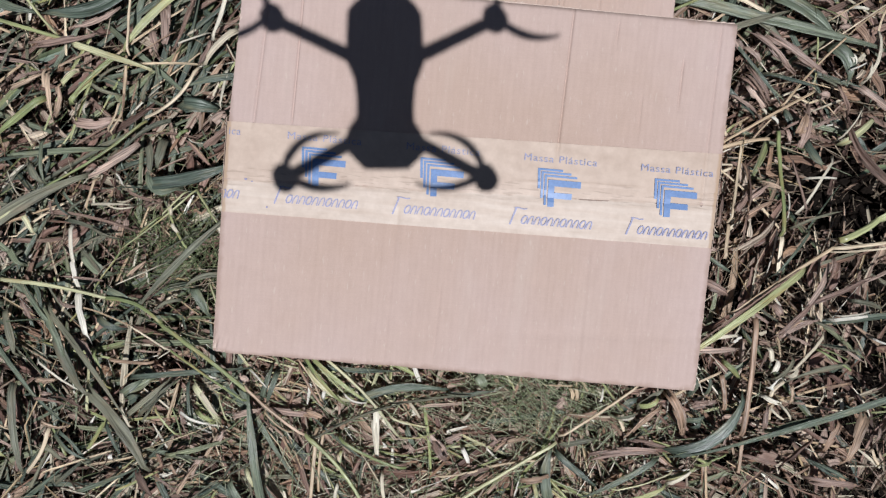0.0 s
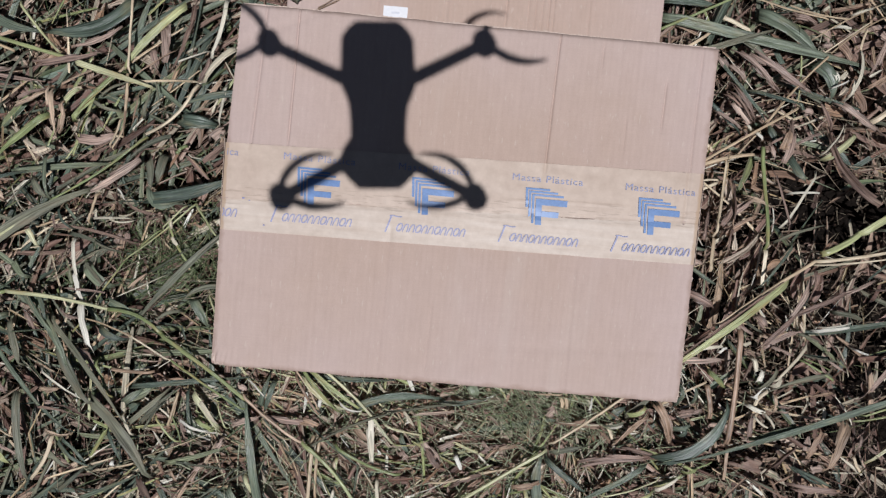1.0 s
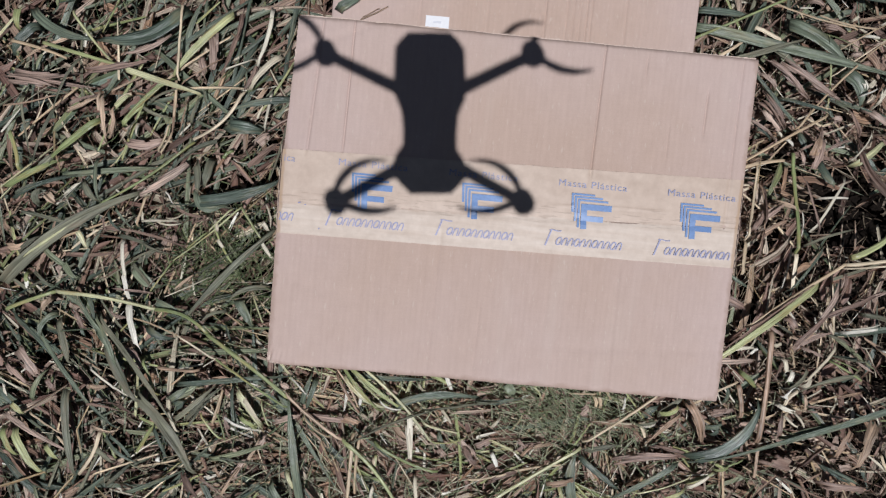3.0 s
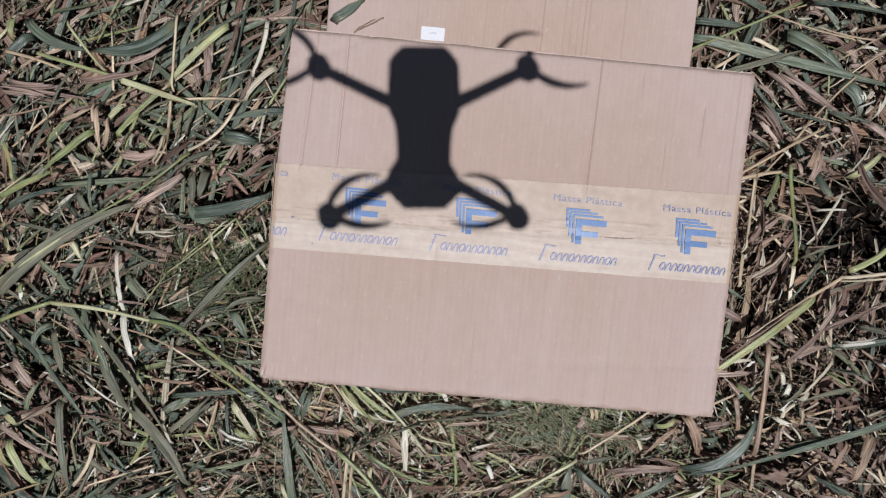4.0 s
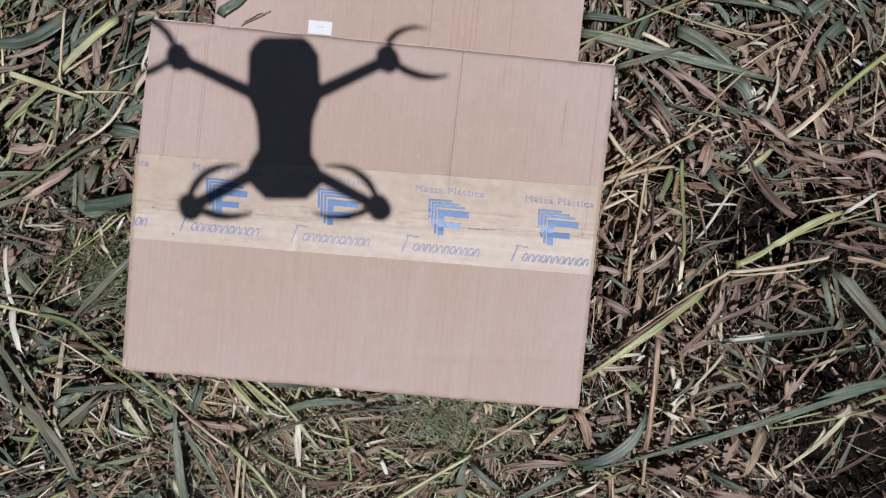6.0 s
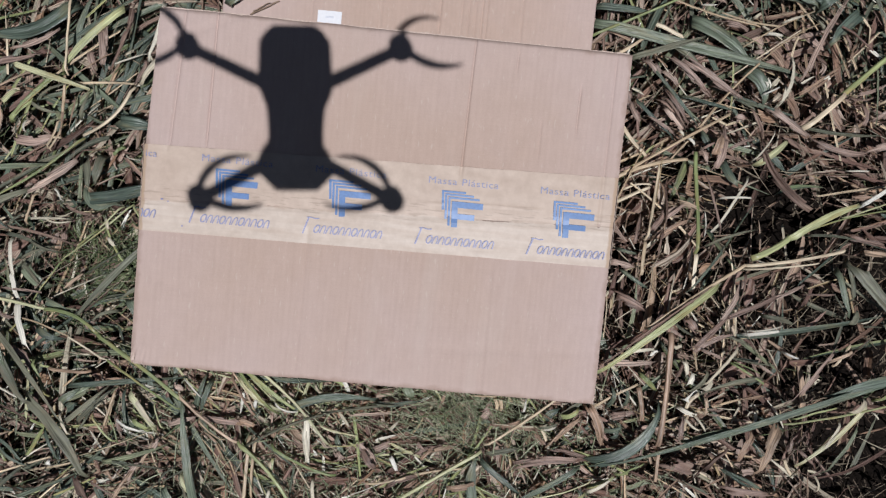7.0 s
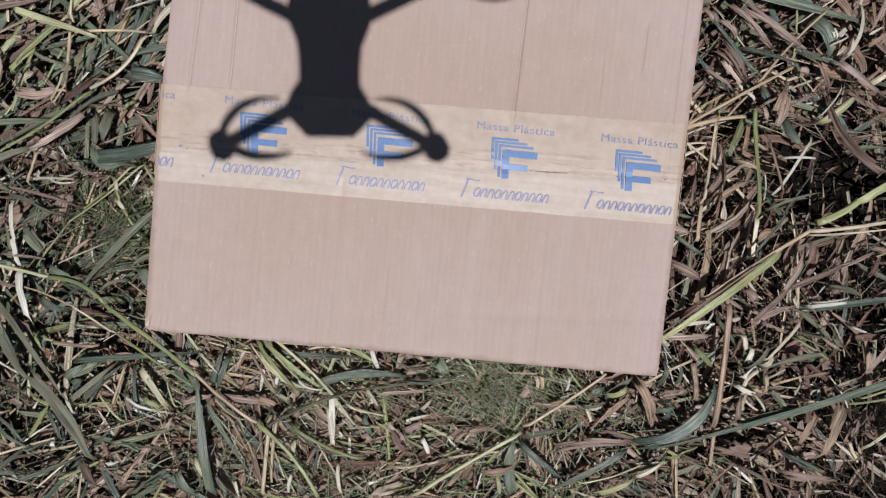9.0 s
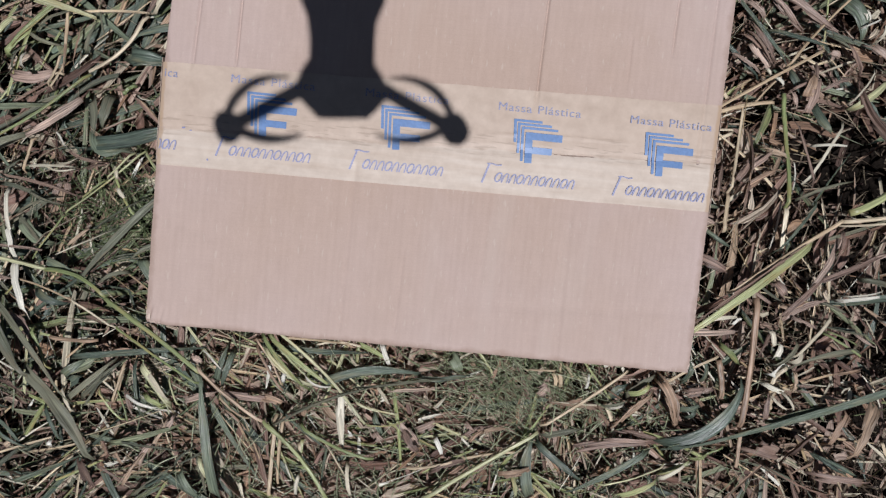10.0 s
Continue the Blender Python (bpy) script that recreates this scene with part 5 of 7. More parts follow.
limeleaf((-0.2340, -0.2950), (-0.2298, -0.3064), (-0.2260, -0.3180), 4.4, 10)
green((-0.2140, -0.3130), (-0.2090, -0.3257), (-0.2030, -0.3380), 6.6, 7)
green((-0.2180, -0.2220), (-0.2109, -0.2020), (-0.2040, -0.1820), 6.0, 8)
pinkish((-0.2990, -0.3080), (-0.2928, -0.2903), (-0.2780, -0.2790), 7.7, 6)
straw((-0.0290, -0.3060), (-0.0060, -0.3053), (0.0160, -0.2990), 3.3, 11)
pale((-0.0010, -0.2750), (0.0040, -0.2845), (0.0060, -0.2950), 4.9, 8)
pinkish((-0.0410, -0.2560), (-0.0255, -0.2711), (-0.0150, -0.2900), 8.8, 6)
pinkish((-0.0210, -0.2690), (-0.0098, -0.2634), (0.0020, -0.2590), 8.8, 6)
pale((-0.0010, -0.2450), (0.0039, -0.2375), (0.0100, -0.2310), 2.2, 11)
lime((-0.0130, -0.3370), (0.0427, -0.3003), (0.1010, -0.2680), 5.4, 14)
straw((0.1040, -0.2640), (0.1468, -0.2365), (0.1850, -0.2030), 3.8, 12)
green((0.0150, -0.1930), (0.0211, -0.2012), (0.0240, -0.2110), 11.0, 7)
green((-0.0030, -0.2180), (0.0144, -0.2111), (0.0330, -0.2120), 4.9, 10)
green((0.0950, -0.3370), (0.0825, -0.3053), (0.0960, -0.2740), 11.5, 9)
green((0.1000, -0.2800), (0.1213, -0.2994), (0.1440, -0.3170), 7.1, 11)
pinkish((0.1290, -0.2890), (0.1693, -0.2706), (0.2140, -0.2740), 9.2, 8)
pinkish((0.1760, -0.2620), (0.1974, -0.2638), (0.2180, -0.2700), 4.8, 10)
dry((0.1760, -0.2590), (0.1909, -0.2385), (0.2110, -0.2230), 6.4, 10)
straw((0.1660, -0.2380), (0.1706, -0.2472), (0.1740, -0.2570), 5.4, 8)
dry((0.2120, -0.2060), (0.2308, -0.2292), (0.2290, -0.2600), 9.0, 13)
dryolive((0.1860, -0.2280), (0.1981, -0.2163), (0.2120, -0.2070), 7.5, 8)
green((0.2080, -0.2820), (0.1708, -0.3093), (0.1290, -0.3290), 5.9, 11)
lime((0.1590, -0.3200), (0.1936, -0.3136), (0.2230, -0.2940), 2.7, 11)
limeleaf((0.1780, -0.3310), (0.1955, -0.3183), (0.2150, -0.3090), 5.3, 11)
pale((0.2150, -0.3080), (0.2287, -0.2998), (0.2420, -0.2910), 4.2, 12)
pinkish((0.2380, -0.2190), (0.2498, -0.2201), (0.2610, -0.2160), 5.3, 8)
straw((0.1270, -0.2000), (0.1317, -0.2066), (0.1350, -0.2140), 3.8, 9)
straw((0.1160, -0.2090), (0.1186, -0.2147), (0.1220, -0.2200), 4.4, 8)
pale((0.1430, -0.2080), (0.1476, -0.2132), (0.1490, -0.2200), 2.7, 9)
lime((0.1490, -0.2210), (0.1497, -0.2128), (0.1540, -0.2060), 2.7, 9)
dry((0.0560, -0.3120), (0.0788, -0.3098), (0.1010, -0.3040), 6.6, 9)
pinkish((-0.0060, -0.3100), (0.0116, -0.2983), (0.0330, -0.2980), 5.5, 8)
pinkish((0.1000, -0.2260), (0.1104, -0.2207), (0.1110, -0.2090), 5.5, 8)
green((0.1690, -0.2360), (0.1727, -0.2217), (0.1870, -0.2190), 8.7, 6)
limeleaf((0.0760, -0.3130), (0.0803, -0.3246), (0.0800, -0.3370), 4.4, 8)
dry((0.0440, -0.2690), (0.0591, -0.2634), (0.0750, -0.2650), 4.9, 8)
pinkish((0.0270, -0.2580), (0.0325, -0.2635), (0.0380, -0.2690), 4.9, 8)
pinkish((0.3650, 0.0670), (0.3826, 0.0777), (0.4030, 0.0810), 3.8, 10)
pinkish((0.3370, 0.0670), (0.3523, 0.0776), (0.3710, 0.0780), 3.1, 10)
pinkish((0.3410, 0.0720), (0.3442, 0.0627), (0.3460, 0.0530), 5.7, 8)
pinkish((0.2610, 0.1210), (0.2622, 0.1059), (0.2740, 0.0960), 7.6, 7)
pinkish((0.2990, 0.1180), (0.3090, 0.1014), (0.3220, 0.0870), 8.8, 7)
pinkish((0.2790, 0.1050), (0.2944, 0.0928), (0.3120, 0.0840), 3.8, 9)
pale((0.3140, 0.0890), (0.3160, 0.0849), (0.3200, 0.0830), 3.1, 11)
pale((0.3230, 0.0810), (0.3276, 0.0771), (0.3310, 0.0720), 3.1, 11)
straw((0.3050, 0.0560), (0.3170, 0.0720), (0.3330, 0.0840), 2.5, 10)
pinkish((0.2770, -0.0220), (0.2900, -0.0070), (0.3030, 0.0080), 6.8, 8)
pinkish((0.2920, -0.0100), (0.3081, 0.0007), (0.3230, 0.0130), 4.9, 8)
brown((0.2980, 0.0330), (0.2989, 0.0067), (0.2930, -0.0190), 3.1, 11)
brown((0.2930, -0.0190), (0.2820, -0.0343), (0.2860, -0.0530), 3.0, 10)
pinkish((0.2370, -0.0070), (0.2418, -0.0211), (0.2520, -0.0320), 5.5, 7)
pale((0.3570, 0.0150), (0.3775, 0.0170), (0.3980, 0.0150), 2.5, 9)
green((0.2420, -0.0390), (0.2535, -0.0439), (0.2660, -0.0450), 3.7, 9)
olive((0.3400, -0.0370), (0.3649, -0.0220), (0.3940, -0.0190), 3.1, 8)
pinkish((0.3200, -0.1510), (0.3432, -0.1272), (0.3680, -0.1050), 5.4, 12)
pinkish((0.3210, -0.1550), (0.3438, -0.1337), (0.3750, -0.1300), 5.4, 11)
brown((0.3180, -0.1610), (0.3109, -0.1742), (0.3030, -0.1870), 3.6, 9)
pinkish((0.3300, -0.1460), (0.3476, -0.1522), (0.3640, -0.1610), 3.6, 10)
pinkish((0.3170, -0.1120), (0.3228, -0.1215), (0.3300, -0.1300), 8.5, 8)
pale((0.3180, -0.1610), (0.3205, -0.1688), (0.3210, -0.1770), 4.9, 9)
pale((0.3230, -0.1870), (0.3245, -0.1798), (0.3270, -0.1730), 5.5, 9)
olive((0.3450, -0.1700), (0.3364, -0.1875), (0.3180, -0.1950), 4.2, 11)
brown((0.3400, -0.2050), (0.3414, -0.1904), (0.3520, -0.1800), 3.0, 10)
lime((0.3700, -0.1610), (0.3874, -0.1667), (0.4030, -0.1760), 1.8, 12)
olive((0.3630, -0.1550), (0.3903, -0.1634), (0.4190, -0.1640), 1.8, 12)
pinkish((0.3950, -0.1610), (0.4060, -0.1714), (0.4200, -0.1770), 3.0, 10)
olive((0.3630, -0.1330), (0.3756, -0.1393), (0.3890, -0.1440), 3.0, 10)
pinkish((0.2950, -0.1180), (0.3044, -0.1290), (0.3170, -0.1360), 3.6, 10)
olive((0.2980, -0.1110), (0.3085, -0.1264), (0.3260, -0.1330), 3.6, 10)
green((0.2360, -0.2130), (0.2462, -0.2011), (0.2390, -0.1880), 4.9, 8)
green((0.2540, -0.2130), (0.2604, -0.2001), (0.2540, -0.1880), 4.3, 7)
pinkish((0.4000, -0.0960), (0.4251, -0.0863), (0.4490, -0.0740), 4.2, 10)
pinkish((0.4430, -0.0880), (0.4615, -0.0880), (0.4800, -0.0880), 2.4, 10)
dryolive((0.4980, -0.1210), (0.5016, -0.1133), (0.5060, -0.1060), 6.1, 9)
straw((0.4820, -0.1680), (0.4915, -0.1558), (0.5000, -0.1430), 3.6, 8)
dry((0.4780, -0.1620), (0.4893, -0.1533), (0.5030, -0.1490), 4.3, 8)
olive((0.5130, -0.1240), (0.5225, -0.1220), (0.5320, -0.1240), 1.8, 10)
olive((0.5080, -0.1490), (0.5150, -0.1364), (0.5260, -0.1270), 1.8, 10)
limeleaf((0.5610, -0.1050), (0.5630, -0.0965), (0.5610, -0.0880), 4.9, 8)
pinkish((0.5470, -0.1400), (0.5526, -0.1322), (0.5620, -0.1300), 5.5, 8)
pale((0.4270, -0.1520), (0.4345, -0.1564), (0.4430, -0.1580), 2.4, 9)
green((0.2300, -0.2390), (0.2421, -0.2365), (0.2540, -0.2330), 5.5, 8)
green((0.2400, -0.2480), (0.2450, -0.2421), (0.2480, -0.2350), 4.9, 8)
pinkish((0.2690, -0.2750), (0.2716, -0.2611), (0.2730, -0.2470), 3.6, 9)
straw((0.3220, -0.2150), (0.3234, -0.2022), (0.3340, -0.1960), 5.5, 9)
straw((0.3200, -0.2390), (0.3199, -0.2281), (0.3240, -0.2180), 4.9, 9)
dry((0.3400, -0.1990), (0.3435, -0.2114), (0.3410, -0.2240), 4.2, 10)
pinkish((0.3440, -0.2140), (0.3535, -0.2140), (0.3630, -0.2140), 2.4, 9)
pinkish((0.3440, -0.2200), (0.3510, -0.2180), (0.3580, -0.2200), 2.4, 9)
dry((0.3780, -0.2030), (0.3940, -0.2010), (0.4100, -0.1990), 4.2, 9)
limeleaf((0.2430, -0.2860), (0.2541, -0.2844), (0.2640, -0.2790), 3.0, 9)
green((0.3640, -0.2800), (0.3791, -0.2957), (0.4000, -0.3010), 3.0, 10)
dry((0.3400, -0.3010), (0.3541, -0.2932), (0.3680, -0.2850), 3.6, 9)
pinkish((0.3830, -0.2860), (0.3918, -0.2799), (0.4010, -0.2860), 8.5, 7)
lime((0.4380, -0.2270), (0.4603, -0.2159), (0.4850, -0.2120), 3.0, 11)
lime((0.5030, -0.2210), (0.4961, -0.2319), (0.4880, -0.2420), 1.8, 12)
lime((0.5120, -0.2150), (0.5061, -0.2271), (0.4970, -0.2370), 1.8, 12)
pale((0.5270, -0.2180), (0.5300, -0.2220), (0.5330, -0.2260), 1.8, 10)
pale((0.5420, -0.2180), (0.5478, -0.2232), (0.5540, -0.2280), 1.8, 10)
pinkish((0.4440, -0.2570), (0.4540, -0.2670), (0.4640, -0.2770), 3.6, 8)
pinkish((0.4340, -0.2640), (0.4352, -0.2534), (0.4400, -0.2440), 4.3, 8)
pinkish((0.4580, -0.2890), (0.4670, -0.2845), (0.4760, -0.2800), 3.0, 8)
green((0.4560, 0.2420), (0.4618, 0.2325), (0.4690, 0.2240), 7.6, 8)
pinkish((0.4650, 0.1500), (0.4741, 0.1556), (0.4670, 0.1640), 5.7, 8)
pale((0.4680, 0.1410), (0.4731, 0.1464), (0.4800, 0.1490), 5.0, 10)
dry((0.4490, 0.1250), (0.4685, 0.1432), (0.4920, 0.1560), 3.1, 11)
pale((0.4250, 0.1190), (0.4284, 0.1302), (0.4330, 0.1410), 3.1, 9)
pale((0.4040, 0.1280), (0.4141, 0.1313), (0.4230, 0.1370), 1.9, 11)
stalk((0.5360, 0.2150), (0.5385, 0.1984), (0.5420, 0.1820), 2.5, 9)
stalk((0.5400, 0.1750), (0.5540, 0.1475), (0.5660, 0.1190), 3.1, 12)
pinkish((0.5610, 0.1570), (0.5657, 0.1554), (0.5700, 0.1530), 8.8, 8)
straw((0.3840, 0.1800), (0.4189, 0.2026), (0.4580, 0.2170), 1.9, 11)
straw((0.3720, 0.1490), (0.4077, 0.1747), (0.4450, 0.1980), 1.9, 12)
straw((0.4030, 0.1650), (0.4303, 0.1904), (0.4650, 0.2050), 1.9, 11)
straw((0.4360, 0.1560), (0.4341, 0.1758), (0.4440, 0.1930), 3.1, 9)
pinkish((0.3600, 0.2050), (0.3762, 0.2012), (0.3920, 0.1960), 5.7, 7)
pinkish((0.3430, 0.2320), (0.3545, 0.2293), (0.3650, 0.2240), 6.3, 7)
pinkish((0.3900, 0.2300), (0.3926, 0.2222), (0.3920, 0.2140), 3.8, 8)
pale((0.4060, 0.1930), (0.4169, 0.1914), (0.4280, 0.1920), 3.1, 9)
pinkish((0.3920, 0.1750), (0.3999, 0.1709), (0.4080, 0.1750), 5.7, 7)
brown((0.4940, 0.1280), (0.5133, 0.1155), (0.5320, 0.1290), 2.5, 10)
dry((0.4990, 0.1630), (0.5001, 0.1773), (0.5110, 0.1870), 3.8, 9)
pinkish((0.4920, 0.1930), (0.4959, 0.1834), (0.5020, 0.1750), 3.1, 9)
dry((-0.4210, 0.1280), (-0.3959, 0.1399), (-0.3710, 0.1520), 2.4, 12)
pinkish((-0.4660, 0.1140), (-0.4475, 0.1220), (-0.4280, 0.1270), 3.6, 10)
limeleaf((-0.4150, 0.1130), (-0.4061, 0.1208), (-0.3960, 0.1270), 5.4, 11)
olive((-0.3790, 0.1180), (-0.3605, 0.1284), (-0.3320, 0.1360), 2.4, 11)
limeleaf((-0.4070, 0.0930), (-0.3985, 0.1080), (-0.3830, 0.1160), 5.4, 9)
pinkish((-0.3070, 0.1960), (-0.2994, 0.1732), (-0.3090, 0.1470), 7.8, 10)
pinkish((-0.3210, 0.1710), (-0.3172, 0.1583), (-0.3160, 0.1450), 7.2, 8)
stalk((-0.3420, 0.1380), (-0.3192, 0.1527), (-0.2950, 0.1650), 1.8, 14)
brown((-0.2750, 0.1980), (-0.2815, 0.1662), (-0.3020, 0.1410), 3.0, 12)
pale((-0.2960, 0.1520), (-0.2769, 0.1580), (-0.2590, 0.1670), 1.8, 12)
dry((-0.3460, 0.1390), (-0.3495, 0.1069), (-0.3540, 0.0750), 3.6, 11)
dry((-0.3350, 0.1250), (-0.3386, 0.1038), (-0.3470, 0.0840), 2.4, 10)
straw((-0.3550, 0.0760), (-0.3620, 0.0793), (-0.3670, 0.0730), 3.0, 9)
olive((-0.3340, 0.0960), (-0.3259, 0.1096), (-0.3220, 0.1250), 3.6, 9)
green((-0.2950, 0.0880), (-0.2754, 0.0953), (-0.2570, 0.0850), 12.0, 7)
olive((-0.3170, 0.1330), (-0.3162, 0.1196), (-0.3120, 0.1070), 1.8, 12)
pale((-0.3920, 0.0810), (-0.3895, 0.0885), (-0.3870, 0.0960), 2.4, 10)
olive((-0.4040, 0.0780), (-0.3967, 0.0938), (-0.3830, 0.1040), 1.8, 10)
dry((-0.2700, 0.1070), (-0.2558, 0.1233), (-0.2450, 0.1420), 4.8, 10)
green((-0.3660, -0.2140), (-0.3545, -0.2048), (-0.3420, -0.1970), 8.4, 8)
green((-0.3610, -0.2220), (-0.3550, -0.2180), (-0.3490, -0.2140), 9.6, 7)
olive((-0.3420, -0.2390), (-0.3307, -0.2211), (-0.3140, -0.2080), 2.4, 10)
pinkish((-0.3030, -0.2270), (-0.3019, -0.2383), (-0.2980, -0.2490), 4.8, 9)
dry((-0.3180, -0.2890), (-0.3134, -0.2969), (-0.3090, -0.3050), 4.8, 8)
pale((-0.3800, -0.2780), (-0.3786, -0.2814), (-0.3790, -0.2850), 4.8, 9)
dry((-0.4260, -0.2850), (-0.4194, -0.2807), (-0.4130, -0.2760), 5.4, 9)
dryolive((-0.4410, -0.3120), (-0.4244, -0.2997), (-0.4100, -0.2850), 4.8, 10)
dry((-0.2590, -0.2510), (-0.2720, -0.2737), (-0.2870, -0.2950), 4.2, 9)
dry((-0.2840, -0.2860), (-0.2993, -0.3056), (-0.3120, -0.3270), 4.8, 9)
green((-0.4200, -0.3210), (-0.3847, -0.3077), (-0.3500, -0.2930), 4.8, 11)
olive((-0.3160, -0.2790), (-0.2795, -0.2801), (-0.2440, -0.2890), 2.4, 11)
green((-0.2900, -0.3260), (-0.2732, -0.3157), (-0.2560, -0.3060), 3.0, 11)
brown((-0.3540, -0.2950), (-0.3491, -0.3147), (-0.3340, -0.3280), 7.2, 8)
pinkish((-0.3360, -0.3010), (-0.3200, -0.3097), (-0.3090, -0.3240), 3.0, 9)
green((-0.4360, -0.2500), (-0.4142, -0.2634), (-0.4070, -0.2880), 3.6, 10)
olive((-0.4560, -0.2670), (-0.4418, -0.2749), (-0.4300, -0.2860), 7.2, 7)
brown((-0.4490, -0.2180), (-0.4154, -0.2060), (-0.3960, -0.2380), 3.0, 10)
dry((-0.4580, -0.1940), (-0.4454, -0.1994), (-0.4320, -0.1960), 7.2, 8)
pinkish((-0.4520, -0.2130), (-0.4458, -0.2105), (-0.4400, -0.2140), 7.2, 8)
olive((-0.3900, -0.0330), (-0.3744, -0.0437), (-0.3560, -0.0480), 3.1, 11)
dryolive((-0.4180, -0.0260), (-0.3890, -0.0293), (-0.3660, -0.0480), 5.0, 10)
olive((-0.4040, -0.0550), (-0.3820, -0.0425), (-0.3570, -0.0390), 2.5, 9)
pale((-0.3740, -0.0080), (-0.3601, -0.0129), (-0.3470, -0.0060), 1.9, 12)
pale((-0.3710, -0.0120), (-0.3576, -0.0175), (-0.3440, -0.0130), 1.9, 13)
pale((-0.3640, -0.0060), (-0.3516, -0.0115), (-0.3410, -0.0020), 1.3, 12)
pinkish((-0.3660, -0.0390), (-0.3652, -0.0300), (-0.3580, -0.0250), 5.7, 9)
pinkish((-0.3530, -0.0350), (-0.3531, -0.0252), (-0.3570, -0.0250), 5.7, 9)
brown((-0.3550, 0.0080), (-0.3380, -0.0074), (-0.3150, -0.0060), 3.8, 9)
brown((-0.3370, -0.0140), (-0.3244, -0.0091), (-0.3110, -0.0080), 3.1, 10)
lime((-0.2890, 0.0030), (-0.3031, -0.0098), (-0.3170, -0.0230), 2.5, 13)
lime((-0.3180, -0.0230), (-0.3294, -0.0321), (-0.3400, -0.0420), 2.5, 12)
pale((-0.3120, -0.0100), (-0.3042, -0.0133), (-0.3060, -0.0220), 4.4, 10)
pale((-0.3060, -0.0300), (-0.3034, -0.0357), (-0.3000, -0.0410), 3.8, 10)
pale((-0.2520, 0.0080), (-0.2439, -0.0048), (-0.2490, -0.0200), 1.9, 11)
pale((-0.2560, -0.0110), (-0.2530, -0.0163), (-0.2510, -0.0220), 4.4, 9)
dry((-0.2810, -0.0140), (-0.2735, -0.0274), (-0.2690, -0.0110), 3.2, 9)
olive((-0.5270, 0.0170), (-0.5101, 0.0272), (-0.4920, 0.0350), 4.4, 11)
olive((-0.5240, 0.0010), (-0.5009, -0.0032), (-0.4790, -0.0120), 3.8, 11)
olive((-0.4790, -0.0120), (-0.4639, -0.0190), (-0.4480, -0.0140), 3.8, 10)
pale((-0.4730, 0.0270), (-0.4674, 0.0107), (-0.4600, -0.0050), 1.3, 13)
olive((-0.4760, 0.0010), (-0.4646, 0.0197), (-0.4490, 0.0350), 1.9, 12)
dry((-0.4940, 0.0200), (-0.4879, 0.0152), (-0.4850, 0.0080), 9.5, 7)
olive((-0.5050, 0.0080), (-0.5059, 0.0186), (-0.4980, 0.0260), 7.6, 7)
limeleaf((-0.4620, -0.0200), (-0.4549, -0.0300), (-0.4530, -0.0420), 5.7, 8)
olive((-0.4510, 0.0330), (-0.4467, 0.0210), (-0.4390, 0.0110), 8.8, 8)
pinkish((-0.4310, -0.0050), (-0.4282, -0.0148), (-0.4280, -0.0250), 2.5, 10)
green((-0.4180, 0.0050), (-0.4109, -0.0093), (-0.3990, -0.0200), 3.1, 10)
green((-0.4260, 0.0020), (-0.4215, -0.0134), (-0.4090, -0.0230), 3.1, 10)
olive((-0.4140, -0.0200), (-0.4029, -0.0110), (-0.3910, -0.0030), 2.5, 12)
dry((-0.5430, -0.0080), (-0.5352, -0.0136), (-0.5330, -0.0230), 8.9, 7)
dry((-0.5440, -0.0360), (-0.5289, -0.0436), (-0.5160, -0.0330), 8.9, 7)
olive((-0.5280, -0.0480), (-0.5165, -0.0357), (-0.5020, -0.0270), 5.7, 9)
pinkish((-0.4770, -0.0670), (-0.4895, -0.0511), (-0.4800, -0.0770), 5.1, 8)
green((-0.4780, -0.0550), (-0.4710, -0.0668), (-0.4600, -0.0750), 6.9, 10)
olive((-0.5190, -0.0860), (-0.5052, -0.0806), (-0.4930, -0.0720), 3.1, 11)
olive((-0.5090, -0.0640), (-0.4990, -0.0735), (-0.4900, -0.0840), 3.8, 10)
pale((-0.5180, -0.0670), (-0.5186, -0.0766), (-0.5170, -0.0860), 5.0, 9)
dry((-0.5040, -0.1120), (-0.4975, -0.1033), (-0.4920, -0.0940), 8.9, 7)
pinkish((-0.4660, -0.1090), (-0.4595, -0.1206), (-0.4590, -0.1340), 6.3, 8)
green((-0.4660, -0.0890), (-0.4519, -0.1194), (-0.4280, -0.1430), 5.0, 11)
green((-0.4550, -0.0860), (-0.4449, -0.1037), (-0.4440, -0.1240), 5.7, 9)
lime((-0.4330, -0.0860), (-0.4304, -0.0927), (-0.4270, -0.0990), 3.2, 9)
pinkish((-0.4290, -0.1050), (-0.4188, -0.1184), (-0.4020, -0.1180), 3.8, 11)
lime((-0.4180, -0.1350), (-0.4110, -0.1274), (-0.4030, -0.1210), 2.5, 11)
olive((-0.4040, -0.0580), (-0.3886, -0.0708), (-0.3800, -0.0890), 3.8, 9)
dry((-0.3570, -0.0890), (-0.3424, -0.0782), (-0.3280, -0.0670), 5.0, 11)
pale((-0.3660, -0.0950), (-0.3370, -0.0837), (-0.3090, -0.0700), 1.3, 13)
olive((-0.3280, -0.0700), (-0.3040, -0.0494), (-0.2740, -0.0390), 1.9, 12)
olive((-0.2990, -0.1120), (-0.3169, -0.1100), (-0.3270, -0.1240), 3.8, 10)
green((-0.3810, -0.0990), (-0.3628, -0.1045), (-0.3470, -0.1150), 10.1, 8)
green((-0.3880, -0.1280), (-0.3767, -0.1407), (-0.3600, -0.1440), 7.6, 7)
pinkish((-0.3340, -0.1310), (-0.3277, -0.1250), (-0.3200, -0.1210), 5.0, 9)
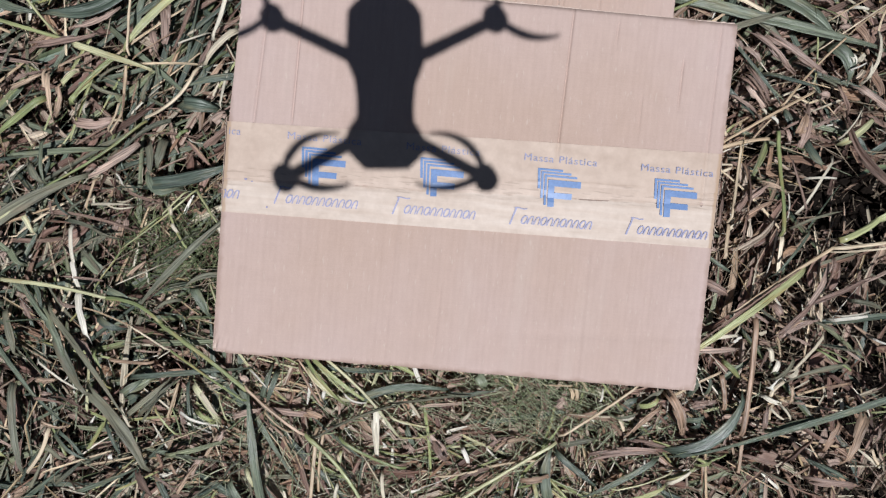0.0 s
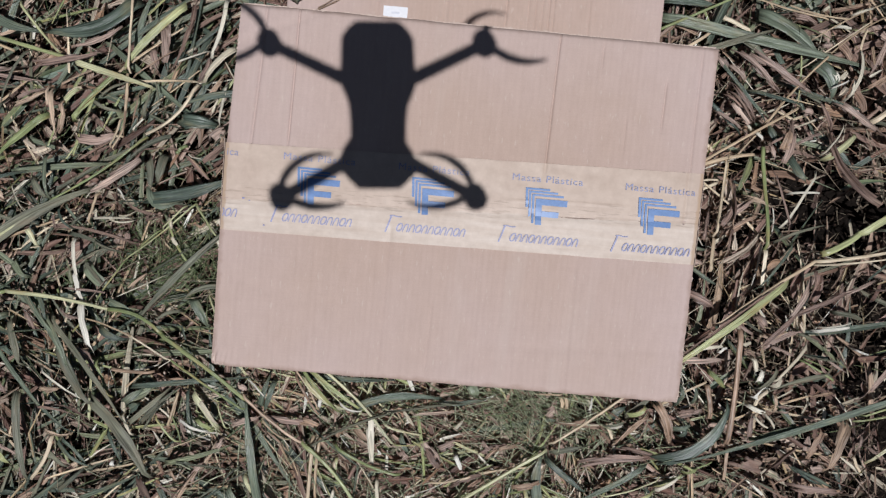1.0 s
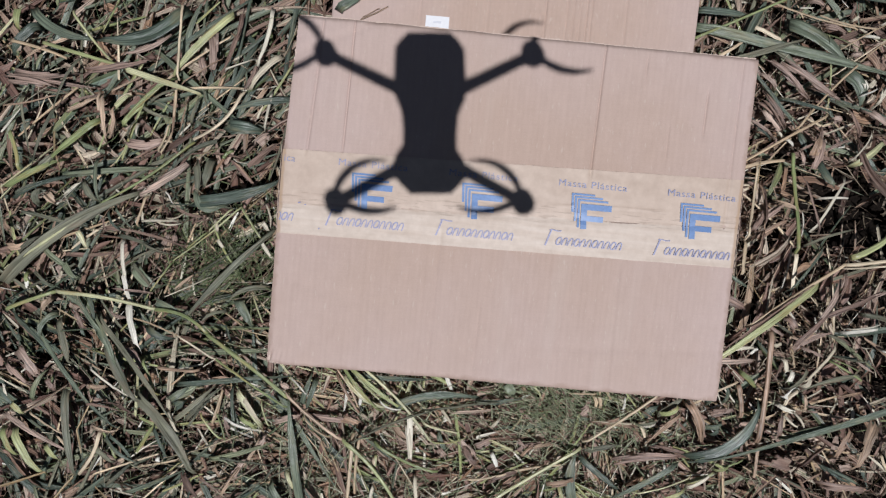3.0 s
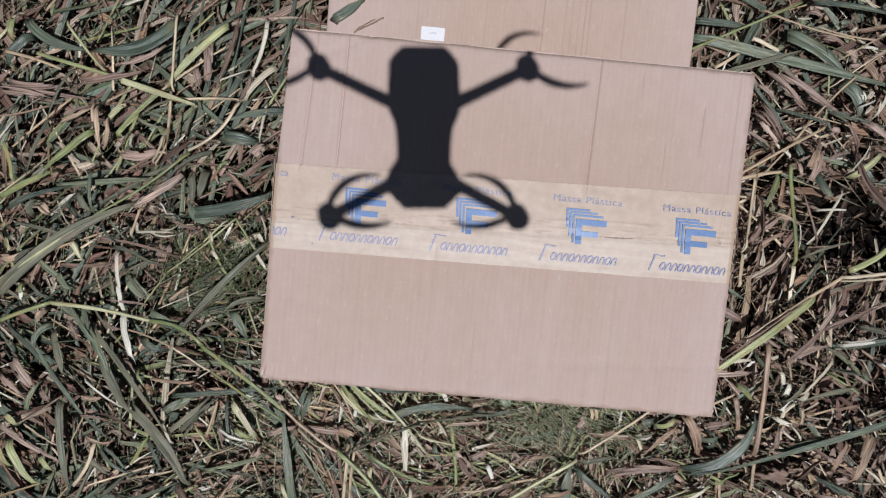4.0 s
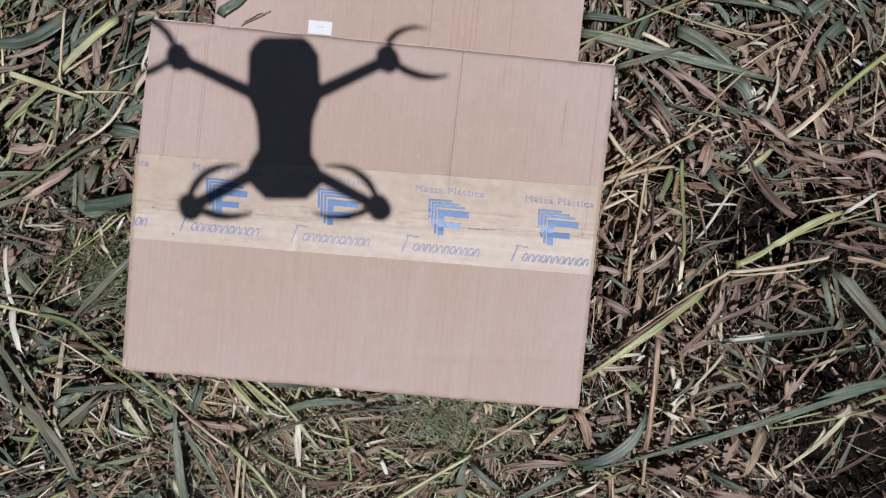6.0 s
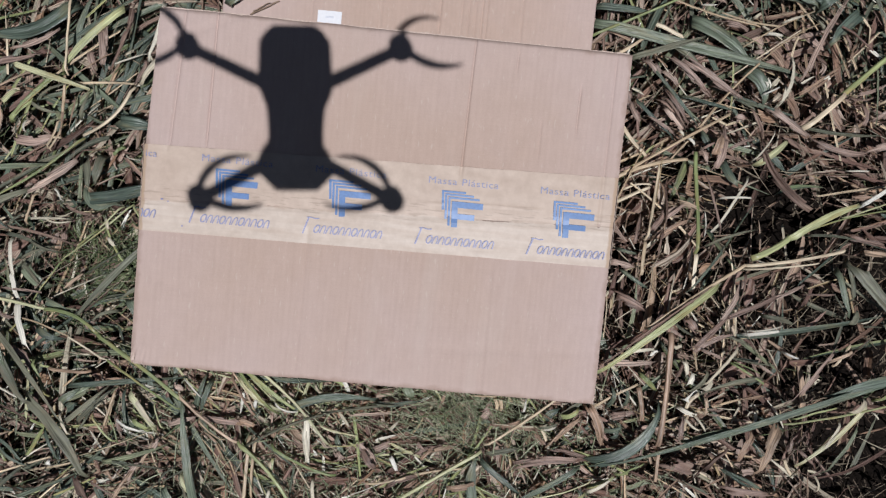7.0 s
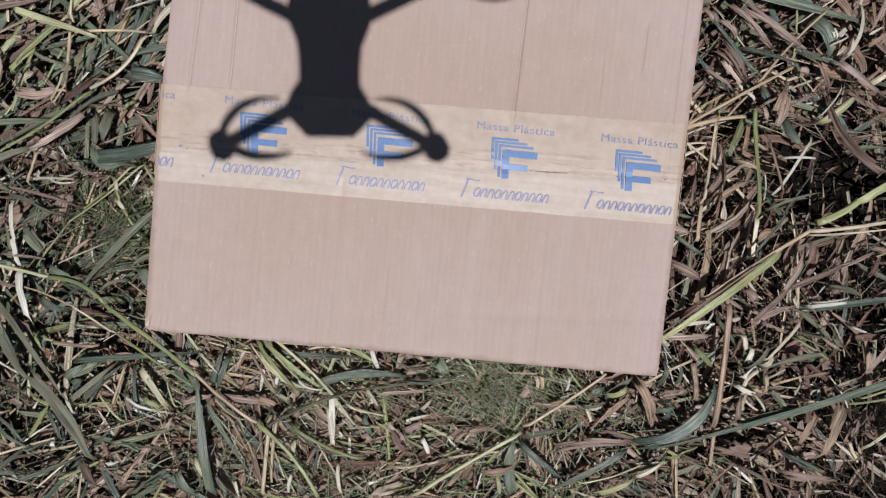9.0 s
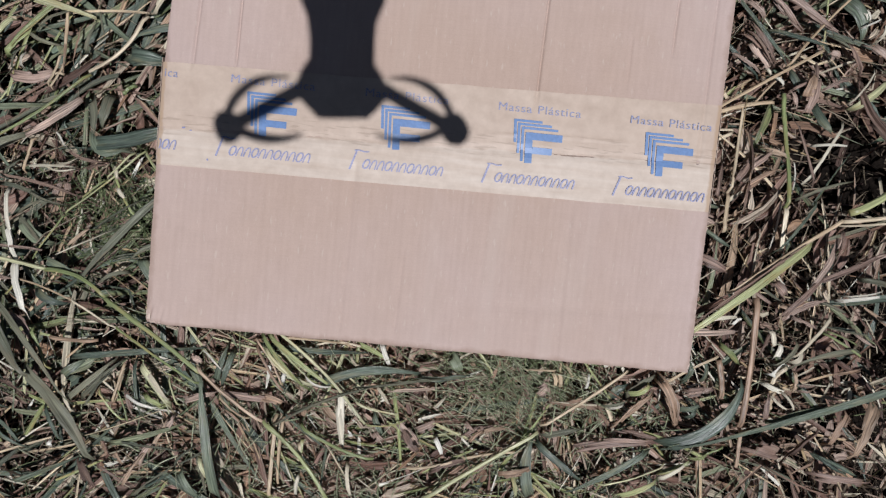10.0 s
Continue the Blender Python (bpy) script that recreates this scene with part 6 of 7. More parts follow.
olive((-0.3620, -0.2370), (-0.3368, -0.2174), (-0.3130, -0.1960), 5.7, 10)
olive((-0.3460, -0.2440), (-0.3315, -0.2279), (-0.3230, -0.2080), 2.5, 10)
lime((-0.3300, -0.2270), (-0.3222, -0.2456), (-0.3080, -0.2600), 3.1, 10)
lime((-0.3140, -0.2240), (-0.3066, -0.2413), (-0.3040, -0.2600), 2.5, 9)
straw((-0.3050, -0.2010), (-0.3104, -0.2202), (-0.3170, -0.2390), 3.8, 11)
pale((-0.3070, -0.2300), (-0.2905, -0.2386), (-0.2730, -0.2450), 3.1, 11)
green((-0.2940, -0.1960), (-0.2938, -0.2257), (-0.2890, -0.2550), 3.8, 10)
limeleaf((-0.2860, -0.2310), (-0.2768, -0.2372), (-0.2680, -0.2440), 5.0, 9)
pale((-0.2810, -0.2080), (-0.2727, -0.2221), (-0.2640, -0.2360), 5.0, 13)
lime((-0.2620, -0.2140), (-0.2595, -0.2296), (-0.2530, -0.2440), 2.5, 11)
pinkish((-0.2510, -0.2400), (-0.2343, -0.2324), (-0.2160, -0.2300), 6.3, 8)
pinkish((-0.2680, -0.2680), (-0.2602, -0.2608), (-0.2560, -0.2510), 5.7, 8)
pale((-0.2310, -0.1860), (-0.2154, -0.1926), (-0.2090, -0.2090), 1.9, 9)
green((-0.1990, -0.1890), (-0.2051, -0.2071), (-0.2120, -0.2250), 5.7, 8)
stalk((-0.1770, -0.1820), (-0.1655, -0.2054), (-0.1510, -0.2270), 3.8, 12)
limeleaf((-0.1670, -0.1850), (-0.1508, -0.2145), (-0.1190, -0.2240), 5.0, 11)
dry((-0.1770, -0.2350), (-0.1615, -0.2328), (-0.1490, -0.2420), 8.2, 8)
dry((-0.1320, -0.2550), (-0.1294, -0.2465), (-0.1270, -0.2380), 5.0, 9)
pale((-0.0970, -0.2410), (-0.0951, -0.2605), (-0.0930, -0.2800), 5.7, 11)
pale((-0.1480, -0.2090), (-0.1508, -0.2142), (-0.1500, -0.2200), 3.8, 9)
straw((-0.1360, -0.2810), (-0.1338, -0.2915), (-0.1380, -0.3010), 4.4, 8)
olive((-0.1450, -0.2500), (-0.1119, -0.2360), (-0.0780, -0.2240), 3.1, 13)
olive((-0.0780, -0.2240), (-0.0461, -0.2196), (-0.0140, -0.2180), 2.5, 13)
pale((-0.0840, -0.1920), (-0.0817, -0.2062), (-0.0700, -0.2010), 2.5, 10)
pale((-0.0590, -0.2220), (-0.0513, -0.2318), (-0.0460, -0.2430), 3.1, 10)
pinkish((-0.1230, -0.2030), (-0.1130, -0.2012), (-0.1070, -0.2090), 6.3, 7)
lime((-0.0810, -0.2380), (-0.0651, -0.2491), (-0.0460, -0.2490), 3.1, 10)
lime((-0.0710, -0.2600), (-0.0499, -0.2657), (-0.0300, -0.2570), 1.9, 12)
green((-0.0620, -0.2520), (-0.0581, -0.2640), (-0.0520, -0.2750), 5.7, 8)
pinkish((-0.0330, -0.2660), (-0.0266, -0.2804), (-0.0160, -0.2920), 7.6, 7)
pinkish((-0.0620, -0.2690), (-0.0580, -0.2750), (-0.0520, -0.2790), 7.6, 7)
pale((-0.0040, -0.2440), (0.0025, -0.2375), (0.0090, -0.2310), 1.9, 12)
straw((0.1150, -0.2090), (0.1201, -0.2159), (0.1170, -0.2240), 5.0, 9)
straw((0.1210, -0.2090), (0.1246, -0.2163), (0.1220, -0.2240), 5.0, 9)
pinkish((0.1000, -0.2330), (0.1061, -0.2276), (0.1090, -0.2200), 8.8, 8)
straw((0.0860, -0.2060), (0.1020, -0.2060), (0.1180, -0.2060), 2.5, 11)
pale((0.1460, -0.2240), (0.1490, -0.2162), (0.1500, -0.2080), 2.5, 11)
dry((0.1250, -0.2390), (0.1355, -0.2339), (0.1470, -0.2320), 5.7, 8)
dry((0.1590, -0.2440), (0.1635, -0.2533), (0.1720, -0.2590), 5.6, 9)
olive((0.1620, -0.2400), (0.1753, -0.2352), (0.1890, -0.2320), 3.1, 10)
pale((0.1680, -0.2410), (0.1761, -0.2395), (0.1840, -0.2370), 2.5, 10)
limeleaf((0.1860, -0.2270), (0.1980, -0.2242), (0.2060, -0.2150), 5.6, 9)
dry((0.1710, -0.2610), (0.1874, -0.2395), (0.2080, -0.2220), 4.9, 12)
olive((0.1070, -0.2750), (0.1248, -0.2670), (0.1440, -0.2640), 5.7, 9)
dry((0.0480, -0.2660), (0.0350, -0.2699), (0.0320, -0.2820), 5.7, 8)
pinkish((0.0250, -0.2750), (0.0411, -0.2628), (0.0610, -0.2630), 5.0, 9)
straw((0.0220, -0.2980), (0.0538, -0.2887), (0.0870, -0.2890), 3.8, 10)
pinkish((0.2960, 0.1700), (0.3269, 0.1527), (0.3480, 0.1240), 5.7, 10)
pinkish((0.3310, 0.1580), (0.3476, 0.1480), (0.3610, 0.1340), 7.6, 9)
pinkish((0.2940, 0.1550), (0.3050, 0.1460), (0.3140, 0.1350), 5.7, 8)
brown((0.2890, 0.1240), (0.3102, 0.1119), (0.3210, 0.0900), 3.8, 9)
brown((0.2950, 0.1270), (0.3103, 0.1072), (0.3250, 0.0870), 3.2, 9)
green((0.3160, 0.1270), (0.3463, 0.1172), (0.3770, 0.1090), 3.8, 10)
pinkish((0.3750, 0.1030), (0.3818, 0.1027), (0.3880, 0.1000), 8.8, 8)
dry((0.3540, 0.0590), (0.3551, 0.0739), (0.3620, 0.0870), 9.4, 10)
pale((0.4080, 0.1460), (0.4114, 0.1404), (0.4130, 0.1340), 5.7, 9)
stalk((-0.147, 0.202), (-0.129, 0.208), (-0.115, 0.217), 1.8, 28)
stalk((-0.144, 0.205), (-0.132, 0.210), (-0.124, 0.215), 1.2, 28)
green((-0.168, 0.212), (-0.152, 0.220), (-0.135, 0.236), 9.8, 30)

# ---- the mat of cuttings: past counting, one object of each sort ----
RNG = np.random.default_rng(5)
COS_B, SIN_B = math.cos(TURN_BOX), math.sin(TURN_BOX)
step_np = lambda a, b, x: (lambda t: t * t * (3 - 2 * t))(np.clip((x - a) / (b - a), 0, 1))


def top_np(x, y):
    return 0.004 + 0.024 * step_np(0.1, 0.28, x) * (1 - step_np(-0.05, 0.06, y)) * (1 - step_np(0.75, 1.6, x)) * step_np(-1.5, -0.6, y)


def hollow_np(x, y):
    a = 1.2 * np.exp(-(((x - 0.45) / 0.095) ** 2 + ((y + 0.004) / 0.042) ** 2))
    b = 1.2 * np.exp(-(((x - 0.59) / 0.075) ** 2 + ((y + 0.285) / 0.05) ** 2))
    c = np.exp(-(((x - 0.47) / 0.05) ** 2 + ((y + 0.245) / 0.012) ** 2))
    return np.minimum(1, a + b + 0.6 * c)


def in_box(x, y, u0=-0.204, u1=0.204, v0=-0.154, v1=0.305):
    u, v = x * COS_B + y * SIN_B, -x * SIN_B + y * COS_B
    return (u > u0) & (u < u1) & (v > v0) & (v < v1)


def strips(name, material, n, area, length, width, depth, label, category, wild=0.35, fold=0.3, segs=5, share=None, heading=None, curl=1.0, tip=0.3, tilt=0.2, bare=True, under=False):
    """n strips strewn over area (x0, x1, y0, y1) at depth below the mat's upper side; share(x, y) thins them out."""
    x = RNG.uniform(area[0], area[1], n)
    y = RNG.uniform(area[2], area[3], n)
    ok = np.ones(n, bool)
    if share:
        ok &= RNG.random(n) < share(x, y)
    if bare:
        ok &= RNG.random(n) > np.maximum(hollow_np(x, y) * 1.15, 0.74 * step_np(0.38, 0.53, x) * (1 - step_np(-0.1, 0.03, y)))
    x, y = x[ok], y[ok]
    n = len(x)
    ln = RNG.uniform(0, 1, n) ** 1.6 * (length[1] - length[0]) + length[0]
    wd = RNG.uniform(0, 1, n) ** 1.4 * (width[1] - width[0]) + width[0]
    th = RNG.uniform(0, 2 * math.pi, n) if heading is None else heading(x, y, n)
    bend = RNG.normal(0, wild * 0.5, n) * curl
    zc = top_np(x, y) - RNG.uniform(depth[0], depth[1], n)
    pitch = RNG.normal(0, tilt, n)
    arch = RNG.normal(0, 0.06, n)
    roll = RNG.normal(0, 0.48, n)
    twist = RNG.normal(0, 0.5, n)
    s = np.linspace(0, 1, segs + 1)
    ang = th[:, None] + bend[:, None] * (s[None] - 0.5) * 2
    kinked = (RNG.random(n) < 0.3) * RNG.normal(0, 0.8, n)
    ang = ang + kinked[:, None] * (s[None] > RNG.uniform(0.3, 0.8, n)[:, None])
    px = np.cumsum(np.cos(ang), 1) * (ln / segs)[:, None]
    py = np.cumsum(np.sin(ang), 1) * (ln / segs)[:, None]
    px += (x - px.mean(1))[:, None]
    py += (y - py.mean(1))[:, None]
    pz = zc[:, None] + ln[:, None] * (np.sin(pitch)[:, None] * (s[None] - 0.5) + arch[:, None] * np.sin(s[None] * math.pi))
    pz = np.minimum(pz, top_np(px, py) + 0.012)
    tips = np.clip(tip + RNG.normal(0, 0.25, n), 0.03, 0.9)
    w = wd[:, None] / 2 * (1 - (1 - tips)[:, None] * s[None] ** 2.5) * (0.8 + 0.2 * np.minimum(1, s * segs))[None]
    w = w * (1 + RNG.normal(0, 0.08, w.shape))
    slant0, slant1 = RNG.normal(0, 1.8, n), RNG.normal(0, 1.8, n)
    r = roll[:, None] + twist[:, None] * (s[None] - 0.5)
    ax, ay, az = -np.sin(ang) * np.cos(r), np.cos(ang) * np.cos(r), np.sin(r)
    ux, uy, uz = np.sin(ang) * np.sin(r), -np.cos(ang) * np.sin(r), np.cos(r)
    verts = np.empty((n, segs + 1, 3, 3))
    for k, c in enumerate((-1, 0, 1)):
        lift = w * fold * 1.2 * (abs(c) - 0.5)
        verts[:, :, k, 0] = px + ax * w * c + ux * lift
        verts[:, :, k, 1] = py + ay * w * c + uy * lift
        verts[:, :, k, 2] = pz + az * w * c + uz * lift
        for end, slant in ((0, slant0), (-1, slant1)):
            verts[:, end, k, 0] += np.cos(ang[:, end]) * w[:, end] * c * slant
            verts[:, end, k, 1] += np.sin(ang[:, end]) * w[:, end] * c * slant
    clash = in_box(verts[..., 0], verts[..., 1]).any((1, 2))
    if under:
        clash = (verts[..., 2] > 0.013).any((1, 2))
    verts = verts[~clash]
    keep_ln = ln[~clash]
    n = len(verts)
    per = (segs + 1) * 3
    quad = []
    for i in range(segs):
        for k in range(2):
            quad.append((i * 3 + k, i * 3 + k + 1, i * 3 + k + 4, i * 3 + k + 3))
    quad = np.array(quad)
    faces = (np.arange(n) * per)[:, None, None] + quad[None]
    nf = n * len(quad)
    me = bpy.data.meshes.new(name)
    me.vertices.add(n * per)
    me.vertices.foreach_set("co", verts.reshape(-1))
    me.loops.add(nf * 4)
    me.loops.foreach_set("vertex_index", faces.reshape(-1).astype(np.int32))
    me.polygons.add(nf)
    me.polygons.foreach_set("loop_start", np.arange(0, nf * 4, 4, dtype=np.int32))
    uv = me.uv_layers.new(name="UVMap")
    local = quad.reshape(-1)
    us = np.tile((local % 3) / 2, (n, 1))
    vs = (local // 3 / segs)[None] * keep_ln[:, None] * 25
    uv.data.foreach_set("uv", np.stack([us, vs], -1).reshape(-1))
    me.materials.append(material)
    me.update(calc_edges=True)
    me.shade_smooth()
    # the midrib stays a sharp fold
    ends = np.empty(len(me.edges) * 2, np.int32)
    me.edges.foreach_get("vertices", ends)
    ends = ends.reshape(-1, 2) % per % 3
    me.attributes.new("sharp_edge", "BOOLEAN", "EDGE").data.foreach_set("value", (ends == 1).all(1))
    ob = new(name, me)
    return tagged(ob, label, category, "", "stuff")


NEAR = (-0.72, 0.78, -0.52, 0.45)


def green_share(x, y):
    """Greener to the west and along the carton's south side, browner to the east."""
    return np.clip(0.54 - 0.42 * step_np(-0.1, 0.35, x) + 0.25 * step_np(0.1, 0.25, y) * step_np(0.1, 0.3, x), 0.12, 1)


def brown_share(x, y):
    return np.clip(0.84 + 0.16 * step_np(-0.3, 0.2, x), 0, 1) * (1 - 0.6 * step_np(0.36, 0.5, x) * (1 - step_np(-0.1, 0.02, y)))


def debris_share(x, y):
    return (0.25 + 0.75 * step_np(0.3, 0.45, x) * (1 - step_np(0.0, 0.1, y))) * (1 - 0.75 * hollow_np(x, y))


def lie(x, y):
    """The way in which the mower laid the cuttings: it swings from place to place."""
    return 0.9 + 1.1 * np.sin(7.0 * x + 4.0 * y + 0.5) + 0.9 * np.sin(11.0 * y - 6.0 * x) + 0.5 * np.sin(23.0 * x + 3.0) * np.cos(19.0 * y)


def slanted(x, y, n):
    """Mostly leaning one way in the north-west, in swaths elsewhere, some anyhow."""
    west = (x < -0.15) & (y > -0.05)
    swath = np.where(west, RNG.normal(0.75, 0.35, n), lie(x, y) + RNG.normal(0, 0.35, n))
    return np.where(RNG.random(n) < 0.6, swath, RNG.uniform(0, 2 * math.pi, n))


def south_share(x, y):
    return np.exp(-(((x + 0.03) / 0.28) ** 4 + ((y + 0.27) / 0.1) ** 4))


def pale_share(x, y):
    """Bleached bits lie thickest along the carton's south side."""
    south = np.exp(-(((x + 0.05) / 0.35) ** 2 + ((y + 0.26) / 0.09) ** 2))
    return np.clip(0.3 + 0.9 * south, 0, 1) * (1 - 0.6 * step_np(0.38, 0.5, x) * (1 - step_np(-0.1, 0.05, y)))


strips("dry_cuttings", dry_litter, 4300, NEAR, (0.03, 0.13), (0.002, 0.009), (0.008, 0.06), "dry brown leaf strips matted together", "cuttings", 0.3, 0.45, 6, brown_share, slanted, 1.0, 0.4)
strips("dry_chips", russet_litter, 2600, NEAR, (0.018, 0.065), (0.002, 0.008), (0.012, 0.06), "small brown chips of dry leaves", "cuttings", 0.4, 0.5, 3, brown_share, None, 1.0, 0.5, 0.35)
strips("green_cuttings", green_litter, 4200, NEAR, (0.03, 0.19), (0.0018, 0.009), (0.006, 0.06), "matted blue-green grass cuttings", "cuttings", 0.25, 0.4, 7, green_share, slanted, 1.0, 0.2)
strips("thin_stalks", dry_litter, 4200, NEAR, (0.025, 0.13), (0.0007, 0.0026), (0.004, 0.055), "thin brown stalks and split stems", "cuttings", 0.15, 0.8, 4, brown_share, slanted, 1.0, 0.7, 0.25)
strips("straw_cuttings", straw_litter, 2000, NEAR, (0.02, 0.12), (0.0009, 0.0034), (0.0, 0.04), "thin golden straw pieces among the cuttings", "cuttings", 0.1, 0.7, 4, pale_share, slanted, 1.0, 0.7)
strips("pale_cuttings", pale_litter, 3000, NEAR, (0.01, 0.045), (0.0008, 0.0036), (-0.001, 0.03), "short whitish straw bits among the cuttings", "cuttings", 0.1, 0.7, 3, pale_share, None, 1.0, 0.5)
strips("green_threads", thread_green, 2300, NEAR, (0.015, 0.07), (0.0005, 0.0016), (-0.003, 0.035), "fine green grass threads among the cuttings", "cuttings", 0.4, 0.3, 5, green_share, None, 1.2, 0.4, 0.35)
strips("brown_threads", thread_grey, 1700, NEAR, (0.01, 0.06), (0.0005, 0.0016), (0.002, 0.045), "fine brown rootlets and stalk fibres", "cuttings", 0.5, 0.3, 5, None, None, 1.3, 0.6, 0.35)
strips("pale_threads", thread_pale, 2300, NEAR, (0.015, 0.09), (0.0004, 0.0012), (-0.006, 0.012), "fine pale straw fibres on the cuttings", "cuttings", 0.2, 0.4, 5, None, slanted, 1.0, 0.6, 0.3)
strips("fine_debris", crumb_skin, 7000, (0.28, 0.78, -0.5, 0.1), (0.003, 0.016), (0.0006, 0.0024), (0.03, 0.07), "fine brown plant crumbs on the soil, darkened for the hollows' shade", "cuttings", 0.4, 0.4, 2, debris_share, None, 1.0, 0.7, 0.5, False)
strips("broken_rootlets", thread_grey, 3800, (0.28, 0.78, -0.5, 0.1), (0.006, 0.026), (0.0008, 0.0028), (0.01, 0.06), "short broken brown rootlets and leaf crumbs on the soil", "cuttings", 0.5, 0.5, 3, debris_share, None, 1.0, 0.6, 0.7, False)


strips("pressed_cuttings", dry_litter, 1500, (-0.24, 0.24, -0.2, 0.34), (0.03, 0.09), (0.003, 0.008), (-0.003, 0.05), "dry cuttings pressed flat under the carton", "cuttings", 0.3, 0.2, 4, None, None, 1.0, 0.5, 0.05, False, True)


def patch_of(cx, cy, rx, ry):
    return lambda x, y: np.exp(-(((x - cx) / rx) ** 2 + ((y - cy) / ry) ** 2))


def fanned(x, y, n):
    return RNG.normal(-0.65, 0.4, n)


strips("feathery_weed", thread_green, 2600, (-0.1, 0.25, -0.32, -0.16), (0.008, 0.03), (0.0006, 0.0015), (-0.012, 0.004), "feathery fine-leaved green weed at the carton's foot", "weed", 0.5, 0.2, 4, patch_of(0.08, -0.2, 0.06, 0.028), None, 1.2, 0.4, 0.5)
strips("feathery_weed", thread_light, 2300, (-0.1, 0.25, -0.34, -0.16), (0.02, 0.07), (0.0005, 0.0011), (-0.014, 0.0), "feathery fine-leaved green weed at the carton's foot", "weed", 0.25, 0.2, 5, patch_of(0.085, -0.225, 0.06, 0.035), fanned, 1.0, 0.4, 0.25)
strips("feathery_weed", thread_green, 3500, (-0.42, -0.18, -0.2, 0.02), (0.008, 0.035), (0.0006, 0.0014), (-0.009, 0.008), "feathery fine-leaved green weed at the carton's foot", "weed", 0.5, 0.2, 4, patch_of(-0.3, -0.06, 0.06, 0.05), None, 1.2, 0.4, 0.5)
outer = lambda x, y: ((x < -0.7) | (x > 0.76) | (y < -0.5) | (y > 0.43)) * np.exp(-np.hypot(x, y) / 0.9) * (np.hypot(x, y) < 2.3 + 0.3 * np.sin(7 * x) * np.cos(5 * y))
strips("outer_dry_cuttings", dry_litter, 60000, (-3, 3, -2.6, 2.6), (0.04, 0.16), (0.004, 0.012), (-0.004, 0.03), "dry brown cuttings spread over the field", "cuttings", 0.4, 0.35, 4, outer, None, 1.0, 0.5)
strips("outer_green_cuttings", green_litter, 52000, (-3, 3, -2.6, 2.6), (0.06, 0.22), (0.003, 0.01), (-0.01, 0.02), "green cuttings spread over the field", "cuttings", 0.4, 0.35, 5, outer, None, 1.0, 0.25)
ring = lambda x, y: ((x < -0.68) | (x > 0.74) | (y < -0.48) | (y > 0.41)) * (1 - step_np(0.75, 1.5, np.hypot(x, y)))
strips("verge_dry_cuttings", dry_litter, 13000, (-1.5, 1.5, -1.5, 1.5), (0.03, 0.13), (0.003, 0.011), (0.0, 0.05), "dry brown cuttings matted round the carton", "cuttings", 0.3, 0.4, 4, ring, slanted, 1.0, 0.4, 0.2, False)
strips("verge_green_cuttings", green_litter, 9000, (-1.5, 1.5, -1.5, 1.5), (0.04, 0.19), (0.003, 0.01), (0.0, 0.045), "green cuttings matted round the carton", "cuttings", 0.25, 0.4, 5, ring, slanted, 1.0, 0.2, 0.2, False)


# ---- the larger pieces on top, each one by itself ----
PIECE_RNG = random.Random(23)


def piece_mesh(name, length, wide, material, fold, tip, ripple, bend, kink):
    """One loose strip about its own middle: folded, bent, sometimes kinked, with ragged ends."""
    rng = PIECE_RNG
    segs, seed = 9, rng.uniform(0, 99)
    curve = rng.gauss(0, bend * 0.5)
    snap, at = (rng.gauss(0, 0.9), rng.uniform(0.3, 0.75)) if rng.random() < kink else (0.0, 0.5)
    arch, roll0, roll1 = rng.uniform(-0.02, 0.05), rng.gauss(0, 0.38), rng.gauss(0, 0.45)
    x = y = 0.0
    line = []
    for i in range(segs + 1):
        s = i / segs
        a = curve * (s - 0.5) * 2 + (snap if s > at else 0.0)
        line.append((x, y, a))
        x, y = x + math.cos(a) * length / segs, y + math.sin(a) * length / segs
    mx, my = sum(p[0] for p in line) / len(line), sum(p[1] for p in line) / len(line)
    bm = bmesh.new()
    rings, faces = [], []
    cut0, cut1 = rng.gauss(0, 1.4), rng.gauss(0, 1.4)
    for i, (x, y, a) in enumerate(line):
        s = i / segs
        d, side = Vector((math.cos(a), math.sin(a), 0)), Vector((-math.sin(a), math.cos(a), 0))
        roll = roll0 + (roll1 - roll0) * s
        across = side * math.cos(roll) + Vector((0, 0, math.sin(roll)))
        up = Vector((0, 0, math.cos(roll))) - side * math.sin(roll)
        w = wide / 2 * (1 - (1 - tip) * s ** 2.2) * (0.75 + 0.25 * min(1.0, s * 6))
        p = Vector((x - mx, y - my, arch * length * math.sin(s * math.pi)))
        ring = []
        for c in (-1, -0.5, 0, 0.5, 1):
            v = p + across * w * c * (1 + 0.12 * noise.noise(Vector((s * 12, c, seed)))) + up * w * (fold * (abs(c) - 0.4) + ripple * noise.noise(Vector((s * length * 70, c * 1.5, seed))))
            if i == 0:
                v = v + d * w * c * cut0
            if i == segs:
                v = v + d * w * c * cut1
            ring.append(bm.verts.new(v))
        rings.append(ring)
    for i in range(segs):
        for k in range(4):
            f = bm.faces.new((rings[i][k], rings[i][k + 1], rings[i + 1][k + 1], rings[i + 1][k]))
            v0, v1 = i / segs * length * 25, (i + 1) / segs * length * 25
            faces.append((f, ((k / 4, v0), ((k + 1) / 4, v0), ((k + 1) / 4, v1), (k / 4, v1))))
            if k == 2 or (k and fold > 0.3):
                bm.edges.get((rings[i][k], rings[i + 1][k])).smooth = False
    uv_faces(bm, faces)
    me = bpy.data.meshes.new(name)
    bm.to_mesh(me)
    bm.free()
    me.materials.append(material)
    me.shade_smooth()
    return me


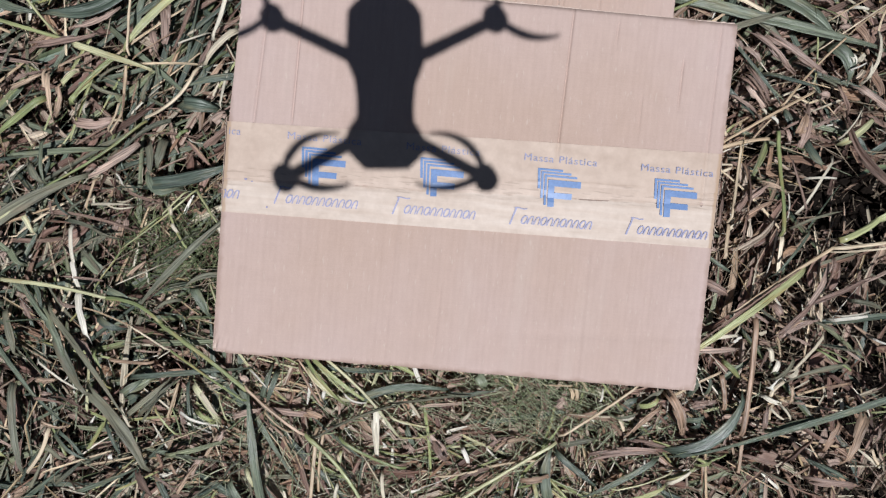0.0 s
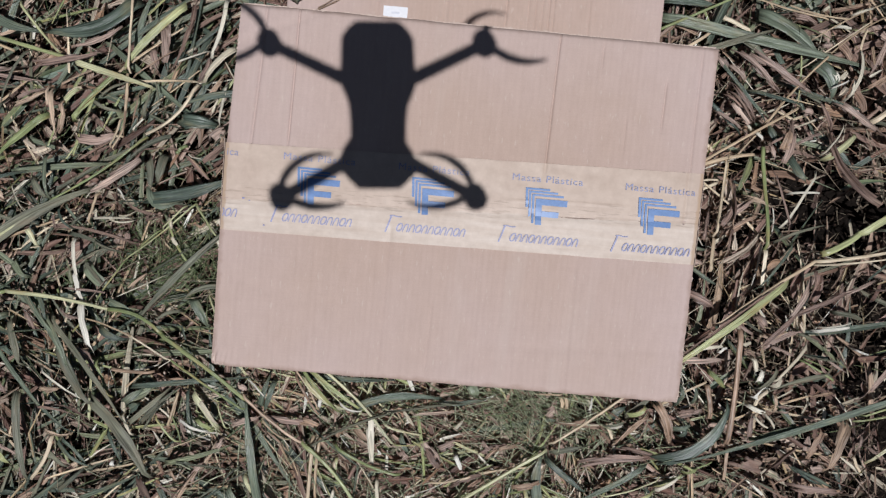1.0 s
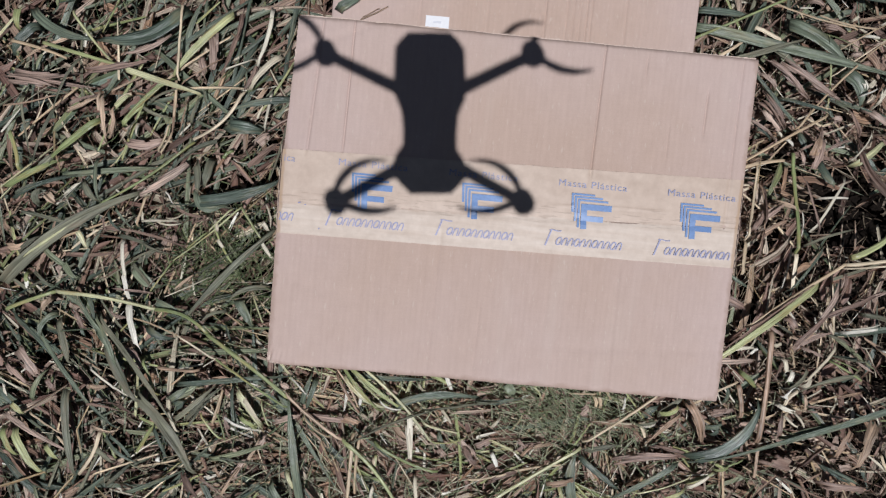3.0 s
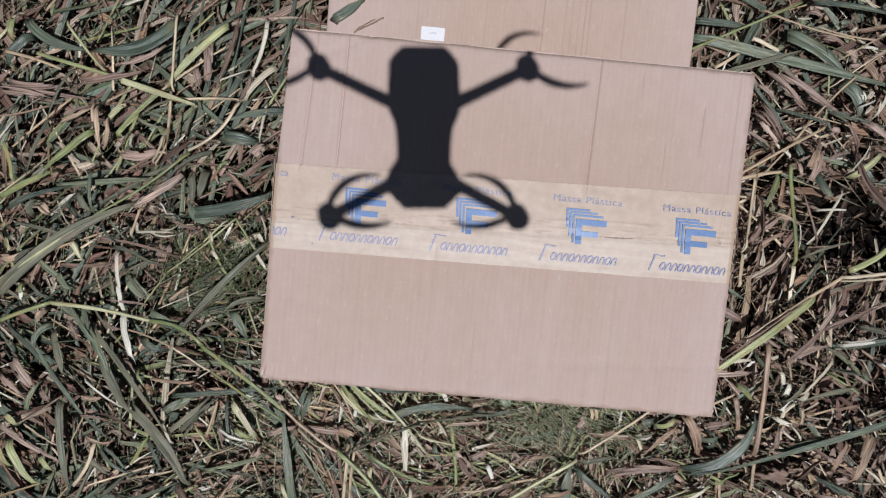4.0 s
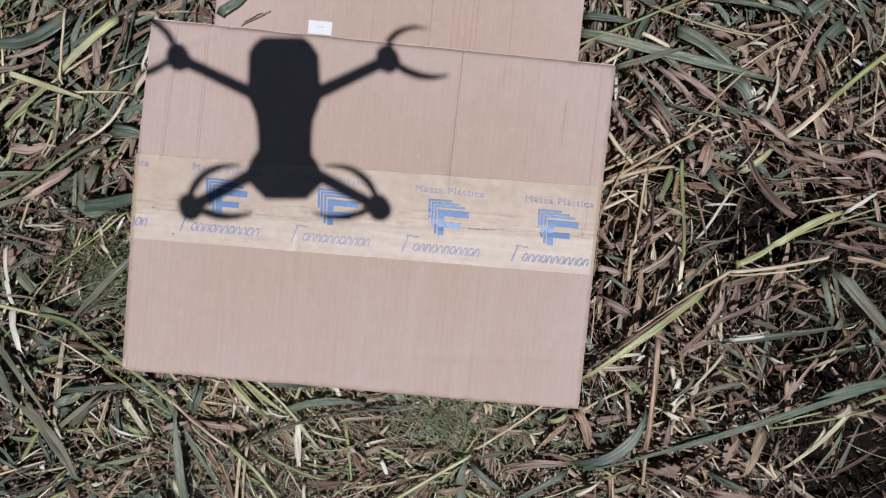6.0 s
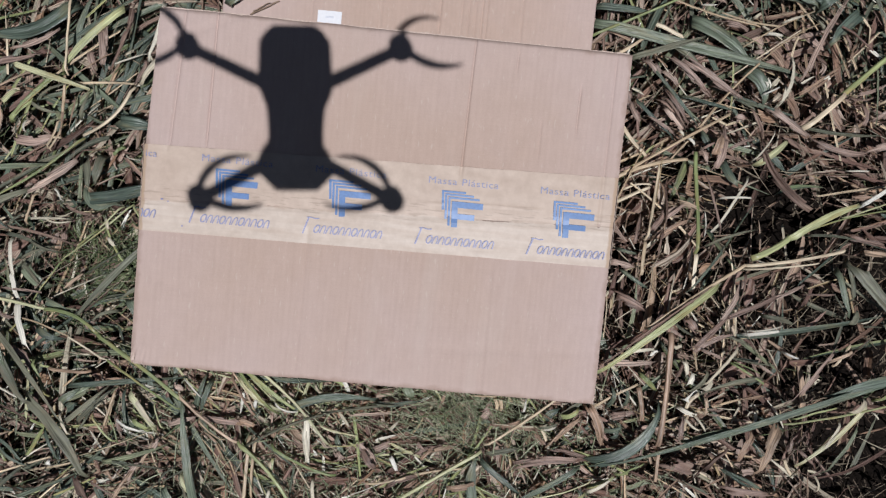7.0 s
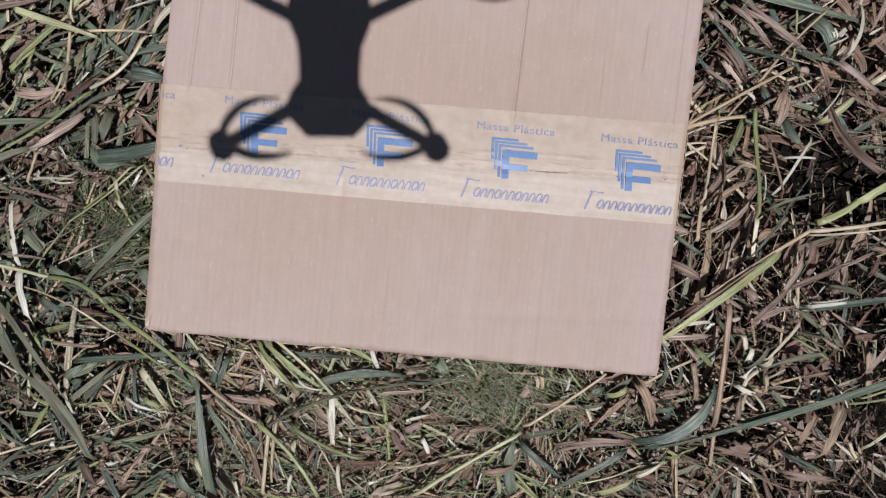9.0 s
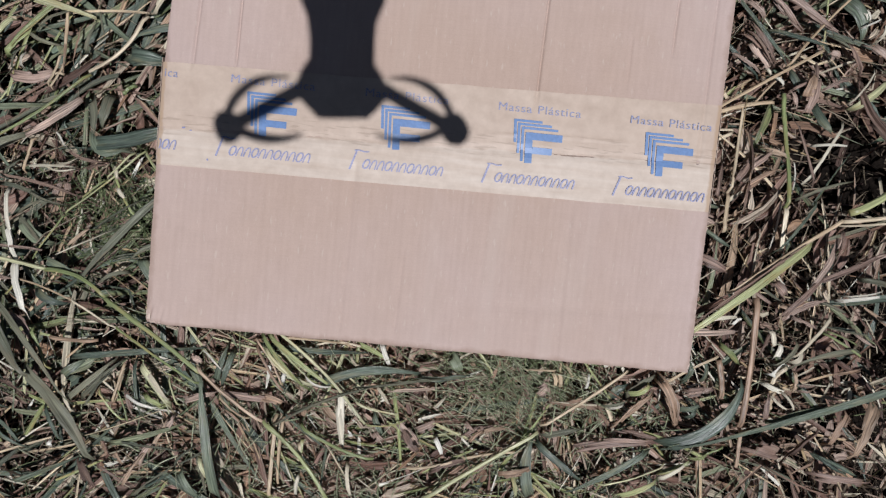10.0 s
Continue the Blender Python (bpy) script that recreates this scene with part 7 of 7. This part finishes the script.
def strew(name, count, material, length, wide, depth, share, fold=0.3, tip=0.4, ripple=0.15, bend=0.3, kink=0.25, straight=0.35):
    """count pieces over the seen ground, clear of the carton and its flap, out of eighteen shapes."""
    rng = PIECE_RNG
    shapes = []
    for k in range(18):
        ln, wd = rng.uniform(*length), rng.uniform(*wide)
        shapes.append((piece_mesh(name, ln, wd, material, fold, tip, ripple, bend, kink), ln))
    made = tries = 0
    while made < count and tries < count * 40:
        tries += 1
        x, y = rng.uniform(-0.58, 0.66), rng.uniform(-0.4, 0.34)
        if rng.random() > float(share(np.array(x), np.array(y))) or rng.random() < max(hollow(x, y) * 1.3, 0.7 * smooth_step(0.39, 0.54, x) * (1 - smooth_step(-0.1, 0.03, y))):
            continue
        me, ln = rng.choice(shapes)
        if x < -0.15 and y > -0.05:
            th = rng.gauss(0.75, straight)
        else:
            th = float(lie(np.array(x), np.array(y))) + rng.gauss(0, straight)
        if rng.random() < 0.4:
            th = rng.uniform(0, 2 * math.pi)
        if any(bool(in_box(np.array(x + math.cos(th) * ln * q), np.array(y + math.sin(th) * ln * q), -0.208, 0.208, -0.158, 0.306)) for q in (-0.55, -0.25, 0, 0.25, 0.55)):
            continue
        ob = new(name, me)
        ob.parent = ground
        tilt = rng.gauss(0, 0.06)
        ob.matrix_basis = pose(x, y, turf_top(x, y) + rng.uniform(*depth), math.degrees(rng.gauss(0, 0.15)), math.degrees(tilt), math.degrees(th))
        made += 1


strips("light_threads", thread_light, 3800, (-0.5, 0.4, -0.45, -0.14), (0.015, 0.075), (0.0005, 0.0017), (-0.008, 0.012), "fine light green grass threads beside the carton", "cuttings", 0.3, 0.4, 5, south_share, None, 1.0, 0.4, 0.3)
strips("bright_chips", russet_litter, 3600, (-0.5, 0.4, -0.45, -0.14), (0.02, 0.08), (0.002, 0.008), (0.0, 0.024), "light brown leaf chips beside the carton", "cuttings", 0.35, 0.5, 5, south_share, slanted, 1.0, 0.4, 0.3)
strew("dry_leaf_piece", 300, dry_skin, (0.03, 0.1), (0.003, 0.009), (-0.022, -0.002), brown_share, 0.4, 0.4, 0.35, 0.3, 0.35)
strew("curled_leaf_piece", 290, russet_skin, (0.015, 0.055), (0.004, 0.011), (-0.016, 0.0), lambda x, y: 0.85 * south_share(x, y) + 0.2 * brown_share(x, y), 0.5, 0.5, 0.5, 0.5, 0.5)
strew("brown_leaf_piece", 150, brown_skin, (0.03, 0.1), (0.003, 0.008), (-0.022, -0.002), brown_share, 0.45, 0.4, 0.35, 0.3, 0.35)
strew("grass_blade_piece", 290, green_leaf, (0.04, 0.2), (0.0025, 0.008), (-0.02, -0.001), green_share, 0.3, 0.15, 0.08, 0.3, 0.25)
strew("wilted_blade_piece", 120, olive_skin, (0.04, 0.18), (0.0025, 0.007), (-0.02, -0.001), green_share, 0.35, 0.2, 0.12, 0.3, 0.25)
strew("straw_piece", 120, straw_skin, (0.03, 0.14), (0.0014, 0.0032), (-0.008, 0.006), brown_share, 0.8, 0.7, 0.05, 0.08, 0.2)
strew("stem_piece", 55, lime_skin, (0.03, 0.12), (0.002, 0.0045), (-0.006, 0.006), green_share, 0.8, 0.7, 0.05, 0.12, 0.15)
strew("stem_piece", 40, lime_skin, (0.03, 0.1), (0.002, 0.0042), (-0.004, 0.008), south_share, 0.8, 0.7, 0.05, 0.1, 0.1)
strew("pale_splinter", 170, pale_skin, (0.012, 0.05), (0.0012, 0.004), (-0.006, 0.006), pale_share, 0.5, 0.4, 0.15, 0.1, 0.25)
